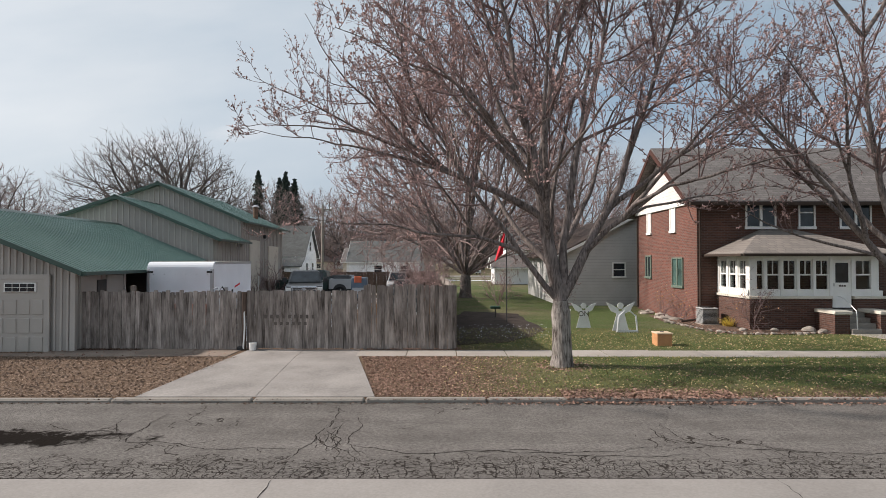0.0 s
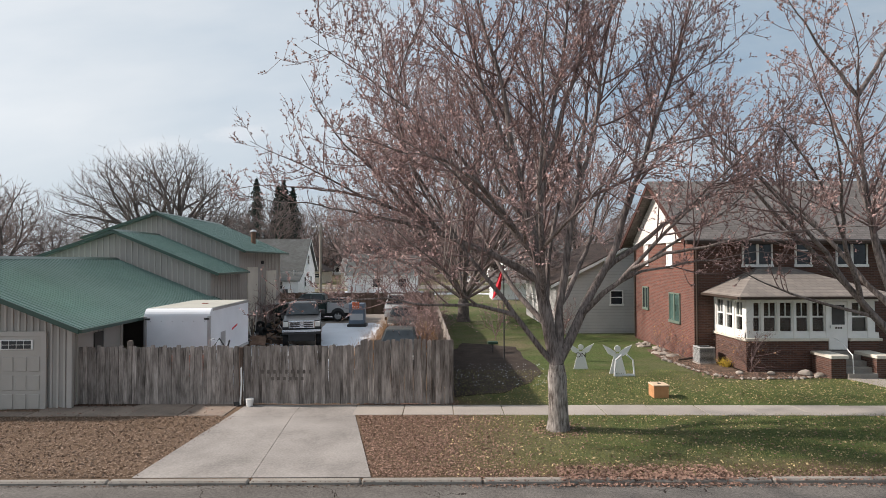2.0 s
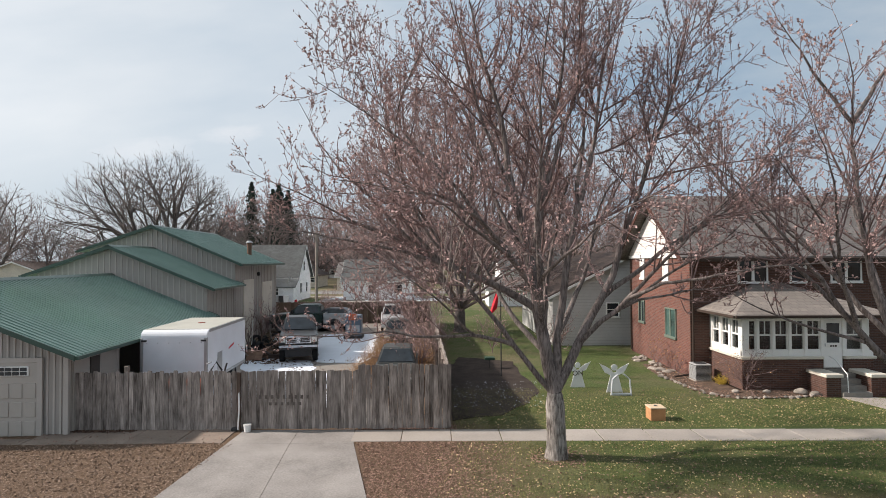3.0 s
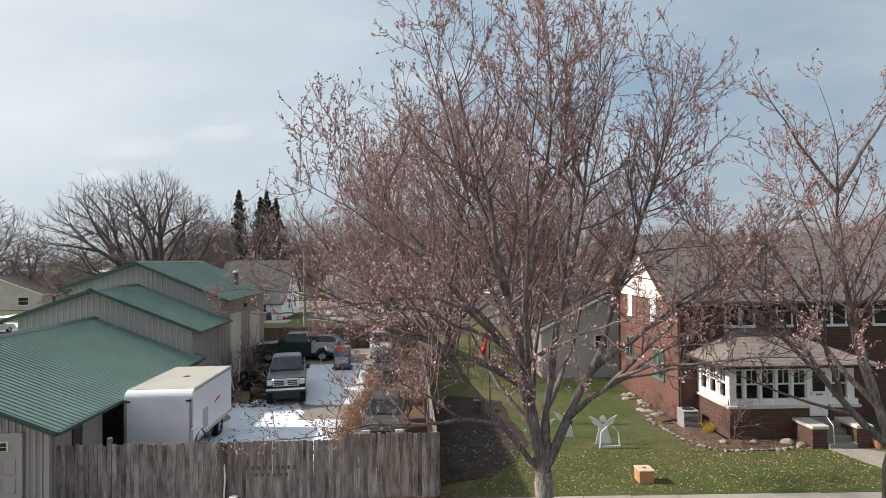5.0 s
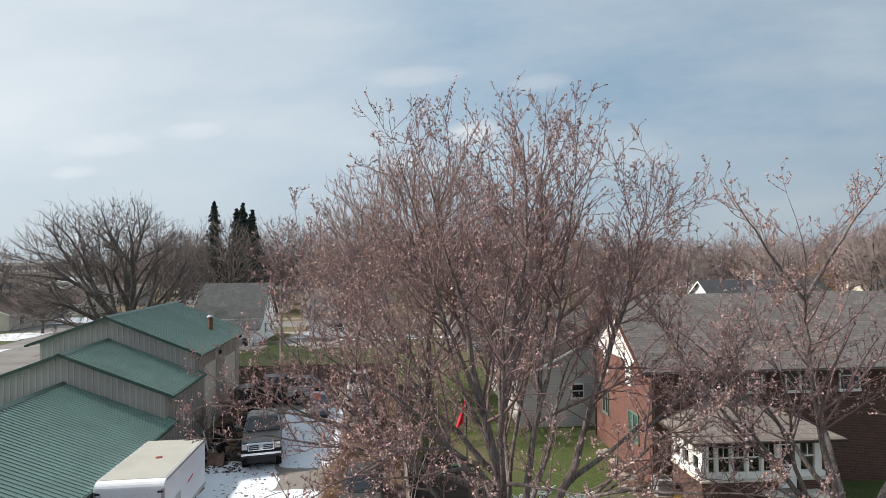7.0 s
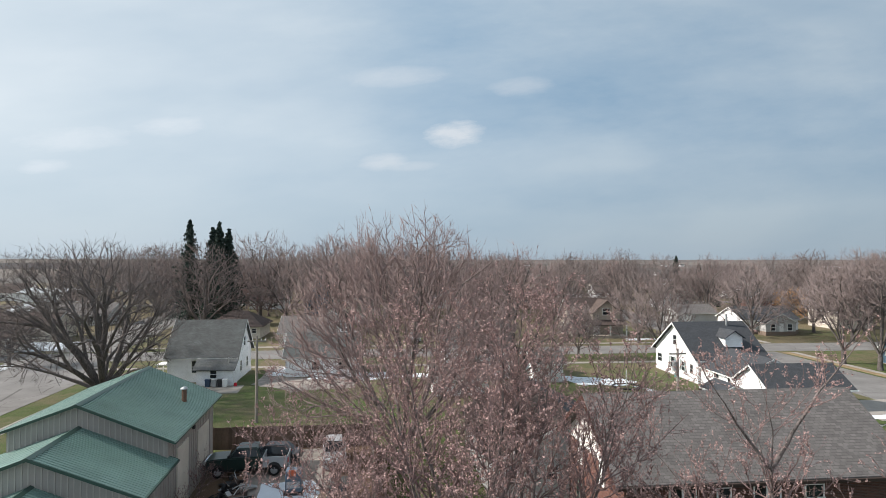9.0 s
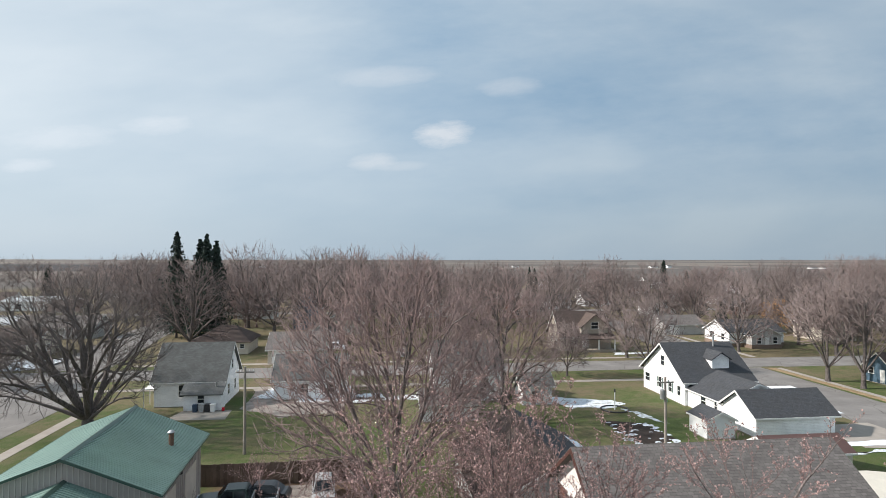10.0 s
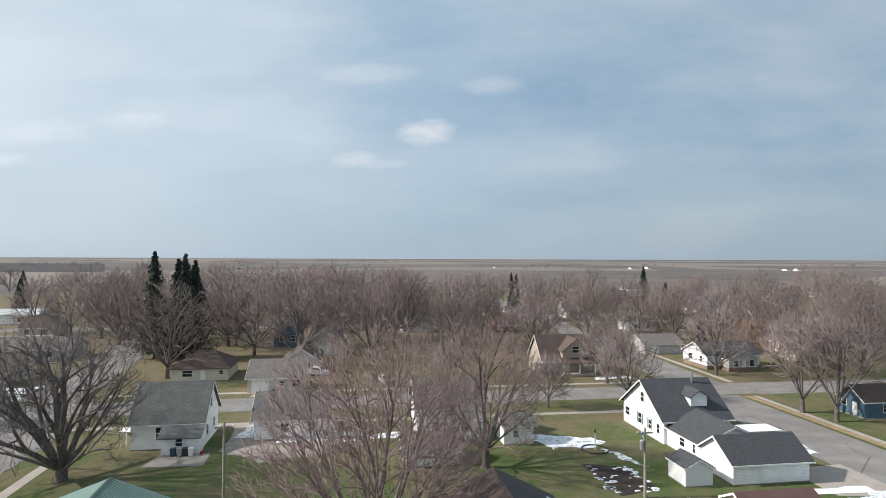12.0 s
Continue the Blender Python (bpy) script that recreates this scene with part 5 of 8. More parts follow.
# trees of the streets behind: four grown, the rest copies
KINDS = []
for n, (h, w, low, limbs) in enumerate([(16, 8.2, 2.4, 7), (15, 6.4, 2.4, 6), (18, 9.2, 2.6, 8), (11, 4.8, 2.0, 6), (14, 5.4, 5.2, 5)]):
    KINDS.append((dome(60 + n, h, w, low, 2.0, 0.36 * h / 16, 620, 2400, 0.028, 1.5, limbs=limbs + 2, stout=0.4), h))
TREE_LABELS = ["bare grey-brown deciduous tree in a front lawn", "slender bare deciduous tree by the street", "broad bare deciduous tree over the roofs", "small bare tree on a verge", "high-crowned bare tree on the street verge"]
FIRST = {}


def street_tree(kind, x, y, height, turn):
    chains, h = KINDS[kind]
    m = pose(x, y, 0.05, 0, 0, turn) @ Matrix.Scale(height / h, 4)
    if kind not in FIRST:
        t = plant("bare_tree", TREE_LABELS[kind], (0, 0, 0), chains, M_BARK, M_TWIG2, seed=kind, sides=(8, 4, 3, 3, 3), group="bare trees of the town")
        FIRST[kind] = t
        t.matrix_basis = m
        return t
    t = copy_thing(FIRST[kind], pose(x, y, 0.05, 0, 0, turn))
    t.matrix_basis = m
    return t


rng = random.Random(91)
SPOTS = [(2, -86, 112, 18), (0, -104, 130, 18), (1, -122, 152, 18), (1, -70, 104, 13), (3, -55.5, 92.0, 9), (3, 31.7, 90.5, 8.5), (1, 49.2, 106.3, 13.5), (1, 46.7, 92.6, 12.5), (0, 75.6, 110.7, 14.5), (4, 71.0, 81.9, 15), (4, 72.2, 76.6, 15.5), (0, -37.0, 122.5, 16.5), (0, -5, 158, 19), (1, 95, 118, 15), (2, 92, 104, 16),
         (0, 20, 116, 15), (2, 4, 140, 17), (1, 34, 150, 16), (0, 64, 150, 16), (1, 100, 146, 16), (2, 112, 140, 18), (1, -64, 170, 17), (2, 122, 122, 17), (0, 132, 132, 17), (2, 128, 104, 17), (1, 140, 112, 15), (2, 118, 88, 17), (0, 136, 90, 16), (0, -34, 164, 20), (1, 84, 160, 15), (1, 106, 176, 16), (2, 52, 160, 17), (0, 12, 172, 18), (2, -16, 178, 19), (0, 34, 176, 18), (1, -46, 178, 17), (2, 132, 164, 18), (0, 154, 158, 18), (1, 168, 140, 16), (2, 160, 118, 17),
         (2, -12, 134, 18), (0, 44, 138, 16), (2, 88, 148, 17), (1, 116, 152, 16), (0, 148, 134, 17), (1, 108, 108, 15), (0, 28, 160, 17), (2, 60, 172, 18), (0, 80, 178, 16)]
for kd, x, y, h in SPOTS:
    street_tree(kd, x, y, h * (1.22 if x < 20 and y > 110 else 1.06), rng.uniform(0, 360))
MORE = [(2, -41.6, 189.8, 12.8), (0, -24.3, 147.5, 20.3), (0, -5.2, 161.7, 22), (2, 15.8, 168.9, 21.4), (0, 27.1, 181.4, 19.3), (0, 44.1, 205.9, 19.2), (2, 66.3, 275.3, 18.6), 
         (0, 98.4, 256.7, 19.5), (2, 98.9, 230.5, 21.5), (1, 90.6, 160.9, 14.8), (1, 137.7, 226.2, 16.8), (2, 157.8, 219.3, 19.4), (1, 145.8, 177.3, 16.5), (0, 196.8, 219.6, 21.9), (2, 192.6, 198.2, 21.7),
         (0, 211.2, 206.5, 19.7), (0, -73.9, 183.6, 20.5), (2, -99.9, 199.6, 18.3), (0, -87.7, 195.4, 17.7), (0, -70.2, 196.0, 22), (0, -20.0, 243.8, 19.9), (0, -68.1, 249.1, 18.6),
         (2, 12.5, 240.1, 21.2), (0, 114.6, 228.8, 19.2), (1, 207.6, 319.9, 17.0), (2, 244.6, 316.4, 20.6), (0, 256.6, 273.0, 21.8)]
for kd, x, y, h in MORE:
    street_tree(kd, x, y, h, rng.uniform(0, 360))


def woods(name, label, seed, count, place, height, detail=(100, 300), twig=None):
    """Far woods: many sparse trees in one mesh."""
    r = np.random.RandomState(seed)
    bases = []
    for n in range(4):
        ch = dome(seed + 200 + n, height, height * (0.46 + 0.05 * n), height * 0.14, 1.8, height * 0.02, detail[0], detail[1], 0.06, 2.6, limbs=6)
        Vs, Fs, b = [], [], 0
        slim = [(p[::3], q[::3]) for p, q in ch[0] + ch[1] + ch[2]] + [(p[::2], q[::2]) for p, q in ch[3]] + ch[4]
        V, F = spikes(slim)
        Vs, Fs = [V], [F]
        bases.append((np.vstack(Vs), np.vstack(Fs)))
    AV, AF, b = [], [], 0
    for n in range(count):
        x, y, s = place(r)
        V, F = bases[n % 4]
        a = r.uniform(0, 6.28)
        c, q = math.cos(a), math.sin(a)
        W = V * s
        W = np.stack([W[:, 0] * c - W[:, 1] * q + x, W[:, 0] * q + W[:, 1] * c + y, W[:, 2] + 0.05 + 14.0 * min(max(math.hypot(x, y) - 1400, 0) / 3400, 1.3)], 1)
        AV.append(W), AF.append(F + b)
        b += len(V)
    return single(name, fast_mesh(name, np.vstack(AV), np.vstack(AF)), twig or M_TWIG2, label, "trees", kind="stuff")


def town_spot(r):
    y = 165 + 330 * r.uniform(0, 1) ** 1.3
    x = r.uniform(-0.62, 0.95) * y
    if x > 0.1 * y and r.random_sample() < 0.62 or x < -0.4 * y and y < 240:
        x = r.uniform(-0.42, 0.1) * y
    if -32 < x < 6 and y < 215:
        y += 60
    for street in (207, 95):
        if abs(y - street) < 6:
            y += 9
    return x, y, r.uniform(0.65, 1.12) if x > 0.1 * y else r.uniform(0.7, 1.3)


woods("far_trees", "bare grey-brown trees crowding the far town", 7, 95, town_spot, 18.5)
woods("far_trees", "bare reddish-brown trees in the far town", 8, 55, town_spot, 17.0, twig=M_TWIG)
woods("far_trees", "dark bare trees in the far town", 12, 60, town_spot, 19.0, twig=M_TWIG3)
woods("far_windbreaks", "thin dark tree belts along the horizon", 9, 90, lambda r: ((lambda k: (k[0] + r.uniform(-90, 90), k[1] + r.uniform(-12, 12), r.uniform(0.8, 1.3)))([(-700, 1500), (420, 1250), (800, 1500), (1300, 1400), (-300, 1900), (150, 2200)][r.randint(6)])), 14.0, (40, 110))


def spruce(label, at, height, seed):
    r = np.random.RandomState(seed)
    t = thing("spruce_tree", label, "tree", at, "spruces")
    m = pose(*at)
    part("trunk", chains_mesh("trunk", [(np.array([[0, 0, -0.2], [0, 0, height * 0.5], [0, 0, height]]), np.array([0.3, 0.18, 0.02]))], 8), M_BARK, t, m=m)
    P, C = [], []
    z = height * 0.1
    while z < height:
        reach = (height - z) * 0.25 * (0.75 + 0.25 * z / height) + 0.2
        for k in range(9):
            a = r.uniform(0, 6.28)
            l = reach * r.uniform(0.4, 1.4)
            d = np.array([math.cos(a), math.sin(a), -0.22])
            q = np.array([[0, 0, z], d * l * 0.5 + [0, 0, z], d * l + [0, 0, z + 0.14 * l]])
            P.append((q, np.array([0.04, 0.03, 0.01])))
            for s in np.linspace(0.2, 1.02, 11):
                C.append(d * l * s + [0, 0, z - 0.06 * l] + r.normal(0, 0.16 * reach ** 0.6, 3) * np.array([1, 1, 1.3]))
        z += height * 0.02 * r.uniform(0.7, 1.3)
    br = tagged(part("bough_work", chains_mesh("bough_work", P, 4), M_BARK, t, m=m), kind="stuff")
    tagged(part("needle_work", flecks("needle_work", C, 0.33, seed), M_SPRUCE, br, m=m), kind="stuff")


for k, (x, y, h) in enumerate([(-47.1, 146, 25.6), (-41.9, 146.5, 23.9), (-39.6, 144, 25.0), (-37.9, 146, 23.4), (134, 232, 14), (70, 250, 12), (73, 251, 11), (96, 148, 7), (-125.6, 240, 15.6), (150, 255, 10), (122, 438, 13), (127, 441, 12), (194, 364, 19), (-213, 410, 15), (113, 186, 8)]):
    spruce("dark green conifer standing among bare trees", (x, y, 0.05), h, 300 + k)

plant("rust_tree", "small tree still holding rust-orange leaves", (105.0, 138.0, 0.05), dome(77, 9.0, 4.6, 1.2, 1.2, 0.2, 300, 900, 0.018, 1.0), M_BARK, M_TWIG, M_ORANGELEAF, 9000, 0.14, 8)


# ---- the green-roofed workshop, three stepped halls ----
WS_AT, WS_TURN = (-11.1, 17.6, 0.1), 3.0
WS = pose(*WS_AT, 0, 0, WS_TURN)
workshop = thing("workshop", "stepped grey metal workshop with dark green ribbed roofs", "workshop", WS_AT, turn=WS_TURN)
HALLS = [(-9.2, -0.5, 0.55, 13.0, 2.62, 4.65), (-9.2, -0.5, 13.05, 18.0, 4.1, 6.15), (-9.2, -0.5, 18.05, 29.3, 5.38, 7.52)]
for n, (a0, a1, b0, b1, eave, ridge) in enumerate(HALLS):
    mid = -5.4
    k = (ridge - eave) / (a1 - mid)
    eave0 = ridge - 0.35 * (mid - a0)
    k0 = 0.35
    over = 0.5
    if n == 0:
        # the front hall has an open bay in its yard side, three metres deep
        zi, back = ridge - k * (-3.5 - mid), -3.5
        body = MB().prism([(a0, -0.2), (back, -0.2), (back, zi - 0.02), (mid, ridge - 0.02), (a0, eave0)], "y", b0, b1)
        for y0, y1 in ((b0, 3.55), (9.6, b1)):
            body.prism([(back + 0.002, -0.2), (a1, -0.2), (a1, eave), (back + 0.002, zi - 0.02)], "y", y0, y1)
    else:
        body = gable_walls("y", a0, a1, b0, b1, eave, ridge, -0.2, mid, eave0)
    hall = part("hall", body, M_METALWALL, workshop, m=WS)
    roof = part("roof", gable_roof("y", a0, a1, b0 + (0.1 if n else 0), b1 - 0.1, eave, ridge, over, 0.1, mid, eave0), M_GREENROOF, workshop, m=WS)
    # standing ribs down both slopes
    for side in (1, -1):
        ex = a1 + over if side > 0 else a0 - over
        ez = eave - k * over if side > 0 else eave0 - k0 * over
        rib = MB().prism([(ex, ez + 0.1), (mid + side * 0.05, ridge + 0.1), (mid + side * 0.05, ridge + (0.128 if side > 0 else 0.112)), (ex, ez + (0.128 if side > 0 else 0.112))], "y", -0.03, 0.03).mesh("rib")
        rib.materials.append(M_GREENROOF)
        y = b0 - over + 0.15
        while y < b1 + over - 0.15:
            part("rib", rib, None, roof, m=WS @ pose(0, y, 0))
            y += 0.24 if side > 0 else 0.7
    ridge_cap = MB().prism([(mid - 0.22, ridge + 0.06), (mid, ridge + 0.17), (mid + 0.22, ridge + 0.06), (mid, ridge + 0.12)], "y", b0 - over, b1 + over - 0.1)
    part("ridge_cap", ridge_cap, M_GREENTRIM, workshop, m=WS)
    tr = MB()
    for e in (b0 - over - 0.05 + (0.1 if n else 0), b1 + over - 0.1):
        for s in (a0 - over, a1 + over):
            zz = eave - k * over if s == a1 + over else eave0 - k0 * over
            tr.prism([(s, zz - 0.04), (mid, ridge - 0.04), (mid, ridge + 0.12), (s, zz + 0.12)], "y", e, e + 0.05)
    for s in (a0 - over - 0.1, a1 + over):
        zz = eave - k * over if s == a1 + over else eave0 - k0 * over
        tr.box(s, s + 0.1, b0 - over, b1 + over - 0.1, zz - 0.02, zz + 0.09)
    part("roof_trim", tr, M_GREENTRIM, workshop, "dark green fascia and gutter", m=WS)
    # upright ribs of the gable
    x = a0 + 0.1
    while x < a1:
        kk = k if x > mid else k0
        top = ridge - abs(x - mid) * kk - 0.06
        low = -0.1 if n == 0 else HALLS[n - 1][5] - abs(x - mid) * kk - 0.1
        part("siding_rib", MB().box(x - 0.035, x + 0.035, b0 - 0.035, b0 + 0.01, low, top, 0.008), M_METALRIB, hall, m=WS)
        x += 0.2 if n == 0 else 0.3
    y = b0 + 0.2
    while y < b1:
        if n or not 3.4 < y < 9.7:
            part("siding_rib", MB().box(a1 - 0.01, a1 + 0.03, y - 0.03, y + 0.03, -0.1, eave - 0.1, 0.008), M_METALWALL, hall, m=WS)
        y += 0.45
part("corner_trim", MB().box(-0.6, -0.44, 0.47, 0.62, -0.1, 2.6, 0.01), M_METALRIB, workshop, m=WS)

# overhead door of the front hall
gdoor = part("garage_door", MB().box(-4.6, -1.35, 0.44, 0.54, -0.1, 2.28, 0.01), M_GDOOR, workshop, "taupe panelled overhead door", m=WS)
for row in range(4):
    for colm in range(8):
        x0 = -4.55 + colm * 0.4
        z0 = -0.05 + row * 0.58
        if row == 3:
            continue
        part("panel", MB().box(x0 + 0.04, x0 + 0.36, 0.415, 0.45, z0 + 0.06, z0 + 0.52, 0.012), M_GDOOR, gdoor, m=WS)
for s in range(2):
    x0 = -2.92 + s * -1.6 + 0.35
    wf = MB().box(x0, x0 + 0.98, 0.40, 0.45, 1.86, 2.16, 0.01)
    wo = part("window_strip", wf, M_TRIM, gdoor, m=WS)
    for i in range(4):
        for j in range(2):
            part("pane", MB().box(x0 + 0.05 + i * 0.225, x0 + 0.25 + i * 0.225, 0.39, 0.42, 1.89 + j * 0.13, 2.0 + j * 0.13), M_GLASS, wo, m=WS)
dt = MB()
dt.box(-4.75, -4.6, 0.42, 0.5, -0.1, 2.42).box(-1.35, -1.2, 0.42, 0.5, -0.1, 2.42).box(-4.6, -1.35, 0.42, 0.5, 2.28, 2.42)
part("door_frame", dt, M_METALRIB, workshop, m=WS)
# side wall of the front hall: pale panels, window and the dark open bay
part("side_panel", MB().box(-0.57, -0.45, 0.8, 1.72, -0.1, 2.35, 0.01), M_GDOOR, workshop, "plain taupe side panel", m=WS)
part("side_panel", MB().box(-0.57, -0.45, 2.38, 3.5, -0.1, 2.35, 0.01), M_GDOOR, workshop, "plain taupe side panel", m=WS)
part("side_door", MB().box(-0.52, -0.44, 1.78, 2.33, -0.1, 2.2, 0.01), M_DKMETAL, workshop, "narrow dark brown door", m=WS)
part("bay_post", MB().box(-0.6, -0.44, 3.52, 3.68, -0.1, 2.4, 0.01), M_METALRIB, workshop, m=WS)
# doors in the tall rear hall
part("tall_door", MB().box(-0.52, -0.42, 19.8, 22.2, 0.0, 4.2, 0.02), M_CREAM, workshop, "tall pale sliding door", m=WS)
part("tall_door", MB().box(-0.52, -0.42, 24.6, 27.6, 1.3, 3.9, 0.02), M_CREAM, workshop, "tall pale sliding door", m=WS)
part("wall_lamp", MB().box(-0.52, -0.3, 23.2, 23.45, 4.4, 4.65, 0.03), M_BLACK, workshop, m=WS)
ventp = MB().tube([(-1.5, 25.0, 5.5), (-1.5, 25.0, 6.85)], [0.17, 0.17], 12)
M_RUSTPIPE = mat("rusted_pipe", (0.17, 0.105, 0.075), 0.3, 4, 0.8)
pipe = part("vent_pipe", ventp, M_RUSTPIPE, workshop, "rusty capped steel vent pipe", m=WS)
part("cap", MB().tube([(-1.5, 25.0, 6.78), (-1.5, 25.0, 6.82), (-1.5, 25.0, 6.95)], [0.27, 0.27, 0.1], 12), M_STEEL, pipe, m=WS)

# ---- board fence round the yard ----
fence = thing("fence", "tall weathered grey board fence round the yard", "fence", (-6, 18.45, 0.1))
rng = random.Random(8)


def picket_mesh(w, h):
    me = MB().add([(-w / 2, -0.011, 0), (w / 2, -0.011, 0), (w / 2, -0.011, h - 0.025), (w / 2 - 0.025, -0.011, h), (-w / 2 + 0.025, -0.011, h), (-w / 2, -0.011, h - 0.025),
                   (-w / 2, 0.011, 0), (w / 2, 0.011, 0), (w / 2, 0.011, h - 0.025), (w / 2 - 0.025, 0.011, h), (-w / 2 + 0.025, 0.011, h), (-w / 2, 0.011, h - 0.025)],
                  [(0, 1, 2, 3, 4, 5), (11, 10, 9, 8, 7, 6)] + [(i, 6 + i, 6 + (i + 1) % 6, (i + 1) % 6) for i in range(6)]).mesh("picket")
    me.materials.append(M_FENCE)
    return me


PICKETS = [picket_mesh(0.138, 1.84), picket_mesh(0.134, 1.87), picket_mesh(0.14, 1.82)]
PICKETS_TALL = [picket_mesh(0.138, 2.02), picket_mesh(0.134, 2.05)]
PICKETS_GATE = [picket_mesh(0.127, 1.86), picket_mesh(0.122, 1.84)]
x = -11.95
while x < -6.36:
    part("picket", rng.choice(PICKETS), None, fence, m=pose(x, 18.45 + rng.uniform(-0.006, 0.006), 0.12 + rng.uniform(-0.02, 0.02), rng.uniform(-0.5, 0.5), rng.uniform(-0.6, 0.6), rng.uniform(-2, 2)))
    x += 0.142
x = -2.5
while x < 0.36:
    part("picket", rng.choice(PICKETS_TALL), None, fence, m=pose(x, 18.4 + rng.uniform(-0.006, 0.006), 0.13 + rng.uniform(-0.025, 0.025), rng.uniform(-0.5, 0.5), rng.uniform(-0.8, 0.8), rng.uniform(-2, 2)))
    x += 0.143
SIDE_A, SIDE_B = Vector((0.36, 18.45)), Vector((-0.75, 49.5))
n = int((SIDE_B - SIDE_A).length / 0.145)
joined = MB()
for i in range(n):
    p = SIDE_A + (SIDE_B - SIDE_A) * (i + 0.5) / n
    if i < 95:
        part("picket", rng.choice(PICKETS_TALL), None, fence, m=pose(p.x, p.y, 0.1 + rng.uniform(-0.03, 0.05), 0, rng.uniform(-1, 1), 92 + rng.uniform(-2, 2)))
    else:
        joined.box(p.x - 0.011, p.x + 0.011, p.y - 0.068, p.y + 0.068, 0.1, 2.05 + rng.uniform(-0.05, 0.05))
tagged(part("far_pickets", joined, M_FENCE, fence), kind="stuff")
for z in (0.45, 1.1, 1.75):
    part("rail", MB().box(-12.0, -6.35, 18.47, 18.52, z, z + 0.09), M_FENCE2, fence)
    part("rail", MB().box(-2.55, 0.36, 18.42, 18.47, z, z + 0.09), M_FENCE2, fence)
    part("rail", MB().prism([(0.3, 18.5), (0.34, 18.5), (-0.77, 49.5), (-0.81, 49.5)], "z", z, z + 0.09), M_FENCE2, fence)
for px in (-11.9, -9.4, -6.42, -2.5, 0.3):
    part("post", MB().box(px - 0.05, px + 0.05, 18.48, 18.58, 0, 1.85, 0.008), M_FENCE2, fence)
part("post", MB().box(-10.08, -9.94, 18.51, 18.62, 0, 2.14, 0.01), M_FENCE2, fence)
for i in range(13):
    p = SIDE_A + (SIDE_B - SIDE_A) * i / 12
    part("post", MB().box(p.x - 0.14, p.x - 0.04, p.y - 0.05, p.y + 0.05, 0, 1.9, 0.008), M_FENCE2, fence)

gate = thing("gate", "weathered grey board drive gate with gaps and faded lettering", "gate", (-4.45, 18.4, 0.1))
x = -6.22
while x < -2.53:
    part("picket", rng.choice(PICKETS_GATE), None, gate, m=pose(x, 18.4 + rng.uniform(-0.005, 0.005), 0.14 + rng.uniform(-0.015, 0.015), 0, rng.uniform(-0.5, 0.5), rng.uniform(-2, 2)))
    x += 0.118
for z in (0.4, 1.55):
    part("rail", MB().box(-6.25, -2.6, 18.415, 18.46, z, z + 0.1), M_FENCE2, gate)
part("brace", MB().prism([(-6.2, 0.5), (-6.05, 0.5), (-2.65, 1.5), (-2.8, 1.5)], "y", 18.42, 18.45), M_FENCE2, gate)
M_FADED = mat("faded_black_paint", (0.13, 0.112, 0.1), 0.3, 8, 0.9, bump=0)
for i in range(9):
    x0 = -5.72 + i * 0.19
    part("letter_bar", MB().box(x0, x0 + 0.085, 18.378, 18.382, 1.1, 1.22), M_FADED, gate)
for i in range(6):
    x0 = -5.4 + i * 0.19
    part("letter_bar", MB().box(x0, x0 + 0.085, 18.378, 18.382, 0.89, 0.99), M_FADED, gate)
gp = thing("gate_post", "peeling white-streaked wooden gate post", "post", (-6.33, 18.35, 0.1))
part("post", MB().box(-6.39, -6.28, 18.27, 18.37, 0.0, 1.95, 0.01), M_FENCEDK, gp)
part("peeled_strip", MB().prism([(-6.37, 0.15), (-6.32, 0.15), (-6.28, 0.9), (-6.3, 1.35), (-6.34, 1.3), (-6.33, 0.8)], "y", 18.25, 18.267), M_TRIM, gp, "peeling white paint")
part("foot", MB().box(-6.55, -6.36, 18.23, 18.35, 0.1, 0.22, 0.02), M_BLACK, gp)
single("plastic_bucket", MB().tube([(-6.02, 18.2, 0.12), (-6.02, 18.2, 0.34), (-6.02, 18.2, 0.35)], [0.1, 0.125, 0.13], 12), M_TRIM, "small pale bucket standing by the gate", "bucket")

back = thing("back_fence", "dark brown board fence closing the yard", "fence", (-7.5, 50, 0.1))
x = -14.2
while x < -0.7:
    part("board", MB().box(x, x + 0.28, 49.98, 50.02, 0.1, 1.95 + rng.uniform(-0.03, 0.03)), M_FENCEDK, back)
    x += 0.29
for z in (0.5, 1.6):
    part("rail", MB().box(-14.2, -0.7, 50.02, 50.07, z, z + 0.09), M_FENCEDK, back)


# ---- the brick house ----
bh = thing("brick_house", "two-storey red brick house with pale gable and grey roof", "house", (17, 30, 0.1))
X0, X1, Y0, Y1, EAVE, RIDGE = 11.6, 26.0, 26.2, 34.2, 5.9, 8.7
part("wall", gable_walls("x", Y0, Y1, X0, X1, EAVE, RIDGE, 0.0), M_BRICK, bh)
# darker brick over the red front wall, its shade put into the colour
part("front_facing", MB().box(X0 + 0.003, X1, Y0 - 0.05, Y0 - 0.001, 0.0, EAVE - 0.35), M_BRICKDK, bh, "brick front with its shade put into a darker brown")
part("roof", gable_roof("x", Y0, Y1, X0, X1, EAVE, RIDGE, 0.62, 0.16), M_SHINGLE, bh)
part("gable", MB().prism([(Y0 + 0.05, 5.72), (Y1 - 0.05, 5.72), (Y1 - 0.05, EAVE - 0.02), ((Y0 + Y1) / 2, RIDGE - 0.12), (Y0 + 0.05, EAVE - 0.02)], "x", X0 - 0.06, X0), M_PINKSIDE, bh, "pale lapped gable siding")
part("gable_board", MB().box(X0 - 0.1, X0 - 0.003, Y0, Y1, 5.58, 5.74, 0.01), M_TRIM, bh)
k = (RIDGE - EAVE) / 4.0
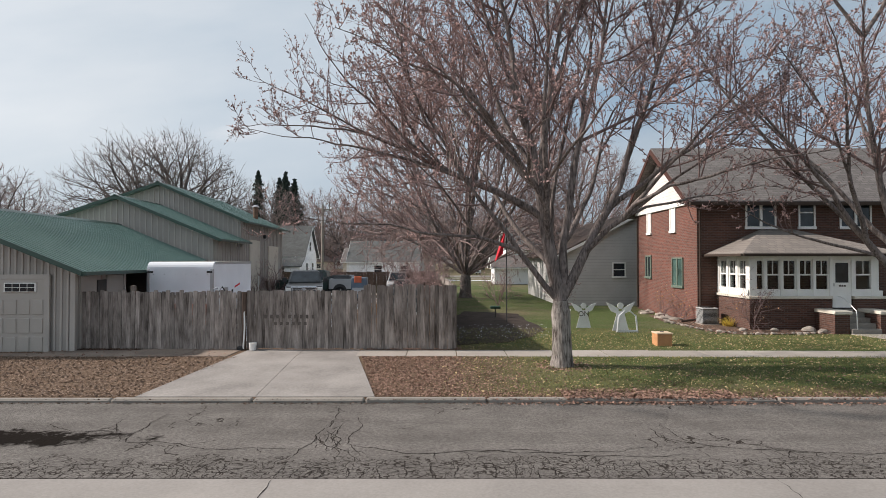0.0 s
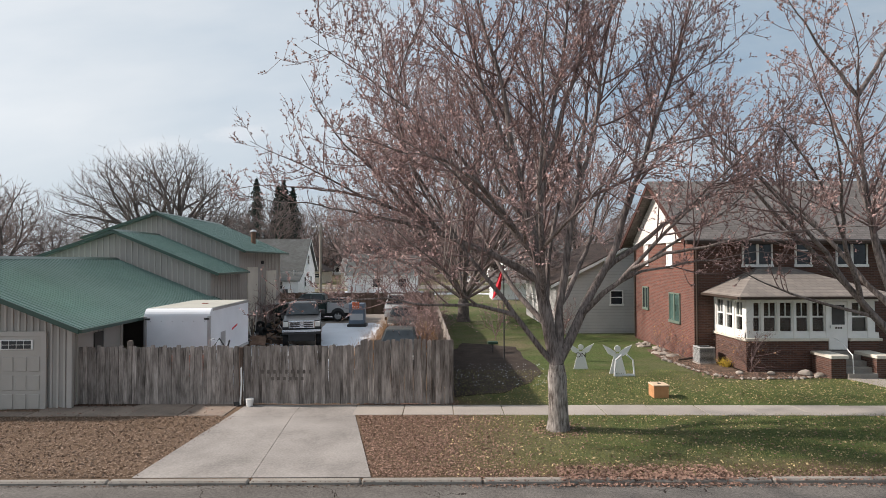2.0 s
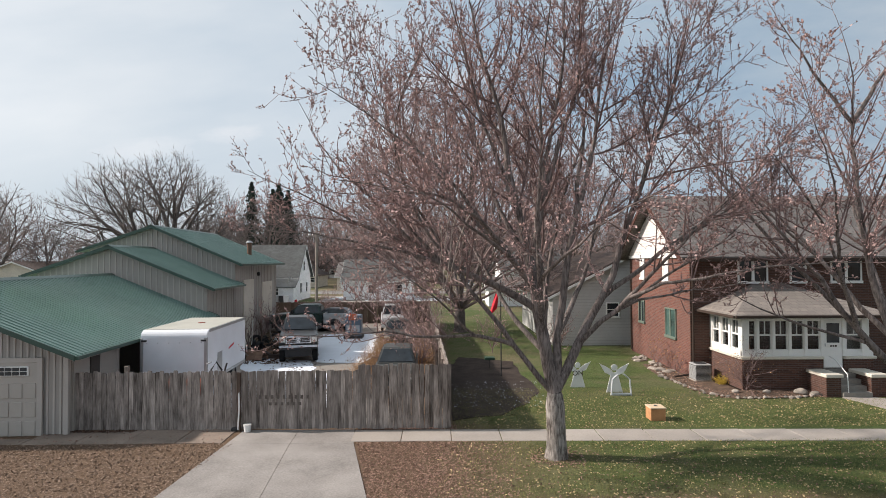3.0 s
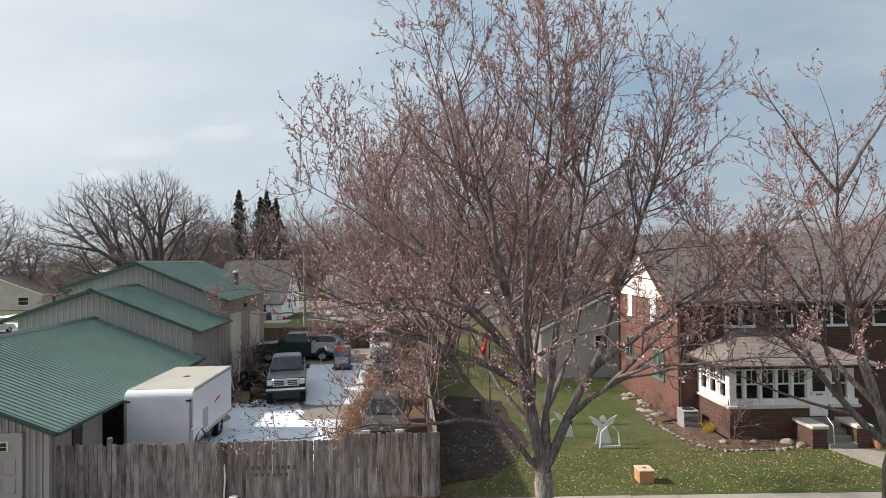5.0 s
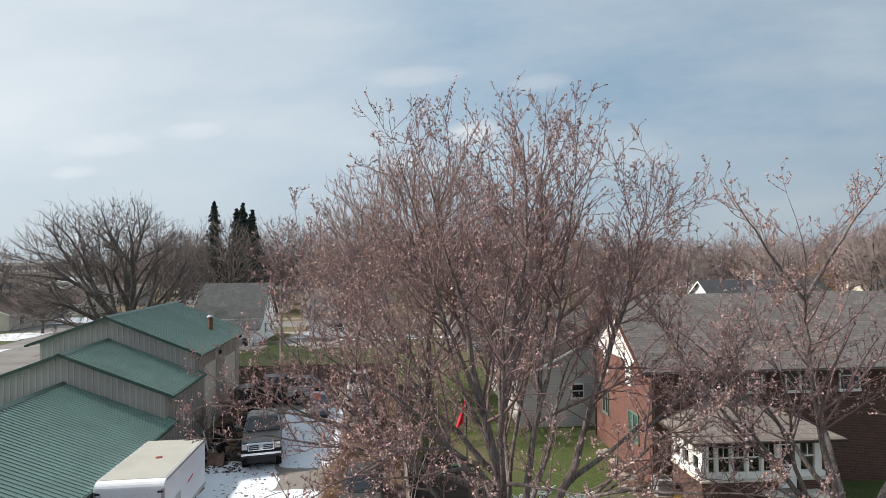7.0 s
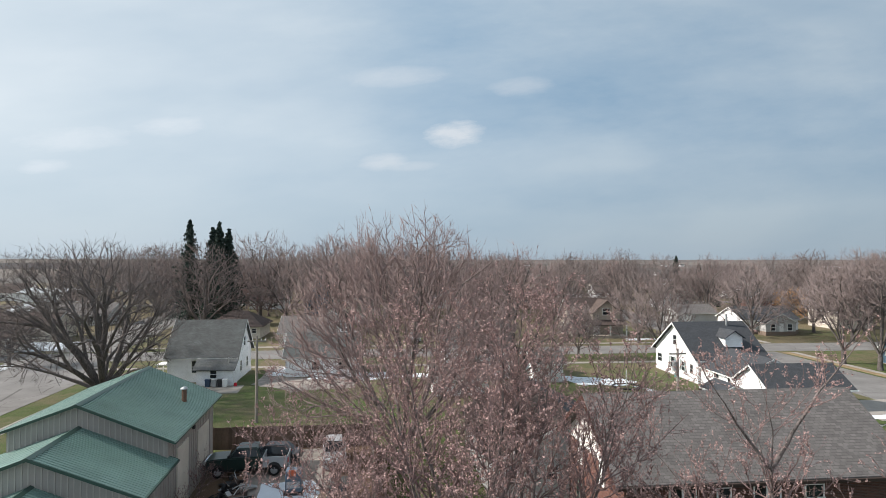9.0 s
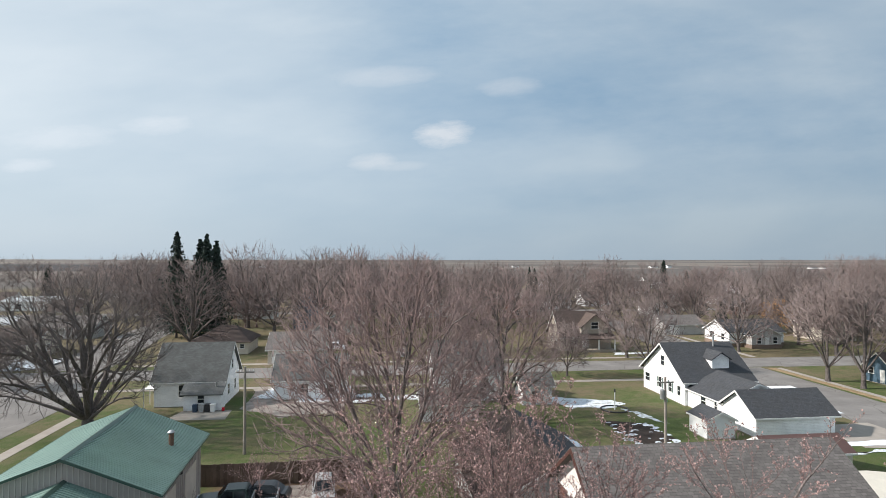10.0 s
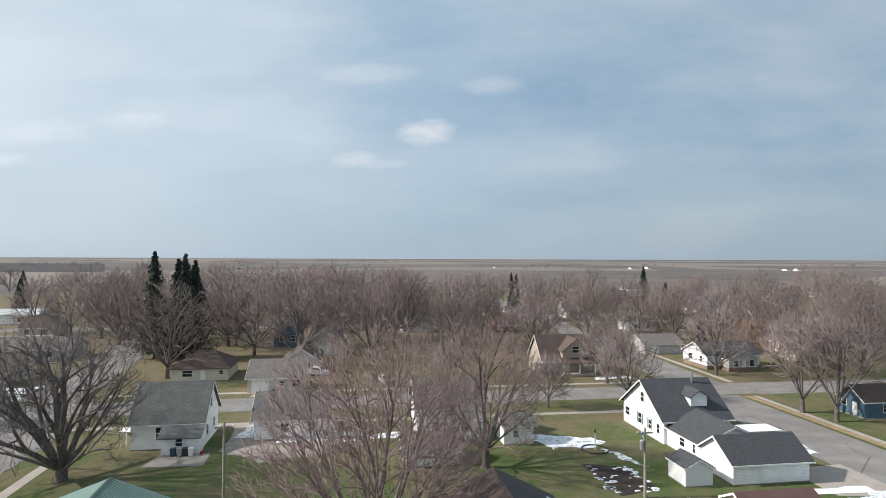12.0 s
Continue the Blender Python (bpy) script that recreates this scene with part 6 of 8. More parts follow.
bargb = MB()
for s in (Y0 - 0.62, Y1 + 0.62):
    bargb.prism([(s, EAVE - k * 0.62 - 0.16), (30.2, RIDGE - 0.16), (30.2, RIDGE + 0.1), (s, EAVE - k * 0.62 + 0.1)], "x", X0 - 0.67, X0 - 0.622)
M_RUST = mat("red_brown_trim", (0.075, 0.036, 0.03), 0.2, 2, 0.7)
part("bargeboard", bargb, M_RUST, bh, "red-brown bargeboard")
M_DKBROWN = mat("dark_brown_soffit", (0.055, 0.04, 0.033), 0.2, 2, 0.8)
part("gutter", MB().box(X0 - 0.6, X1 + 0.6, Y0 - 0.74, Y0 - 0.62, EAVE - k * 0.62 - 0.06, EAVE - k * 0.62 + 0.1, 0.02), M_DKBROWN, bh)
part("downpipe", MB().tube([(X0 + 0.12, Y0 - 0.06, 5.6), (X0 + 0.12, Y0 - 0.06, 0.5), (X0 - 0.1, Y0 - 0.3, 0.3), (X0 - 0.9, Y0 - 0.4, 0.22)], [0.045] * 4, 8), M_DKBROWN, bh)
part("downpipe", MB().tube([(X0 - 0.06, Y1 - 0.2, 5.6), (X0 - 0.06, Y1 - 0.2, 0.2)], [0.045] * 2, 8), M_DKBROWN, bh)
for cx, w, st in ((14.5, 1.25, "pair"), (16.6, 0.62, "sash"), (18.82, 1.3, "pair"), (21.3, 0.9, "sash")):
    window(bh, (cx, Y0 - 0.055, 4.5), w, 1.26, 0, style=st)
M_GREENFRAME = mat("green_window_frame", (0.12, 0.16, 0.13), 0.1, 3, 0.6)
window(bh, (X0 - 0.005, 28.3, 1.72), 1.15, 1.3, -90, M_GREENFRAME, glassy("green_tinted_glass", (0.05, 0.09, 0.08)), "pair")
window(bh, (X0 - 0.005, 32.3, 2.05), 0.75, 1.1, -90, M_GREENFRAME, style="pair")
window(bh, (X0 - 0.005, 32.15, 4.5), 0.5, 1.25, -90, glass=M_TRIM, style="plain")
window(bh, (X0 - 0.005, 28.85, 4.45), 0.55, 1.3, -90, glass=M_TRIM, style="plain")

# sun porch
PX0, PX1, PY0 = 12.5, 17.95, 23.4
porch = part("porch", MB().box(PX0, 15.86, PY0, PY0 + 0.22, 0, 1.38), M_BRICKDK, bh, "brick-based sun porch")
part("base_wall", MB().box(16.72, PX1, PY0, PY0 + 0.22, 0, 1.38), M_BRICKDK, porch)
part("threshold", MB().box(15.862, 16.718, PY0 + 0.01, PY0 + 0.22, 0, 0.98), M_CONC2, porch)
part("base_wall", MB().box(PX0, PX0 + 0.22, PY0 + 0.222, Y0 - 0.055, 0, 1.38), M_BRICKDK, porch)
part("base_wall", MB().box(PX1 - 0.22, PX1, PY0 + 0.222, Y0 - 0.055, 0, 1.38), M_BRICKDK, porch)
part("floor", MB().box(PX0 + 0.22, PX1 - 0.22, PY0 + 0.22, Y0 - 0.055, 0.9, 1.0), M_FENCEDK, porch)
sill = MB().box(PX0 - 0.08, 15.86, PY0 - 0.08, PY0 + 0.24, 1.385, 1.5, 0.015).box(16.72, PX1 + 0.08, PY0 - 0.08, PY0 + 0.24, 1.385, 1.5, 0.015).box(PX0 - 0.08, PX0 + 0.24, PY0 + 0.24, Y0 - 0.06, 1.385, 1.5, 0.015)
part("sill", sill, M_CREAM, porch)
fr = MB().box(PX0, 15.86, PY0 + 0.02, PY0 + 0.18, 1.5, 1.72).box(16.72, PX1, PY0 + 0.02, PY0 + 0.18, 1.5, 1.72).box(PX0, PX1, PY0 + 0.02, PY0 + 0.18, 3.0, 3.3).box(PX0 + 0.02, PX0 + 0.18, PY0 + 0.2, Y0 - 0.06, 1.5, 1.72).box(PX0 + 0.02, PX0 + 0.18, PY0 + 0.2, Y0 - 0.06, 3.0, 3.3).box(PX1 - 0.18, PX1 - 0.02, PY0 + 0.2, Y0 - 0.06, 1.5, 3.3)
part("frame", fr, M_TRIM, porch)
wx = [12.84, 13.5, 14.16, 14.83, 15.5]
edges = [12.5, 13.17, 13.83, 14.5, 15.16, 15.83]
for e in edges + [16.72, 17.62]:
    w = 0.13 if e not in (12.5, 17.62) else 0.3
    x0 = e - (0 if e == 12.5 else w / 2)
    part("post", MB().box(x0, x0 + w, PY0 - 0.01, PY0 + 0.19, 1.5, 3.02, 0.012), M_TRIM, porch)
for e in (23.6, 24.42, 25.24, 26.06):
    part("post", MB().box(PX0 - 0.01, PX0 + 0.17, e - 0.09, e + 0.09, 1.5, 3.02, 0.012), M_TRIM, porch)
for cx in wx:
    window(porch, (cx, PY0 + 0.12, 1.78), 0.47, 1.16, 0, glass=M_CLEAR, style="grid")
window(porch, (17.2, PY0 + 0.12, 1.78), 0.62, 1.16, 0, glass=M_CLEAR, style="grid")
for cy in (24.0, 24.83, 25.65):
    window(porch, (PX0 + 0.1, cy, 1.78), 0.52, 1.16, -90, glass=M_CLEAR, style="grid")
dr = part("door", MB().box(15.9, 16.68, PY0 + 0.03, PY0 + 0.09, 1.02, 3.0, 0.015), M_TRIM, porch, "white storm door")
part("pane", MB().box(16.03, 16.55, PY0 + 0.015, PY0 + 0.03, 2.05, 2.85), M_GLASS, dr)
part("number_plate", MB().box(16.17, 16.24, PY0 + 0.02, PY0 + 0.03, 1.88, 1.95).box(16.27, 16.34, PY0 + 0.02, PY0 + 0.03, 1.88, 1.95).box(16.37, 16.44, PY0 + 0.02, PY0 + 0.03, 1.88, 1.95), M_LETTER, dr)
part("door_handle", MB().box(15.94, 15.97, PY0 - 0.01, PY0 + 0.04, 1.9, 2.02, 0.005), M_STEEL, dr)
ex0, ex1, ey0, ez, tz = PX0 - 0.55, PX1 + 0.55, PY0 - 0.55, 3.24, 4.4
hip = MB().add([(ex0, ey0, ez), (ex1, ey0, ez), (ex1, Y0, ez), (ex0, Y0, ez), (ex0 + 2.6, Y0, tz), (ex1 - 2.6, Y0, tz), (ex0, ey0, ez - 0.1), (ex1, ey0, ez - 0.1), (ex1, Y0, ez - 0.1), (ex0, Y0, ez - 0.1)],
               [(0, 1, 5, 4), (0, 4, 3), (1, 2, 5), (3, 4, 5, 2), (6, 7, 1, 0), (7, 8, 2, 1), (9, 6, 0, 3), (9, 8, 7, 6), (8, 9, 3, 2)])
part("porch_roof", hip, M_PORCHROOF, porch, "low tan shingled hip roof")
part("gutter", MB().box(ex0, ex1, ey0 - 0.08, ey0 - 0.002, ez - 0.12, ez - 0.01, 0.015).box(ex0 - 0.08, ex0 - 0.002, ey0, Y0, ez - 0.12, ez - 0.01, 0.015), M_DKBROWN, porch)

steps = thing("porch_steps", "worn concrete steps between capped brick piers", "steps", (16.3, 22.6, 0.1), group="")
for i in range(4):
    part("step", MB().box(15.75, 16.9, 22.1 + i * 0.3, 23.38, 0.0, 0.3 + i * 0.19, 0.015), M_CONC2, steps)
for px in (15.15, 16.92):
    pier = part("pier", MB().box(px, px + 0.58, 22.2, 23.37, 0, 0.86), M_BRICKDK, steps)
    part("cap", MB().box(px - 0.06, px + 0.64, 22.12, 23.38, 0.865, 1.0, 0.02), M_CREAM, pier)
part("handrail", MB().tube([(16.05, 23.3, 1.5), (16.0, 22.9, 1.45), (15.95, 22.15, 1.0), (15.95, 22.1, 0.3)], [0.02] * 4, 6), M_TRIM, steps)
quad_sheet("path", [(16.6, 18.3), (18.0, 18.3), (17.6, 21.6), (16.95, 22.1), (15.7, 22.1)], 0.125, 0.15, M_CONC, "pale concrete path to the porch steps", "path")

# grey-sided building behind
gw = thing("rear_house", "grey lap-sided gabled building with brown shingle roof", "house", (12.4, 42, 0.1))
part("wall", gable_walls("y", 7.3, 17.5, 36.2, 49.2, 3.3, 5.9, 0.0), M_GREYSIDE, gw)
# two roof colours: brown on the west slope, darker charcoal on the east
part("roof", MB().prism([(6.9, 3.1), (12.4, 5.9), (12.4, 6.05), (6.9, 3.25)], "y", 35.8, 49.6), M_BROWNROOFY, gw, "brown west slope of the roof")
part("roof", MB().prism([(17.9, 3.1), (12.405, 5.9), (12.405, 6.05), (17.9, 3.25)], "y", 35.8, 49.6), M_DARKROOFY, gw, "darker charcoal east slope edged with snow")
part("snow_edge", MB().prism([(17.92, 3.255), (16.7, 3.88), (16.7, 3.9), (17.92, 3.28)], "y", 37, 48), M_SNOW, gw, "snow along the eave")
window(gw, (11.1, 36.19, 1.95), 0.7, 0.8, 0)
part("fascia", MB().prism([(6.9, 2.98), (12.4, 5.78), (12.4, 5.95), (6.9, 3.15)], "y", 35.76, 35.8).prism([(17.9, 2.98), (12.4, 5.78), (12.4, 5.95), (17.9, 3.15)], "y", 35.76, 35.8), M_TRIM, gw)

# ---- houses of the town ----
w1 = house("white one-and-a-half-storey house with mossy grey roof", "house", -27.6, -18.9, 77.4, 85.6, 3.6, 7.7, "x", M_WHITESIDE, M_GREYROOFX,
           [("s", -24.2, 1.4, 0.7, 1.5), ("e", 79.5, 1.2, 0.8, 1.3), ("e", 83.0, 1.2, 0.8, 1.3), ("e", 81.5, 4.3, 0.8, 1.2), ("w", 81, 1.3, 0.8, 1.3)])
part("addition", MB().prism([(75.2, 0.0), (77.4, 0.0), (77.4, 3.3), (75.2, 2.15)], "x", -23.3, -18.8), M_WHITESIDE, w1)
part("addition_roof", MB().prism([(74.85, 2.05), (77.5, 3.42), (77.5, 3.55), (74.85, 2.18)], "x", -23.7, -18.5), M_GREYROOFX, w1)
window(w1, (-21.2, 75.19, 1.1), 0.75, 0.9, 0)
part("vent_pipe", MB().tube([(-19.6, 76.2, 2.7), (-19.6, 76.2, 3.5)], [0.09, 0.09], 8), M_STEEL, w1)
part("porch_post", MB().box(-28.9, -28.8, 77.4, 77.5, 0.1, 2.4).box(-28.9, -28.8, 79.4, 79.5, 0.1, 2.4).box(-29.0, -27.6, 77.3, 79.6, 2.4, 2.52), M_TRIM, w1)
quad_sheet("patio", [(-24.2, 71.0), (-17.2, 70.8), (-17.4, 75.1), (-23.4, 75.1)], 0.125, 0.1, M_CONC2, "grey concrete patio slab behind the house", "patio")

w2 = house("white clapboard house with charcoal roof and shutters", "house", 40.5, 50.0, 70.2, 81.6, 3.4, 7.4, "x", M_WHITESIDE, M_DARKROOFX,
           [("w", 80.3, 1.4, 1.3, 1.1), ("w", 76.6, 1.2, 0.9, 1.4), ("w", 73.8, 1.2, 0.7, 1.2), ("w", 71.6, 1.2, 0.7, 1.2), ("w", 75.9, 4.4, 0.9, 1.3), ("s", 43, 1.2, 0.8, 1.2)], over=0.5)
for cy in (77.3, 75.9, 74.3, 73.3):
    part("shutter", MB().box(40.44, 40.49, cy - 0.14, cy + 0.14, 1.15, 2.6), mat("grey_green_shutter", (0.12, 0.17, 0.16), 0.1, 3, 0.6), w2)
dm = part("dormer", MB().prism([(45.2, 4.6), (47.6, 4.6), (47.6, 5.9), (46.4, 6.7), (45.2, 5.9)], "y", 71.6, 75.5), M_WHITESIDE, w2)
part("dormer_roof", gable_roof("y", 45.2, 47.6, 71.5, 75.4, 5.9, 6.7, 0.25, 0.1), M_DARKROOFY, dm)
part("vent_pipe", MB().tube([(47.6, 75.2, 7), (47.6, 75.2, 8.6)], [0.13, 0.13], 8), M_STEEL, w2)
w3 = house("low white linking wing with charcoal roof", "house", 40.9, 49.6, 62.6, 70.1, 2.5, 4.5, "y", M_WHITESIDE, M_DARKROOFY, [("w", 66.6, 1.1, 1.0, 1.1), ("w", 64, 1.1, 0.5, 1.1)], over=0.35)
part("rear_wall", MB().box(49.7, 54.6, 68.9, 69.1, 0.1, 2.5), M_WHITESIDE, w3)
part("flat_roof", MB().box(49.7, 54.6, 66.2, 69.2, 2.5, 2.62, 0.03), M_WHITE, w3, "flat white porch roof")
for px_ in (49.9, 52.2, 54.4):
    part("porch_post", MB().box(px_ - 0.06, px_ + 0.06, 66.3, 66.42, 0.1, 2.5), M_TRIM, w3)
house("white double garage with charcoal shingle roof", "garage", 40.7, 49.9, 56.5, 62.5, 2.5, 4.5, "x", M_WHITESIDE, M_DARKROOFX, (), [], over=0.4, name="garage")
house("small white garden shed with dark roof", "shed", 35.3, 38.5, 56.8, 60.2, 2.1, 2.9, "y", M_WHITE, M_DARKROOFY, (), [], over=0.2, name="garden_shed")
house("small cream shed with rusty red roof", "shed", 34.6, 42.2, 45.8, 49.5, 2.2, 3.2, "x", M_CREAM, M_REDROOF, (), [("s", 38.3, 0.1, 1.2, 1.9)], over=0.25, name="shed")
house("cream outbuilding with a pale low roof", "outbuilding", 31.0, 38.5, 35.0, 40.5, 2.5, 3.3, "x", M_CREAMSIDE, M_CREAM, [("s", 33, 1.0, 0.9, 0.9)], [("s", 36, 0.1, 0.9, 2.0)], over=0.25, name="outbuilding")
deck = thing("deck", "brown weathered plank deck beside the white wing", "deck", (39.6, 65, 0.1))
for i in range(14):
    part("plank", MB().box(38.5, 40.8, 62.6 + i * 0.3, 62.88 + i * 0.3, 0.38, 0.44), M_FENCEDK, deck)
part("frame", MB().box(38.6, 40.75, 62.65, 66.75, 0.1, 0.375), M_FENCEDK, deck)
house("dark blue lap-sided cottage with white trim", "house", 77.6, 84.2, 77.2, 82.2, 2.75, 4.75, "x", M_BLUESIDE, M_BROWNROOFX, [("w", 80.9, 1.5, 0.9, 0.9), ("s", 81.6, 1.0, 1.3, 1.1)], [("w", 78.9, 0.3, 0.85, 2.0)], over=0.3)
house("dark blue side wing with brown roof", "house", 84.3, 90.8, 77.8, 82.6, 2.5, 4.5, "x", M_BLUESIDE, M_BROWNROOFX, [("s", 86.2, 1.0, 1.2, 1.2), ("s", 88.8, 1.0, 0.8, 1.2)])
w8 = house("cream bungalow with brick base and dark roof", "house", 77.2, 90.0, 116.3, 125.6, 3.3, 5.6, "x", M_WHITESIDE, M_DARKROOFX, [("w", 118.6, 1.5, 1.0, 1.3), ("w", 122.6, 1.5, 1.4, 1.3)], base=0.1)
part("brick_base", MB().box(77.13, 90.0, 116.22, 125.6, 0.05, 0.95), M_TANBRICK, w8, "tan brick base course")
w8b = house("gabled front porch of the bungalow", "house", 80.6, 87.4, 113.6, 116.2, 2.9, 4.7, "y", M_GREYSIDE, M_DARKROOFY, [("s", 82.2, 1.2, 1.0, 1.3), ("s", 86.0, 1.2, 1.0, 1.3)], [("s", 84.1, 0.5, 0.9, 2.0)])
part("brick_base", MB().box(80.53, 87.47, 113.53, 116.2, 0.05, 0.95), M_TANBRICK, w8b, "tan brick base course")
w9 = house("tan gabled house with steep brown roof", "house", 39.2, 50.0, 115.5, 125, 3.2, 7.8, "x", M_TANSIDE, M_BROWNROOFX, [("w", 119, 1.2, 0.9, 1.3), ("w", 122, 1.2, 0.9, 1.3), ("s", 42, 1.2, 1.0, 1.2)], [("s", 44.6, 0.4, 0.9, 2.0)])
dm = part("dormer", MB().prism([(43.4, 3.6), (49.2, 3.6), (49.2, 5.2), (46.3, 7.6), (43.4, 5.2)], "y", 115.2, 120), M_TANSIDE, w9)
part("dormer_roof", gable_roof("y", 43.4, 49.2, 115.0, 120, 5.2, 7.6, 0.4, 0.12), M_BROWNROOFY, dm)
window(w9, (46.3, 115.19, 4.7), 1.5, 1.3, 0)
part("porch_roof", MB().prism([(112.9, 2.7), (115.4, 3.6), (115.4, 3.75), (112.9, 2.85)], "x", 42.5, 50.2), M_BROWNROOFX, w9)
for px in (43, 46.4, 49.8):
    part("porch_post", MB().box(px - 0.12, px + 0.12, 113.1, 113.35, 0.1, 2.8), M_TRIM, w9)
part("porch_base", MB().box(42.8, 50, 113, 115.4, 0, 0.6), M_TANSIDE, w9)
w10 = house("low tan ranch house with dark brown roof", "house", -35.2, -24.6, 119, 129, 2.6, 2.72, "x", M_CREAMSIDE, M_BROWNROOFX, [("s", -32.2, 1.0, 1.8, 1.2), ("s", -25.8, 1.3, 0.8, 0.8)], [("s", -29.3, 0.3, 0.9, 2.0)], fascia=False)
part("hip_roof", MB().add([(-35.8, 118.4, 2.62), (-24.0, 118.4, 2.62), (-24.0, 129.6, 2.62), (-35.8, 129.6, 2.62), (-31.4, 124.0, 5.4), (-28.2, 124.0, 5.4), (-35.8, 118.4, 2.5), (-24.0, 118.4, 2.5), (-24.0, 129.6, 2.5), (-35.8, 129.6, 2.5)],
     [(0, 1, 5, 4), (1, 2, 5), (2, 3, 4, 5), (3, 0, 4), (6, 7, 1, 0), (7, 8, 2, 1), (8, 9, 3, 2), (9, 6, 0, 3), (9, 8, 7, 6)]), M_BROWNROOFX, w10, "brown hip roof")
house("pale ranch house with attached garage and grey roof", "house", -18.8, -8.8, 107.6, 117, 2.7, 5.2, "x", M_CREAMSIDE, M_SHINGLE, [("s", -12.8, 1.2, 0.8, 0.8), ("s", -10.2, 1.0, 1.4, 1.2)], [("s", -16.6, 0.15, 3.0, 2.2)])
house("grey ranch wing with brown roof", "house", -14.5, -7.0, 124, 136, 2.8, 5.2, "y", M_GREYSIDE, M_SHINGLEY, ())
house("pale gabled garage with grey roof", "garage", -12.0, -2.0, 146, 154, 3.2, 6.4, "y", M_CREAMSIDE, M_GREYROOFX, (), [("s", -7.2, 0.2, 4.6, 2.3)], name="garage")
house("dark blue two-storey house with steep gable", "house", -21.0, -14.0, 158, 168, 6.2, 11.2, "y", M_BLUESIDE, M_DARKROOFY, [("s", -17.5, 6.6, 1.0, 1.6), ("s", -19, 2, 1.0, 1.6), ("s", -16, 2, 1.0, 1.6)])
house("white two-storey house among bare trees", "house", 8.5, 17.5, 76, 84, 4.6, 7.6, "x", M_WHITESIDE, M_GREYROOFX, [("s", 11, 1.2, 0.9, 1.4), ("s", 15, 1.2, 0.9, 1.4), ("s", 13, 3.4, 0.8, 1.1)])
house("white lap-sided shed on the lawn", "shed", 19.6, 23.6, 73.0, 77.0, 2.7, 3.9, "x", M_WHITESIDE, M_GREYROOFX, [("s", 21.2, 1.1, 0.6, 0.8)], name="shed")
house("long white outbuilding with low roof", "outbuilding", 6.0, 12.6, 66.8, 71.5, 2.2, 3.4, "x", M_WHITE, M_SHINGLE, (), [], name="outbuilding")
house("pale house half hidden by the big maple", "house", -13.0, -3.5, 79.5, 87, 2.9, 5.6, "x", M_WHITESIDE, M_GREYROOFX, [("s", -9, 1.1, 1.0, 1.1), ("s", -5.4, 1.1, 1.0, 1.1)])
house("low pale garage with shallow roof", "garage", 73.5, 84, 137, 146, 2.7, 4.6, "x", M_GREYSIDE, M_SHINGLE, (), [("s", 76, 0.2, 2.6, 2.1)], name="garage")
house("cream two-car house across the side street", "house", -78, -63, 96, 108, 2.8, 5.6, "y", M_CREAMSIDE, M_BROWNROOFY, [("s", -66, 1.0, 1.6, 1.2), ("e", 99, 1.0, 1.2, 1.2), ("e", 104, 1.0, 1.2, 1.2)], [("s", -72.5, 0.2, 4.6, 2.2)])
house("low white ranch house beside the street", "house", -104, -88, 130, 140, 2.7, 5.0, "x", M_WHITESIDE, M_SHINGLE, [("s", -74, 1.0, 1.6, 1.2), ("s", -67, 1.0, 1.2, 1.2)])
house("pale grey house beyond the side street", "house", -84, -66, 146, 156, 2.8, 5.2, "x", M_GREYSIDE, M_SHINGLE, [("s", -78, 1.0, 1.6, 1.2), ("s", -70, 1.0, 1.2, 1.2)])
house("long pale building with a low snow-dusted roof", "building", -92, -75, 151, 163, 3.2, 4.6, "x", M_CREAMSIDE, M_SNOWROOF, [("s", -88, 1.0, 1.6, 1.4), ("s", -80, 1.0, 1.6, 1.4)], [("s", -84, 0.2, 3.0, 2.4)])
house("low green-roofed shop with pale front", "building", -134, -112, 226, 240, 3.6, 5.0, "x", M_WHITESIDE, M_SNOWROOF, [("s", -128, 1.0, 2.0, 1.6), ("s", -118, 1.0, 2.0, 1.6)])
house("dark-roofed house by the west street", "house", -76, -64, 118, 128, 2.9, 5.4, "x", M_CREAMSIDE, M_BROWNROOFX, [("s", -73, 1.0, 1.6, 1.2), ("s", -67, 1.0, 1.2, 1.2), ("e", 123, 1.0, 1.2, 1.2)])
house("cream house with bright walls among trees", "house", 104, 113, 122, 131, 4.4, 8.0, "y", M_CREAMSIDE, M_BROWNROOFY, [("w", 126, 1.2, 1.0, 1.3), ("s", 107, 1.2, 1.0, 1.3), ("s", 110, 4.2, 1.0, 1.3)])
house("small white house far down the street", "house", 58, 76, 213, 221, 3.2, 5.6, "x", M_WHITESIDE, M_DARKROOFX, [("s", 64, 1.2, 1.4, 1.4), ("s", 70, 1.2, 1.4, 1.4), ("w", 217, 1.2, 1, 1.4)])
rng = random.Random(77)
WALLS = [(M_WHITESIDE, "white"), (M_WHITESIDE, "white"), (M_CREAMSIDE, "cream"), (M_GREYSIDE, "grey"), (M_TANSIDE, "tan"), (M_BRICK, "red brick")]
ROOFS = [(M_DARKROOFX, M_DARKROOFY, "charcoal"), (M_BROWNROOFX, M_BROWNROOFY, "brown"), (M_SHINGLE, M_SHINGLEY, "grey")]
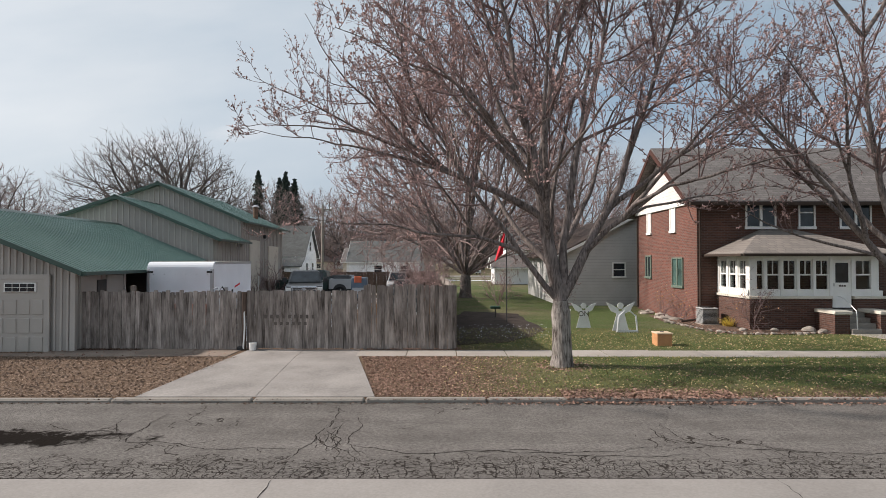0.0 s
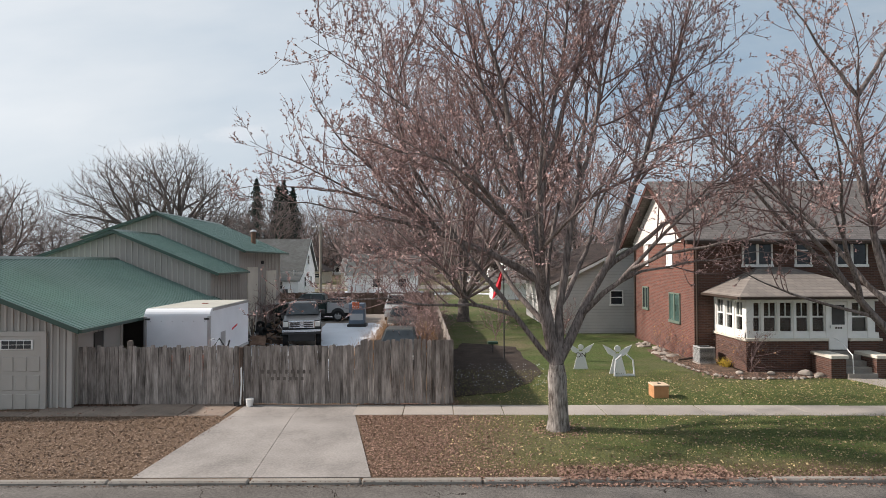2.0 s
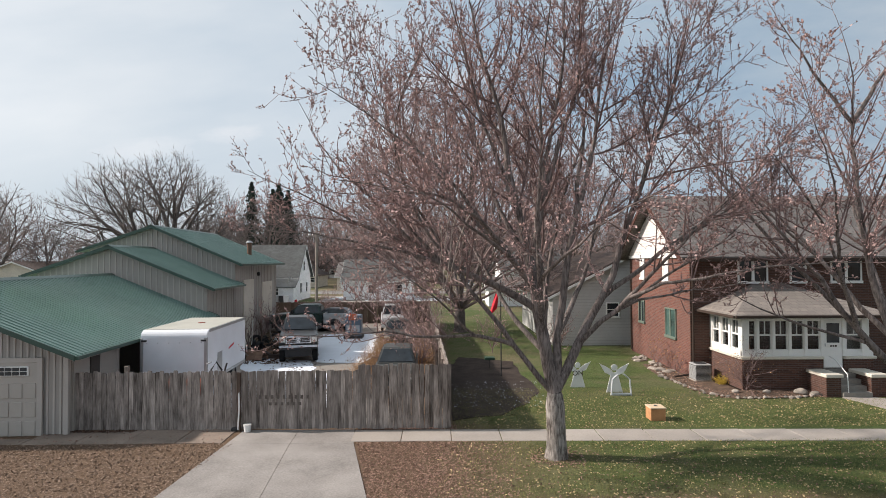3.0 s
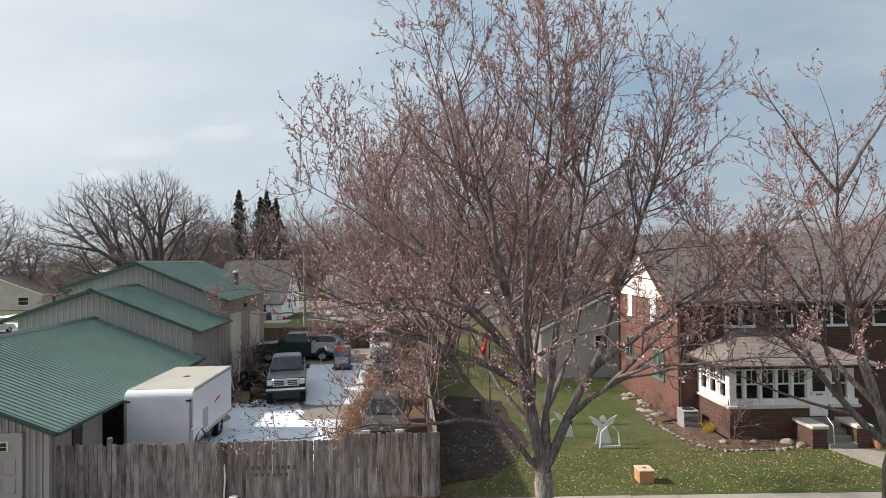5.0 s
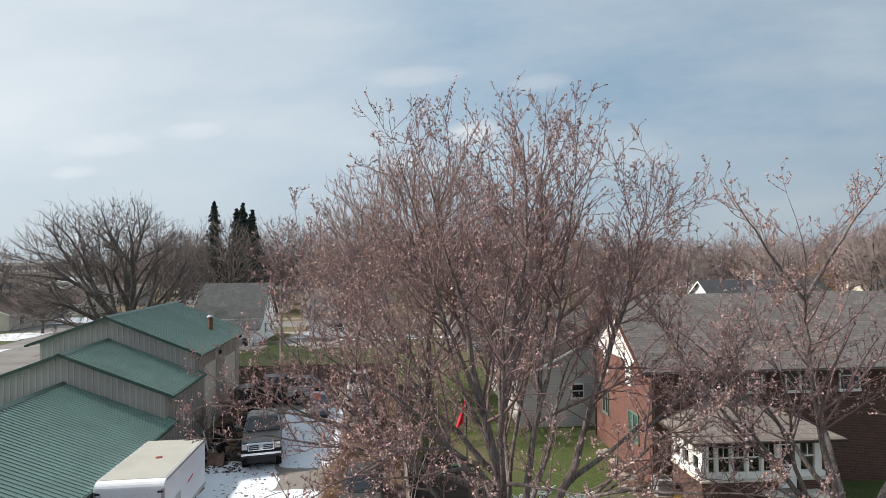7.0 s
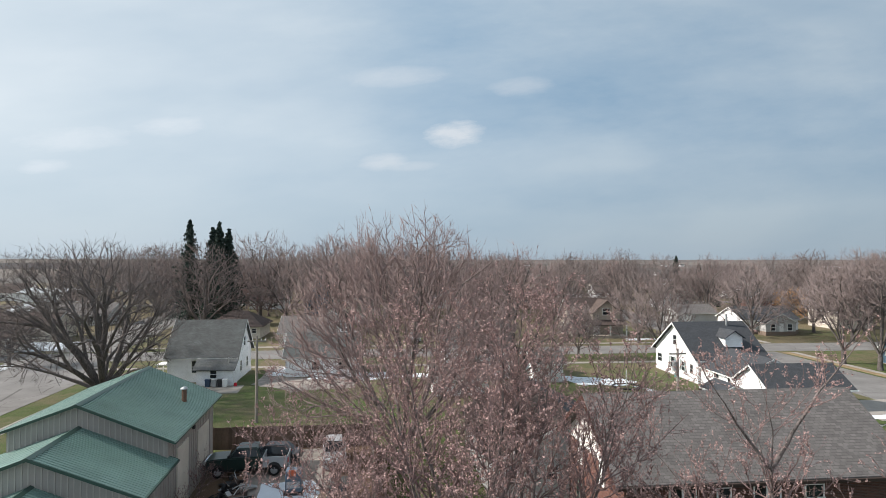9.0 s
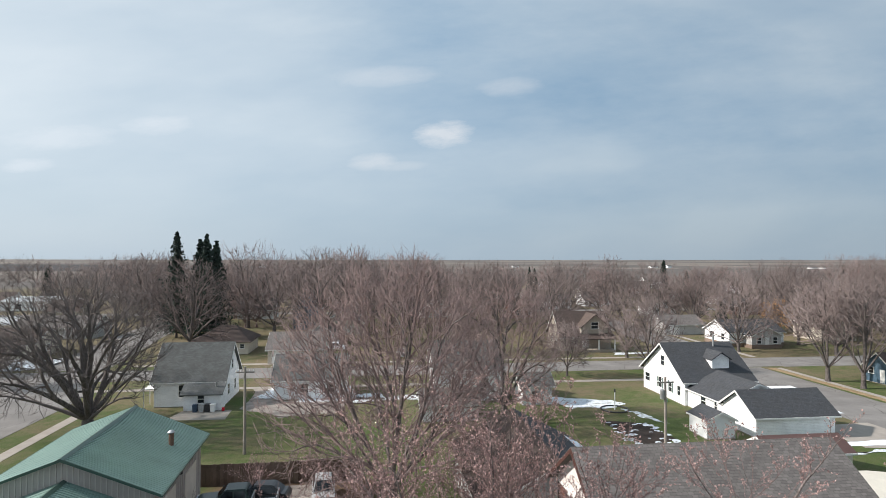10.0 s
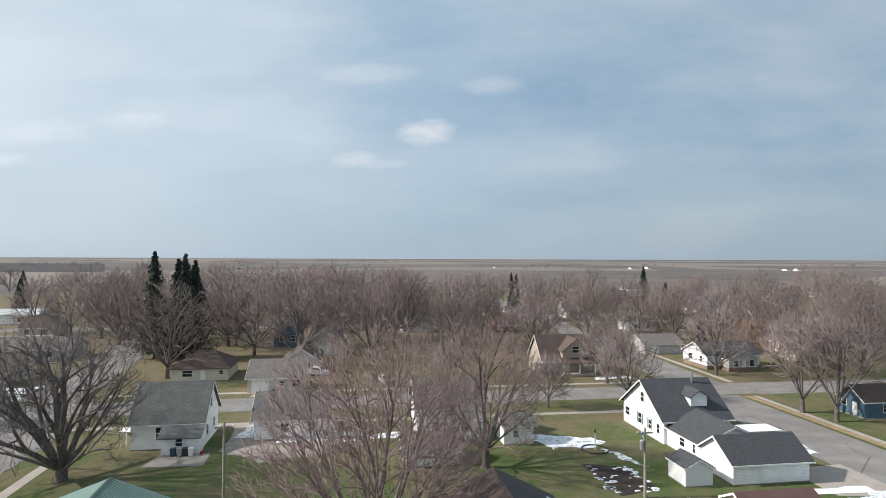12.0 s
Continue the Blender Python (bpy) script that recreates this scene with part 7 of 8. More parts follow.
for cx, cy in [(-60, 186), (-34, 190), (-8, 192), (18, 188), (46, 185), (-96, 190), (100, 182), (126, 186), (150, 178), (-70, 226), (-40, 230), (-12, 228), (14, 224), (36, 230), (94, 228), (118, 226), (146, 230), (176, 224), (-100, 268), (-60, 275), (-20, 270), (25, 280), (60, 268), (104, 280), (140, 290), (180, 275), (215, 262), (250, 300), (-140, 240), (-130, 300), (200, 210), (240, 230),
               (285, 340), (300, 330), (60, 340), (110, 350), (-30, 350), (-80, 345), (180, 360), (128, 150), (146, 146), (-96, 112), (-104, 134), (-110, 160), (230, 180)]:
    wl, wn = rng.choice(WALLS)
    rx, ry, rn = rng.choice(ROOFS)
    ax = rng.choice("xy")
    w, d = rng.uniform(8, 12), rng.uniform(8, 11)
    e = rng.choice((2.8, 3.2, 4.8))
    cx, cy = cx + rng.uniform(-4, 4), cy + rng.uniform(-3, 3)
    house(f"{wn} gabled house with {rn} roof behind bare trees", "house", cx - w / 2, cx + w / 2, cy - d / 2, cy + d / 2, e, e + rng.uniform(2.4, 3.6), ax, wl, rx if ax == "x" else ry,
          [("s", cx - w * 0.25, 1.2, 1.1, 1.3), ("s", cx + w * 0.22, 1.2, 1.1, 1.3), ("w", cy, 1.2, 1.0, 1.3)], over=0.4)

# farm buildings far out in the fields
for fx, fy, fw, fh in ((-260, 1330, 20, 6), (-90, 1370, 14, 6), (-40, 1380, 20, 6), (330, 1330, 14, 5), (620, 1220, 16, 5), (665, 1230, 10, 7), (880, 1060, 14, 5), (890, 1040, 8, 6)):
    house("white farm building far out among the fields", "barn", fx, fx + fw, fy, fy + 14, fh * 0.6, fh, "x", M_WHITESIDE, M_GREYROOFX, (), [], over=0.5, name="barn", group="far farm buildings")


# ---- vehicles ----
M_TRUCK = mat("charcoal_car_paint", (0.035, 0.036, 0.038), 0.15, 2, 0.3)
M_SILVER = mat("silver_car_paint", (0.42, 0.43, 0.44), 0.08, 2, 0.35)
M_GREENCAB = mat("dark_green_car_paint", (0.02, 0.04, 0.035), 0.15, 2, 0.3)
M_DUSTY = mat("dusty_dark_car_paint", (0.05, 0.054, 0.052), 0.3, 3, 0.5)
M_LAMP = mat("headlamp_lens", (0.6, 0.6, 0.58), 0.1, 5, 0.15)


def wheel(parent, m, r, w):
    """A wheel with its axle along x; m is the world pose of its hub."""
    prof = [(-w / 2, r * 0.62), (-w / 2, r * 0.93), (-w / 2 + 0.03, r), (w / 2 - 0.03, r), (w / 2, r * 0.93), (w / 2, r * 0.62)]
    k = 20
    tyre = MB()
    vs = [(x, q * math.cos(a * 2 * math.pi / k), q * math.sin(a * 2 * math.pi / k)) for x, q in prof for a in range(k)]
    fs = [(i * k + a, i * k + (a + 1) % k, ((i + 1) % 6) * k + (a + 1) % k, ((i + 1) % 6) * k + a) for i in range(6) for a in range(k)]
    tyre.add(vs, fs)
    wo = part("wheel", tyre, M_TYRE, parent, m=m)
    rim = MB().tube([(-w * 0.36, 0, 0), (w * 0.36, 0, 0)], [r * 0.64] * 2, 14)
    for s in range(5):
        a = s * 2 * math.pi / 5
        rim.tube([(-w * 0.4, 0.08 * r * math.cos(a), 0.08 * r * math.sin(a)), (-w * 0.4, r * 0.6 * math.cos(a), r * 0.6 * math.sin(a))], [0.05, 0.035], 5)
        rim.tube([(w * 0.4, 0.08 * r * math.cos(a), 0.08 * r * math.sin(a)), (w * 0.4, r * 0.6 * math.cos(a), r * 0.6 * math.sin(a))], [0.05, 0.035], 5)
    part("rim", rim, M_STEEL, wo, m=m)
    return wo


def cab_shape(y0, y1, y2, y3, zb, zt, wb, wt):
    """A greenhouse: base from y0 to y3, roof from y1 to y2."""
    bm = bmesh.new()
    b = [bm.verts.new(p) for p in ((-wb / 2, y0, zb), (wb / 2, y0, zb), (wb / 2, y3, zb), (-wb / 2, y3, zb))]
    t = [bm.verts.new(p) for p in ((-wt / 2, y1, zt), (wt / 2, y1, zt), (wt / 2, y2, zt), (-wt / 2, y2, zt))]
    bm.faces.new(b[::-1]), bm.faces.new(t)
    for i in range(4):
        bm.faces.new((b[i], b[(i + 1) % 4], t[(i + 1) % 4], t[i]))
    bmesh.ops.bevel(bm, geom=bm.edges[:], offset=0.06, segments=2, affect="EDGES")
    return MB().take(bm)


def slab_between(a, b, c, d, out):
    """A thin pane over the four corners, moved by out."""
    o = Vector(out)
    p = [Vector(v) for v in (a, b, c, d)]
    q = [v + o for v in p]
    return MB().add([*p, *q], [(0, 1, 2, 3), (7, 6, 5, 4), (0, 4, 5, 1), (1, 5, 6, 2), (2, 6, 7, 3), (3, 7, 4, 0)])


def rounded(poly, x0, x1, c=0.07):
    """A side outline (y, z) drawn out over the width, edges rounded."""
    bm = bmesh.new()
    n = len(poly)
    a = [bm.verts.new((x0, y, z)) for y, z in poly]
    b = [bm.verts.new((x1, y, z)) for y, z in poly]
    bm.faces.new(a), bm.faces.new(b[::-1])
    for i in range(n):
        bm.faces.new((a[i], b[i], b[(i + 1) % n], a[(i + 1) % n]))
    bmesh.ops.recalc_face_normals(bm, faces=bm.faces)
    bmesh.ops.bevel(bm, geom=bm.edges[:], offset=c, segments=2, affect="EDGES", clamp_overlap=True)
    return MB().take(bm)


def pickup(label, at, turn, paint, bed_paint, lift=0.0, face=True):
    t = thing("pickup_truck", label, "truck", at, turn=turn)
    m = pose(at[0], at[1], at[2] + lift, 0, 0, turn)
    body = part("body", rounded([(0.06, 0.62), (0.0, 0.9), (0.1, 1.18), (0.5, 1.25), (1.62, 1.32), (4.05, 1.32), (4.05, 0.5), (0.5, 0.45)], -0.98, 0.98), paint, t, m=m)
    cab = part("cab", cab_shape(1.5, 2.3, 3.75, 4.03, 1.28, 1.98, 1.86, 1.5), paint, t, m=m)
    part("windscreen", slab_between((-0.82, 1.6, 1.36), (0.82, 1.6, 1.36), (0.67, 2.22, 1.9), (-0.67, 2.22, 1.9), (0, -0.035, 0.03)), M_GLASS, cab, m=m)
    part("rear_window", slab_between((-0.75, 3.98, 1.4), (0.75, 3.98, 1.4), (0.62, 3.82, 1.88), (-0.62, 3.82, 1.88), (0, 0.03, 0.015)), M_GLASS, cab, m=m)
    for s in (-1, 1):
        for y0, y1 in ((1.95, 2.85), (2.95, 3.7)):
            part("side_window", slab_between((s * 0.895, y0 - 0.05, 1.38), (s * 0.895, y1, 1.38), (s * 0.79, y1 - 0.05, 1.86), (s * 0.79, y0 + 0.28 if y0 < 2.5 else y0, 1.86), (s * 0.02, 0, 0.005)), M_GLASS, cab, m=m)
        part("mirror", MB().box(min(s * 1.0, s * 1.22), max(s * 1.0, s * 1.22), 1.75, 1.87, 1.36, 1.62, 0.02), M_BLACK, t, m=m)
        part("headlight", MB().box(min(s * 0.66, s * 0.95), max(s * 0.66, s * 0.95), -0.04, 0.12, 0.88, 1.14, 0.02), M_LAMP, t, m=m)
        part("tail_light", MB().box(min(s * 0.86, s * 0.985), max(s * 0.86, s * 0.985), 5.93, 5.99, 0.85, 1.2, 0.01), M_RED, t, m=m)
    bed = MB()
    for x0, x1, y0, y1, z0, z1 in ((-0.97, -0.89, 4.1, 5.95, 0.55, 1.32), (0.89, 0.97, 4.1, 5.95, 0.55, 1.32), (-0.97, 0.97, 4.1, 4.18, 0.55, 1.32), (-0.97, 0.97, 5.87, 5.95, 0.55, 1.32), (-0.9, 0.9, 4.15, 5.9, 0.62, 0.72)):
        bed.box(x0, x1, y0, y1, z0, z1, 0.012)
    part("bed", bed, bed_paint, t, m=m)
    gr = part("grille", MB().box(-0.68, 0.68, -0.07, 0.1, 0.78, 1.2, 0.04), M_CHROME, t, "chrome grille", m=m)
    for x0 in (-0.58, 0.1):
        for z in (0.87, 0.96, 1.05):
            part("slot", MB().box(x0, x0 + 0.48, -0.08, -0.06, z, z + 0.062), M_BLACK, gr, m=m)
    part("badge", MB().box(-0.09, 0.09, -0.095, -0.06, 0.94, 1.04, 0.02), M_CHROME, gr, m=m)
    part("bumper", MB().box(-1.0, 1.0, -0.16, 0.1, 0.5, 0.74, 0.05), M_BLACK, t, m=m)
    part("bumper_trim", MB().box(-0.98, 0.98, -0.175, -0.15, 0.62, 0.735, 0.01), M_CHROME, t, "chrome bumper trim", m=m)
    part("rear_bumper", MB().box(-0.95, 0.95, 5.96, 6.1, 0.5, 0.68, 0.03), M_CHROME, t, m=m)
    for s in (-1, 1):
        for y in (0.95, 4.95):
            wheel(t, pose(at[0], at[1], at[2], 0, 0, turn) @ pose(s * 0.86, y, 0.42), 0.42, 0.28)
            arch = MB()
            pts = [(y + 0.52 * math.cos(a), 0.42 + lift * 0 + 0.52 * math.sin(a)) for a in np.linspace(0, math.pi, 12)]
            arch.prism(pts, "x", s * 0.97, s * 0.99)
            part("wheel_arch", arch, M_BLACK, t, m=m)
    part("underbody", MB().box(-0.7, 0.7, 0.2, 5.8, 0.35 - lift, 0.6, 0.03), M_BLACK, t, m=m)
    return t


def saloon(label, at, turn, paint, tall=0.0, long=4.5):
    t = thing("parked_car", label, "car", at, turn=turn)
    m = pose(*at, 0, 0, turn)
    k = long / 4.5
    part("body", rounded([(0.05, 0.35), (0.0, 0.62), (0.15, 0.82 + tall * 0.4), (1.2 * k, 0.95 + tall * 0.5), (4.3 * k, 0.98 + tall * 0.5), (4.48 * k, 0.7), (4.4 * k, 0.35)], -0.88, 0.88), paint, t, m=m)
    cab = part("cab", cab_shape(1.15 * k, 1.85 * k, 3.3 * k, 4.0 * k, 0.93 + tall * 0.5, 1.45 + tall, 1.66, 1.24), paint, t, m=m)
    zb, zt = 0.99 + tall * 0.5, 1.38 + tall
    part("windscreen", slab_between((-0.72, 1.25 * k, zb), (0.72, 1.25 * k, zb), (0.55, 1.79 * k, zt), (-0.55, 1.79 * k, zt), (0, -0.03, 0.03)), M_GLASS, cab, m=m)
    for s in (-1, 1):
        part("side_window", slab_between((s * 0.8, 1.5 * k, zb), (s * 0.8, 3.6 * k, zb), (s * 0.645, 3.2 * k, zt), (s * 0.645, 2.0 * k, zt), (s * 0.02, 0, 0.01)), M_GLASS, cab, m=m)
        part("headlight", MB().box(min(s * 0.5, s * 0.84), max(s * 0.5, s * 0.84), -0.02, 0.1, 0.58, 0.74, 0.02), M_LAMP, t, m=m)
        for y in (0.85 * k, 3.6 * k):
            wheel(t, m @ pose(s * 0.78, y, 0.32), 0.32, 0.2)
    part("grille", MB().box(-0.45, 0.45, -0.02, 0.06, 0.55, 0.72, 0.02), M_BLACK, t, m=m)
    part("bumper", MB().box(-0.86, 0.86, -0.07, 0.08, 0.34, 0.52, 0.03), paint, t, m=m)
    return t


pickup("dark grey lifted pickup truck with chrome grille", (-7.3, 30.15, 0.12), 12, M_TRUCK, M_TRUCK, 0.26)
pickup("old pickup truck with dark green cab and silver bed", (-12.8, 44.3, 0.12), -88, M_GREENCAB, M_SILVER, 0.1)
saloon("dusty dark estate car under bare branches", (-1.75, 23.2, 0.12), 1, M_DUSTY, 0.15)
saloon("dusty grey car parked behind the dark one", (-2.45, 35.6, 0.12), 2, M_DUSTY, 0.1)
saloon("pale van beside the back fence", (-3.4, 43.5, 0.12), 5, M_SILVER, 0.45, 4.8)
saloon("dark car parked deep in the yard", (-10.6, 46.2, 0.12), -95, M_TRUCK, 0.2)

# box trailer
TR_AT, TR_TURN = (-9.95, 21.7, 0.12), 2.5
TM = pose(*TR_AT, 0, 0, TR_TURN)
trailer = thing("box_trailer", "white aluminium box truck body with rounded front", "trailer", TR_AT, turn=TR_TURN)
M_ALU = mat("white_aluminium", (0.74, 0.76, 0.8), 0.08, 0.9, 0.4, bump=0.05)
M_ROOFTAN = mat("grimy_trailer_roof", (0.4, 0.395, 0.35), 0.12, 0.8, 0.7)
arc = [(0.28 - 0.28 * math.cos(a), 2.5 + 0.28 * math.sin(a)) for a in np.linspace(0, math.pi / 2, 6)]
part("body", MB().prism([(0, 0.75)] + arc + [(4.95, 2.78), (4.95, 0.75)], "x", -1.22, 1.22), M_ALU, trailer, m=TM)
part("roof", MB().box(-1.17, 1.17, 0.3, 4.91, 2.775, 2.795), M_ROOFTAN, trailer, "grimy tan roof sheet", m=TM)
part("roof_hatch", MB().tube([(0.1, 2.6, 2.795), (0.1, 2.6, 2.815)], [0.14, 0.13], 10), M_MAROON, trailer, m=TM)
for s in (-1, 1):
    part("corner_post", MB().box(min(s * 1.12, s * 1.235), max(s * 1.12, s * 1.235), -0.012, 0.1, 0.75, 2.5, 0.01), M_STEEL, trailer, m=TM)
    part("top_rail", MB().box(min(s * 1.22, s * 1.245), max(s * 1.22, s * 1.245), 0.28, 4.95, 2.68, 2.79), M_STEEL, trailer, m=TM)
    part("bottom_rail", MB().box(min(s * 1.22, s * 1.245), max(s * 1.22, s * 1.245), 0.0, 4.95, 0.75, 0.86), M_STEEL, trailer, m=TM)
    part("marker_lamp", MB().box(min(s * 1.0, s * 1.2), max(s * 1.0, s * 1.2), -0.02, 0.0, 2.36, 2.43), M_BLACK, trailer, m=TM)
    for y in (3.7,):
        wheel(trailer, TM @ pose(s * 0.95, y, 0.42), 0.42, 0.3)
for i in range(6):
    part("rivet", MB().box(-1.0 + i * 0.4, -0.97 + i * 0.4, -0.008, 0, 2.3, 2.33), M_STEEL, trailer, m=TM)
part("logo_bar", MB().prism([(2.6, 1.75), (3.3, 1.87), (3.3, 1.79), (2.6, 1.67)], "x", 1.221, 1.226), M_RED, trailer, "small red logo bar", m=TM)
part("side_door", MB().box(1.221, 1.235, 1.2, 1.75, 0.95, 1.75, 0.005), M_STEEL, trailer, m=TM)
part("chassis", MB().box(-0.5, 0.5, -0.3, 4.85, 0.5, 0.74, 0.02), M_BLACK, trailer, m=TM)

# orange garden tractor behind the fence
trac = thing("garden_tractor", "small orange tractor with bent black levers", "tractor", (-8.7, 19.9, 0.12))
part("hood", MB().box(-9.55, -7.95, 19.45, 20.2, 0.75, 1.42, 0.1), M_ORANGE, trac)
part("chassis", MB().box(-9.4, -7.6, 19.55, 20.1, 0.4, 0.75, 0.04), M_BLACK, trac)
part("lever", MB().tube([(-7.9, 19.7, 0.9), (-7.75, 19.7, 1.8), (-7.6, 19.75, 2.05), (-7.4, 19.75, 1.75)], [0.03] * 4, 6), M_BLACK, trac)
part("lever", MB().tube([(-8.05, 19.95, 0.9), (-8.0, 19.95, 1.95), (-7.85, 20.0, 2.0)], [0.035] * 3, 6), M_STEEL, trac)
part("lever", MB().tube([(-7.7, 20.05, 0.9), (-7.45, 20.05, 1.6), (-7.35, 20.05, 1.95)], [0.03] * 3, 6), M_BLACK, trac)
for px in (-9.2, -7.9):
    for py in (19.4, 20.25):
        wheel(trac, pose(px, py, 0.42, 0, 0, 90), 0.3, 0.16)

# rubbish bin, tyres and junk beside the tall hall
binv = thing("rubbish_container", "tall blue-grey bin with orange sign", "bin", (-5.85, 40.2, 0.12))
part("body", MB().box(-6.4, -5.3, 39.8, 40.7, 0.3, 1.75, 0.05), mat("blue_grey_plastic", (0.11, 0.15, 0.2), 0.2, 3, 0.5), binv)
part("base", MB().box(-6.5, -5.2, 39.7, 40.8, 0.12, 0.32, 0.03), M_BLACK, binv)
part("sign", MB().box(-6.15, -5.65, 39.75, 39.79, 1.4, 1.85, 0.02), M_ORANGE, binv)
part("panel", MB().box(-6.3, -5.4, 39.77, 39.79, 0.6, 1.05), M_SILVER, binv)

rng = random.Random(55)
for k in range(16):
    px, py = -11.0 + rng.uniform(-0.5, 1.4), 32.0 + k * 0.62 + rng.uniform(-0.3, 0.3)
    r = rng.uniform(0.28, 0.36)
    ty = MB()
    kk, prof = 16, [(-0.1, r * 0.6), (-0.11, r * 0.95), (0, r), (0.11, r * 0.95), (0.1, r * 0.6)]
    ty.add([(x, q * math.cos(a * 2 * math.pi / kk), q * math.sin(a * 2 * math.pi / kk)) for x, q in prof for a in range(kk)],
           [(i * kk + a, i * kk + (a + 1) % kk, ((i + 1) % 5) * kk + (a + 1) % kk, ((i + 1) % 5) * kk + a) for i in range(5) for a in range(kk)])
    ob = single("tyre", ty, M_TYRE, "worn black tyre in the scrap heap", "tyre", "scrap tyres")
    ob.matrix_basis = pose(px, py, 0.12 + (r if k % 3 else 0.12) + (0.25 if k % 4 == 1 else 0), rng.uniform(0, 90), 0 if k % 3 else 88, rng.uniform(0, 180))
for k in range(130):
    px, py = -11.0 + rng.uniform(-0.3, 2.0) * (1.0 if k % 2 else 0.7), 31.2 + rng.uniform(0, 12.5)
    s = rng.uniform(0.15, 0.45)
    mm = rng.choice([M_BLACK, M_DKBROWN, M_FENCEDK, M_STEEL, M_TYRE, M_RUSTPIPE, M_RUSTPIPE])
    if k % 4 == 0:
        sh = MB().blob((0, 0, s * 0.3), s * 0.7, rng, 1, (1, rng.uniform(0.6, 1.4), 0.7), 0.45)
    elif k % 4 == 1:
        sh = MB().box(-s, s, -s * 0.5, s * 0.5, 0, s * rng.uniform(0.3, 1.0), 0.03)
    elif k % 4 == 2:
        n, w = rng.randint(3, 5), rng.uniform(0.018, 0.045)
        sh = MB().tube([(i * 0.42 - 0.6, rng.uniform(-0.15, 0.15), 0.1 + rng.uniform(0, 0.55)) for i in range(n)], [w] * n, 6)
    else:
        w = rng.uniform(0.4, 0.8)
        sh = MB().add([(x, y * s, z + dz) for dz in (0, 0.012) for x, z in ((-w, 0.05), (0, rng.uniform(0.2, 0.45)), (w, 0.12)) for y in (-1, 1)],
                      [(0, 1, 3, 2), (2, 3, 5, 4), (6, 8, 9, 7), (8, 10, 11, 9), (0, 2, 8, 6), (2, 4, 10, 8), (1, 7, 9, 3), (3, 9, 11, 5), (0, 6, 7, 1), (4, 5, 11, 10)])
    ob = single("scrap_part", sh, mm, "dark scrap heaped beside the workshop wall", "scrap", "scrap heap")
    ob.matrix_basis = pose(px, py, 0.1, rng.uniform(-12, 12), rng.uniform(-12, 12), rng.uniform(0, 180))
for k in range(9):
    ob = single("scrap_board", MB().box(-0.06, 0.06, -0.015, 0.015, 0, rng.uniform(1.2, 2.1)), rng.choice([M_FENCE2, M_TRIM, M_FENCEDK]), "loose board leaning against the workshop wall", "board", "loose boards")
    ob.matrix_basis = pose(-11.15 + rng.uniform(0, 0.5), 30 + k * 0.9, 0.1, rng.uniform(-10, 10), rng.uniform(-22, -8), rng.uniform(60, 110))


# ---- garden of the brick house ----
ac = thing("air_conditioner", "grey louvred outdoor air-conditioning unit", "air conditioner", (11.75, 25.5, 0.1))
part("base", MB().box(11.32, 12.12, 25.1, 25.9, 0.1, 0.17, 0.01), M_CONC, ac)
part("core", MB().box(11.42, 12.02, 25.2, 25.8, 0.17, 0.8, 0.02), M_BLACK, ac)
M_ACGREY = mat("grey_enamel", (0.36, 0.37, 0.37), 0.08, 3, 0.45)
for i in range(12):
    part("louvre", MB().box(11.37, 12.07, 25.15, 25.85, 0.2 + i * 0.05, 0.222 + i * 0.05), M_ACGREY, ac)
part("top", MB().box(11.36, 12.08, 25.14, 25.86, 0.8, 0.87, 0.03), M_ACGREY, ac)
part("fan_grille", MB().tube([(11.72, 25.5, 0.87), (11.72, 25.5, 0.885)], [0.27, 0.27], 16), M_BLACK, ac)

crate = thing("lawn_box", "orange-brown wooden box with pale lid", "box", (7.55, 19.35, 0.1))
part("body", MB().box(7.12, 7.62, 19.1, 19.6, 0.1, 0.5, 0.012), M_BOX, crate)
part("lid", MB().box(7.1, 7.64, 19.07, 19.63, 0.5, 0.545, 0.012), M_BOXTOP, crate)
part("handle", MB().box(7.32, 7.43, 19.3, 19.4, 0.545, 0.565, 0.008), M_BLACK, crate)


def angel(label, x, y, h, lettered):
    """A flat white board figure: flared gown, wings and round head."""
    t = MB()
    t.prism([(x - h * 0.26, 0.1), (x + h * 0.26, 0.1), (x + h * 0.1, 0.1 + h * 0.62), (x - h * 0.1, 0.1 + h * 0.62)], "y", y - 0.015, y + 0.015)
    for s in (-1, 1):
        t.prism([(x + s * h * 0.06, 0.1 + h * 0.5), (x + s * h * 0.3, 0.1 + h * 0.62), (x + s * h * 0.46, 0.1 + h * 0.9), (x + s * h * 0.27, 0.1 + h * 0.82), (x + s * h * 0.06, 0.1 + h * 0.68)], "y", y - 0.013, y + 0.013)
    t.prism([(x + h * 0.1 * math.cos(a), 0.1 + h * 0.78 + h * 0.1 * math.sin(a)) for a in np.linspace(0, 2 * math.pi, 13)[:-1]], "y", y - 0.017, y + 0.017)
    return single("yard_figure", t, M_TRIM, label, "yard ornament", "white board yard figures")


angel("small white winged board figure with dark letters", 5.95, 24.3, 1.2, True)
angel("white winged board figure inside a clear cover", 7.2, 23.3, 1.3, False)
angel("white winged board figure half behind the trunk", 5.0, 24.2, 0.9, False)


def words(name, text, at, size, material, parent_label, category):
    cu = bpy.data.curves.new(name, "FONT")
    cu.body, cu.size, cu.extrude, cu.align_x = text, size, 0.003, "CENTER"
    ob = new(name, cu)
    ob.matrix_basis = pose(*at, 90, 0, 0)
    cu.materials.append(material)
    return tagged(ob, parent_label, category)


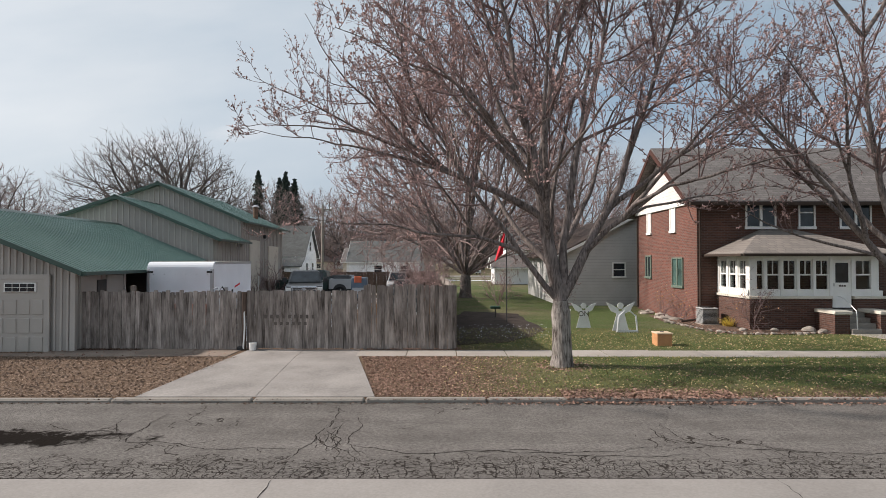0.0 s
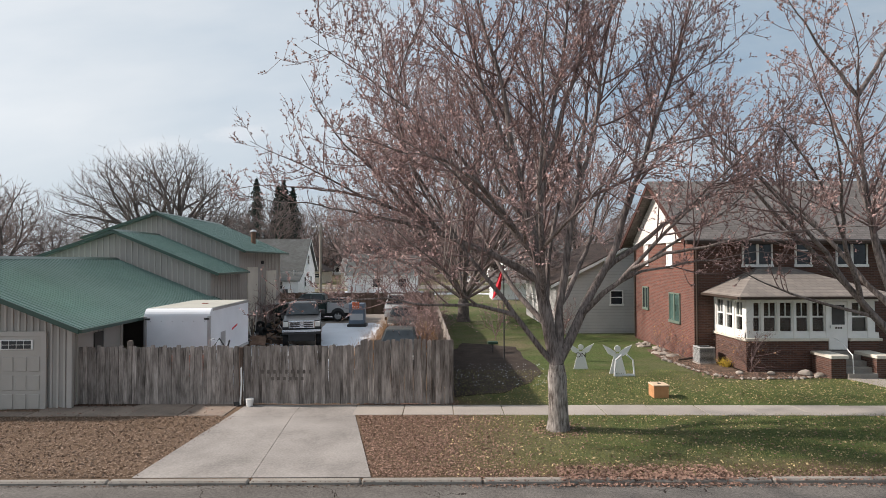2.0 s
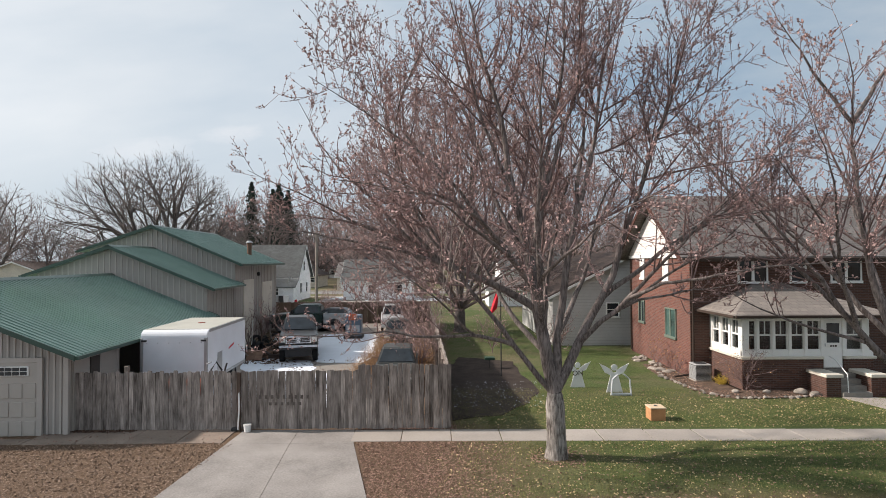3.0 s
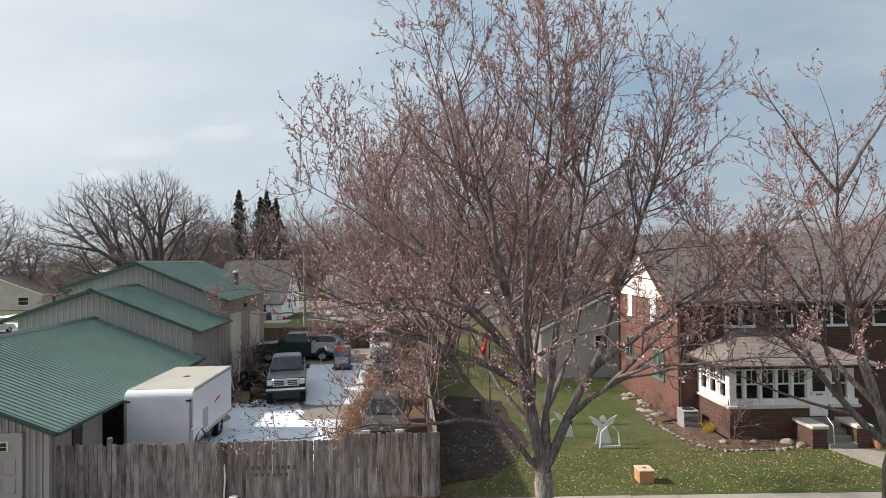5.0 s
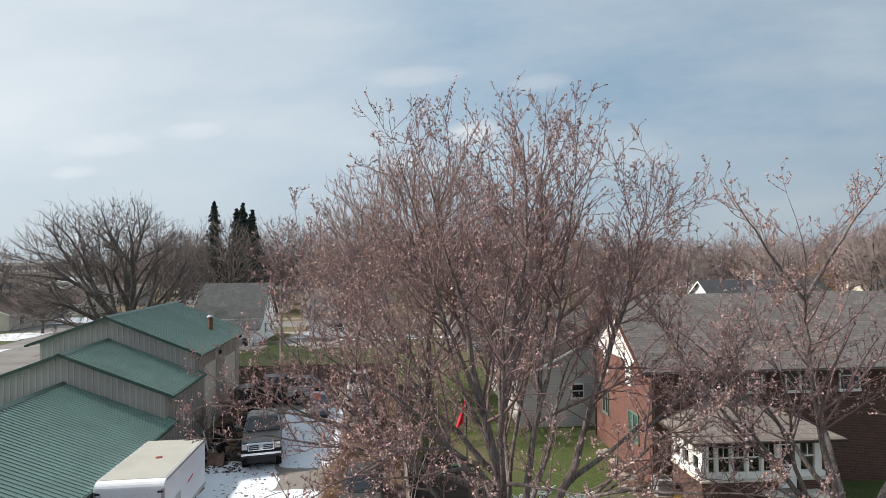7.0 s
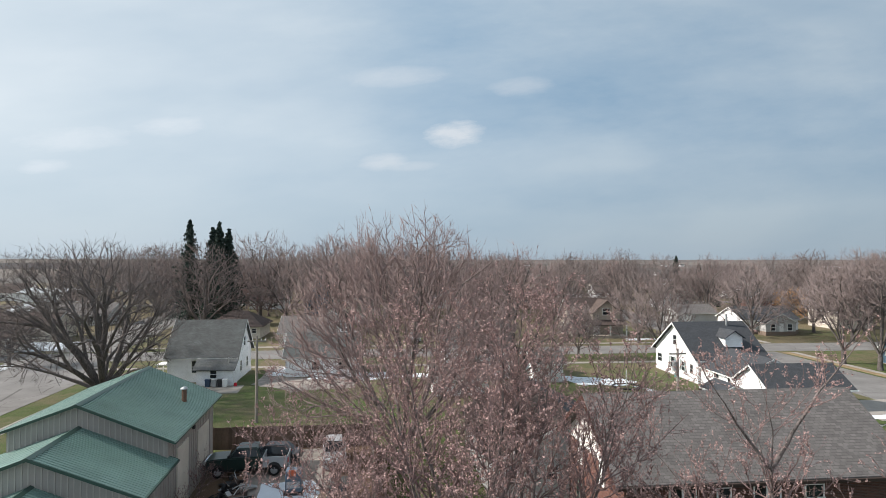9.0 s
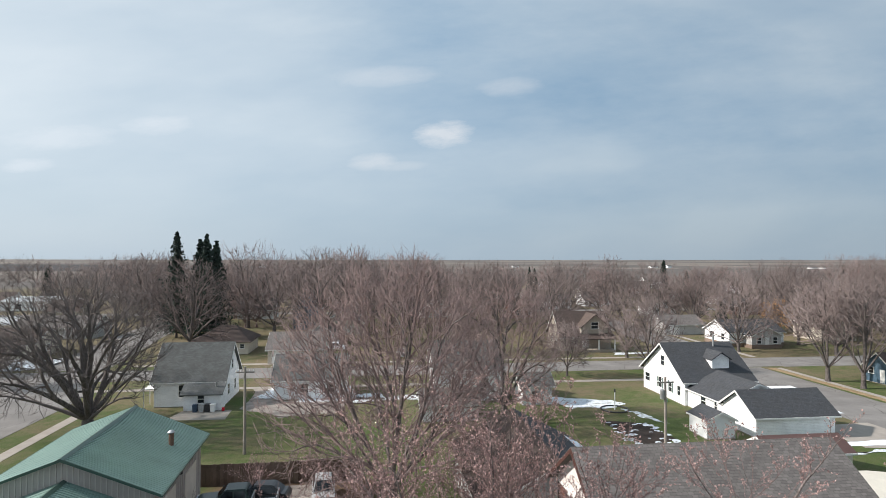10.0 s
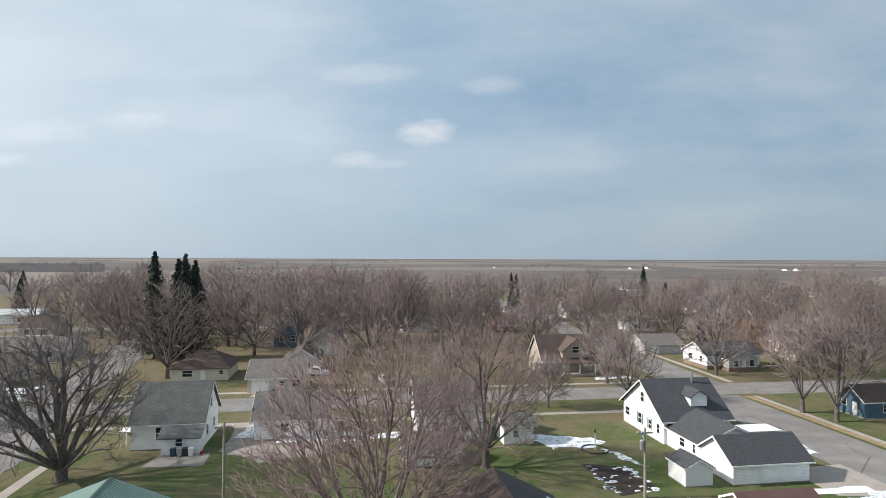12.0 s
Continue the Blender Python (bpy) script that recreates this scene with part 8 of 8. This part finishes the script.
words("yard_letters", "ON", (5.95, 24.28, 0.6), 0.3, M_LETTER, "dark letters on the white yard figure", "letters")
cover = thing("plastic_cover", "clear crumpled plastic cover on a wire stand", "cover", (7.3, 22.8, 0.1))
M_FILM = mat("clouded_plastic", (0.62, 0.64, 0.66), 0.1, 5, 0.25)
for s in (-1, 1):
    part("leg", MB().tube([(7.3 + s * 0.4, 22.75, 0.1), (7.3 + s * 0.34, 22.75, 0.75), (7.3 + s * 0.1, 22.75, 0.95)], [0.035] * 3, 6), M_FILM, cover)
part("foot_bar", MB().box(6.88, 7.72, 22.72, 22.78, 0.1, 0.2, 0.01), M_FILM, cover)

flag = thing("flag_pole", "dark metal flag pole with a drooping red flag", "flag", (2.95, 26.6, 0.1))
part("pole", MB().tube([(2.95, 26.6, 0.0), (2.95, 26.6, 4.6)], [0.03, 0.022], 8), M_BLACK, flag)
gx, gz = np.meshgrid(np.linspace(0, 1, 9), np.linspace(0, 1, 12))
fv = [(2.93 - 0.42 * (1 - v) * (0.35 + 0.65 * u) - 0.12 * u, 26.6 + 0.07 * math.sin(6 * u + 4 * v), 4.45 - 1.4 * (1 - v) * (0.85 + 0.15 * u) - 0.15 * u) for u, v in zip(gx.ravel(), gz.ravel())]
ff = [(j * 9 + i, j * 9 + i + 1, (j + 1) * 9 + i + 1, (j + 1) * 9 + i) for j in range(11) for i in range(8)]
fb = MB().add(fv + [(a, b + 0.012, c) for a, b, c in fv], ff + [tuple(99 + 9 + q for q in f[::-1]) for f in ff])
part("flag_cloth", fb, M_RED, flag, "red cloth", smooth=True)
feed = thing("bird_feeder", "small dark green bird table on a post", "bird feeder", (2.6, 28.6, 0.1))
part("post", MB().tube([(2.6, 28.6, 0), (2.6, 28.6, 0.55)], [0.03, 0.03], 6), M_BLACK, feed)
part("tray", MB().box(2.35, 2.85, 28.4, 28.8, 0.55, 0.68, 0.02), mat("dark_green_paint", (0.02, 0.06, 0.035), 0.2, 3, 0.6), feed)

# mulch bed edged with stones along the porch
M_MULCH = mat("brown_mulch", (0.115, 0.08, 0.06), 0.45, 2.5, 0.95, bump=0.7, fine=18)
BED = [(10.6, 29.5), (10.3, 26.5), (10.45, 24.6), (10.8, 22.9), (11.5, 22.05), (13.7, 22.1), (15.2, 22.5), (15.2, 23.4), (12.4, 23.4), (12.4, 26.1), (11.55, 26.1), (11.55, 29.5)]
sheet("garden_bed", BED, 0.135, M_MULCH, "leaf-strewn brown mulch bed along the brick wall", "garden bed", 14, 0.03)
sheet("garden_bed", [(0.5, 19.3), (2.2, 19.9), (4.2, 23.5), (4.0, 30.5), (1.2, 32), (0.0, 28)], 0.118, M_SOIL, "dark mulch mound under the maple", "garden bed", 15, 0.06)
rng = random.Random(17)
for a, b in zip(BED[1:7], BED[2:8]):
    n = max(2, int(math.hypot(b[0] - a[0], b[1] - a[1]) / 0.2))
    for i in range(n):
        f = (i + rng.uniform(-0.2, 0.2)) / n
        s = rng.uniform(0.05, 0.1)
        single("edging_stone", MB().blob((a[0] + (b[0] - a[0]) * f + rng.uniform(-0.07, 0.07), a[1] + (b[1] - a[1]) * f + rng.uniform(-0.07, 0.07), 0.14), s, rng, 1, (1.2, 0.9, 0.75), 0.3), M_STONE, "rough pale edging stone of the flower bed", "stone", "edging stones", smooth=False)
for k in range(26):
    s = rng.uniform(0.1, 0.3)
    single("rock", MB().blob((rng.uniform(10.5, 11.4), rng.uniform(27, 31.5), 0.12), s, rng, 1, (1.2, 1, 0.7), 0.35), M_STONE, "rough grey rock in a low heap", "rock", "rock heap")
for cx, cy, s in ((14.5, 22.75, 0.22), (14.9, 22.5, 0.15), (12.0, 23.0, 0.12), (13.2, 22.9, 0.12)):
    single("boulder", MB().blob((cx, cy, 0.18), s, rng, 2, (1.3, 1, 0.75), 0.12), M_STONE, "grey boulder lying in the flower bed", "rock", "boulders")
pot = thing("flower_pot", "terracotta pot with withered plants by the steps", "pot", (17.8, 22.2, 0.1))
part("body", MB().tube([(17.8, 22.2, 0.1), (17.8, 22.2, 0.5), (17.8, 22.2, 0.56)], [0.2, 0.3, 0.33], 14), mat("terracotta", (0.4, 0.19, 0.1), 0.15, 4, 0.8), pot)


def tuft(name, label, category, at, count, spread, height, material, seed, thin=0.006, lean=0.5):
    r = np.random.RandomState(seed)
    ch = []
    for i in range(count):
        p = np.array([r.normal(0, spread), r.normal(0, spread), 0])
        d = unit(np.array([r.normal(0, lean), r.normal(0, lean), 1.0]))
        h = height * r.uniform(0.5, 1.1)
        ch.append((np.array([p, p + d * h * 0.6, p + d * h + np.array([r.normal(0, 0.1), r.normal(0, 0.1), -0.05 * height])]), np.array([thin, thin * 0.8, thin * 0.3])))
    ob = single(name, fast_mesh(name, *spikes(ch), False), material, label, category)
    ob.matrix_basis = pose(*at)
    return ob


M_STRAW = mat("dry_straw", (0.25, 0.15, 0.085), 0.3, 3, 0.9, bump=0)
M_YELLOW = mat("yellowed_leaves", (0.5, 0.36, 0.06), 0.3, 3, 0.9, bump=0)
for k, (px, py) in enumerate([(-3.5, 24.6), (-3.2, 26.2), (-3.4, 28.0), (-3.3, 30.2), (-3.1, 32.4), (-3.2, 35.0), (-3.0, 22.8), (-0.9, 30.5), (-1.0, 33.5), (-3.3, 38)]):
    tuft("dry_grass_clump", "tall clump of dry orange-brown grass", "grass", (px, py, 0.1), 260, 0.28, 1.15, M_STRAW, 400 + k)
tuft("withered_plant", "yellowed withered plant by the porch corner", "plant", (12.25, 24.6, 0.12), 120, 0.1, 0.5, M_YELLOW, 420)
for k, (px, py, h) in enumerate([(12.55, 23.2, 1.9), (11.2, 26.6, 0.6), (11.0, 28.5, 0.6)]):
    plant("bare_shrub", "thin leafless shrub in the flower bed", (px, py, 0.1), grow(500 + k, h, h * 0.5, 0.1, 7, 0.012, 5, 6, 4, (5, 55), thin=0.004), M_TWIG, M_TWIG, M_DRYLEAF, 140, 0.03, k, sides=(5, 4, 3, 3, 3), group="leafless shrubs")
for k, (px, py, h) in enumerate([(-0.9, 26.5, 2.6), (-0.8, 30, 3.4), (-1.3, 36, 4.0), (-1.6, 41, 5.0), (-3.4, 46.5, 4.5), (-9.5, 48.5, 3.2), (-12.2, 40.5, 2.6), (-12.0, 36.4, 2.2), (7.0, 33, 2.0), (3.2, 33.5, 2.2)]):
    plant("bare_bush", "tangled leafless bush along the fence", (px, py, 0.1), grow(520 + k, h, h * 0.55, 0.2, 9, 0.03, 3.2, 4.2, 4, (5, 65), thin=0.006), M_TWIG, M_TWIG, M_BUD, 700, 0.03, k, sides=(5, 4, 3, 3, 3), group="leafless bushes")

# ---- poles, patio things and garden pieces farther off ----


def utility_pole(label, x, y, h, lamp=False):
    t = thing("utility_pole", label, "pole", (x, y, 0.1), "utility poles")
    part("pole", MB().tube([(x, y, 0), (x, y, h)], [0.16, 0.11], 10), M_POLE, t)
    part("crossarm", MB().box(x - 0.9, x + 0.9, y - 0.06, y + 0.06, h - 0.6, h - 0.46, 0.01), M_POLE, t)
    for dx in (-0.8, -0.4, 0.4, 0.8):
        part("insulator", MB().tube([(x + dx, y, h - 0.46), (x + dx, y, h - 0.3)], [0.05, 0.035], 8), M_TRIM, t)
    if lamp:
        part("transformer", MB().tube([(x - 0.33, y, h - 2.2), (x - 0.33, y, h - 1.3), (x - 0.33, y, h - 1.22)], [0.22, 0.22, 0.15], 12), M_STEEL, t)
    return t


utility_pole("grey wooden utility pole behind the workshop", -12.2, 58.0, 8.6)
utility_pole("grey wooden utility pole with a transformer", 29.7, 55.0, 7.2, True)
ring = thing("garden_ring", "dark ring on the lawn round a slim post", "fire ring", (30.7, 69.6, 0.1))
k = 28
rp = [(30.7 + 1.7 * math.cos(a), 69.6 + 1.7 * math.sin(a), 0.2) for a in np.linspace(0, 2 * math.pi, k)]
part("ring", MB().tube(rp, [0.09] * k, 6), M_BLACK, ring)
part("post", MB().tube([(30.7, 69.6, 0.1), (30.7, 69.6, 2.3)], [0.08, 0.07], 8), M_TRIM, ring)
part("cap", MB().tube([(30.7, 69.6, 2.3), (30.7, 69.6, 2.7)], [0.12, 0.1], 8), M_BLACK, ring)
for px, mm, lb in ((-21.7, mat("blue_plastic", (0.02, 0.05, 0.1), 0.2, 3, 0.5), "dark blue"), (-20.9, M_ACGREY, "pale grey"), (-20.2, M_BLACK, "black"), (-19.6, M_TRIM, "white")):
    wb = thing("wheelie_bin", f"{lb} wheeled rubbish bin on the patio", "bin", (px, 74.6, 0.12), "patio bins")
    part("body", MB().prism([(px - 0.24, 0.14), (px + 0.24, 0.14), (px + 0.3, 1.0), (px - 0.3, 1.0)], "y", 74.3, 74.85), mm, wb)
    part("lid", MB().box(px - 0.32, px + 0.32, 74.26, 74.9, 1.0, 1.07, 0.02), mm, wb)
single("red_can", MB().tube([(-18.4, 74.8, 0.12), (-18.4, 74.8, 0.5), (-18.4, 74.8, 0.55)], [0.18, 0.18, 0.1], 10), M_RED, "small red can beside the house", "can")
single("garden_chair", MB().box(38.8, 39.3, 72.4, 72.9, 0.45, 0.52, 0.02).box(38.8, 39.3, 72.85, 72.92, 0.5, 1.1, 0.02).box(38.8, 38.86, 72.4, 72.46, 0.1, 0.5).box(39.24, 39.3, 72.4, 72.46, 0.1, 0.5), mat("aqua_paint", (0.2, 0.45, 0.45), 0.1, 3, 0.5), "pale aqua garden chair by the white wall", "chair")
saloon("white car parked on the side street", (-47.0, 66, 0.13), 175, M_ALU, 0.1)
saloon("dark car parked before the ranch houses", (-10.5, 103.0, 0.13), 90, M_TRUCK, 0.1)
saloon("silver car parked on a far drive", (6.5, 110, 0.13), 10, M_SILVER, 0.15)
saloon("white pickup-sized car on a drive", (-5.0, 121, 0.13), 80, M_ALU, 0.3)

# ---- fallen leaves and grass ----


def strewn(name, label, seed, count, x0, x1, y0, y1, size, material, keep=None, z=0.012):
    r = np.random.RandomState(seed)
    x, y = r.uniform(x0, x1, count), r.uniform(y0, y1, count)
    if keep:
        ok = np.array([keep(a, b, r.random_sample()) for a, b in zip(x, y)])
        x, y = x[ok], y[ok]
    zz = np.array([rise(b) if b > 12.24 else -0.068 for b in y]) + z
    return single(name, flecks(name, np.stack([x, y, zz], 1), size, seed, True), material, label, "leaves", kind="stuff")


strewn("fallen_leaves", "thick brown leaf litter on the verge", 1, 30000, -24, -6.0, 12.5, 17.05, 0.027, M_DULLLEAF, lambda x, y, q: x < -6.66 + 0.11 * (y - 12.5) + 0.1)
strewn("fallen_leaves", "thick red-brown leaf litter beside the drive", 2, 16000, -2.7, 3.2, 12.5, 17.1, 0.026, M_LITTER, lambda x, y, q: x > -1.5 - 0.2 * (y - 12.5) and q < 1.1 - 0.45 * max(x, 0))
strewn("fallen_leaves", "brown leaves gathered in the gutter", 3, 5000, 0.5, 16, 12.02, 12.9, 0.032, M_LITTER, lambda x, y, q: q > abs(y - 12.4) * 1.6)
strewn("fallen_leaves", "brown leaves along the fence foot", 4, 3200, -2.5, 0.6, 18.35, 18.8, 0.03, M_LITTER)
strewn("fallen_leaves", "pale leaves scattered over the lawn", 5, 6500, 0.0, 17, 12.6, 22.5, 0.034, M_PALELEAF, lambda x, y, q: not 17.0 < y < 18.35 and (y > 17 or q < 0.8))
strewn("fallen_leaves", "brown leaves scattered over the lawn", 6, 5200, 0.0, 17, 12.6, 24, 0.034, M_LITTER, lambda x, y, q: not 17.0 < y < 18.35 and (q < 0.3 or y < 16.2))
strewn("fallen_leaves", "leaf drift spilling over the kerb", 21, 5200, 2.6, 6.4, 12.1, 13.2, 0.034, M_LITTER, lambda x, y, q: q > abs(y - 12.55) * 1.5, 0.035)
strewn("fallen_leaves", "leaves heaped round the foot of the maple", 22, 900, 2.5, 4.0, 15.0, 16.5, 0.034, M_LITTER, lambda x, y, q: q > (math.hypot(x - 3.25, y - 15.75) - 0.3) * 1.6, 0.02)
strewn("fallen_leaves", "dark wet leaves under the fence corner", 23, 2200, -12.4, -9.6, 18.2, 18.8, 0.04, M_WETLEAF, lambda x, y, q: q > (18.75 - y) * 1.2, 0.03)
single("loose_board", MB().box(-10.75, -10.0, 18.5, 18.62, 0.125, 0.165, 0.008), M_TRIM, "pale loose board lying at the fence foot", "board")
strewn("fallen_leaves", "brown leaves drifted over the pavement edge", 7, 1100, -22, -6.5, 16.9, 18.7, 0.04, M_LITTER, lambda x, y, q: q < 0.35 or y < 17.15, 0.02)
# leaf scraps thickening towards the kerb, dark enough to paint its shadow line too
strewn("gutter_litter", "dark wet leaf scraps in the gutter, also painting the shadow line of the kerb", 31, 5200, -24, 20, 12.1, 12.26, 0.022, M_WETLEAF, lambda x, y, q: q < (y - 12.08) * 5, 0.008)
strewn("scrap_litter", "dark debris trodden into the slush by the workshop", 43, 700, -10.8, -8.3, 30.0, 36.0, 0.1, M_WETLEAF, None, 0.05)
strewn("dead_grass", "dark dead grass and leaf scraps poking through the yard snow", 41, 700, -9.0, -4.2, 20.2, 31.5, 0.07, M_WETLEAF, lambda x, y, q: q < 0.25 + 0.75 * (x < -6.6), 0.045)
sheet("snow_patch", [(26.6, 54.5), (34.2, 54.2), (34.2, 53.8), (26.6, 53.9)], 0.13, M_SNOW, "narrow strip of snow across the lawn", "snow", 91, 0.04)
sheet("snow_patch", [(45.5, 54.4), (54.8, 54.3), (54.6, 52.8), (46.0, 53.2)], 0.15, M_SNOW, "bright snow bank beside the paved lot", "snow", 92, 0.06)
strewn("snow_flecks", "scattered scraps of snow on dark mulch", 8, 260, 0.6, 4.4, 21.0, 25.5, 0.028, M_SNOW, None, 0.03)
strewn("fallen_leaves", "dry leaves lying in the flower bed", 9, 2600, 10.4, 15.2, 22.1, 29, 0.045, M_LITTER, lambda x, y, q: x < 11.5 or y < 23.4, 0.04)


def grass(name, label, seed, count, x0, x1, y0, y1, keep):
    r = np.random.RandomState(seed)
    ch = []
    for i in range(count):
        x, y = r.uniform(x0, x1), r.uniform(y0, y1)
        if not keep(x, y):
            continue
        p = np.array([x, y, rise(y)])
        ch.append((np.array([p, p + np.array([r.normal(0, 0.025), r.normal(0, 0.025), r.uniform(0.03, 0.08)])]), np.array([0.008, 0.002])))
    m = mat("grass_blades", (0.085, 0.108, 0.032), 0.4, 1.2, 0.85, bump=0, col2=(0.19, 0.18, 0.075))
    return single(name, fast_mesh(name, *spikes(ch), False), m, label, "grass", kind="stuff")


grass("grass", "short green lawn grass with straw tips", 12, 42000, 0.5, 18, 12.5, 24, lambda x, y: not 17.05 < y < 18.35 and not (x > 10.3 and y > 21.9) and (x > 2.0 or y > 18.3 or (x * 37.7 % 1) < x / 2.5))
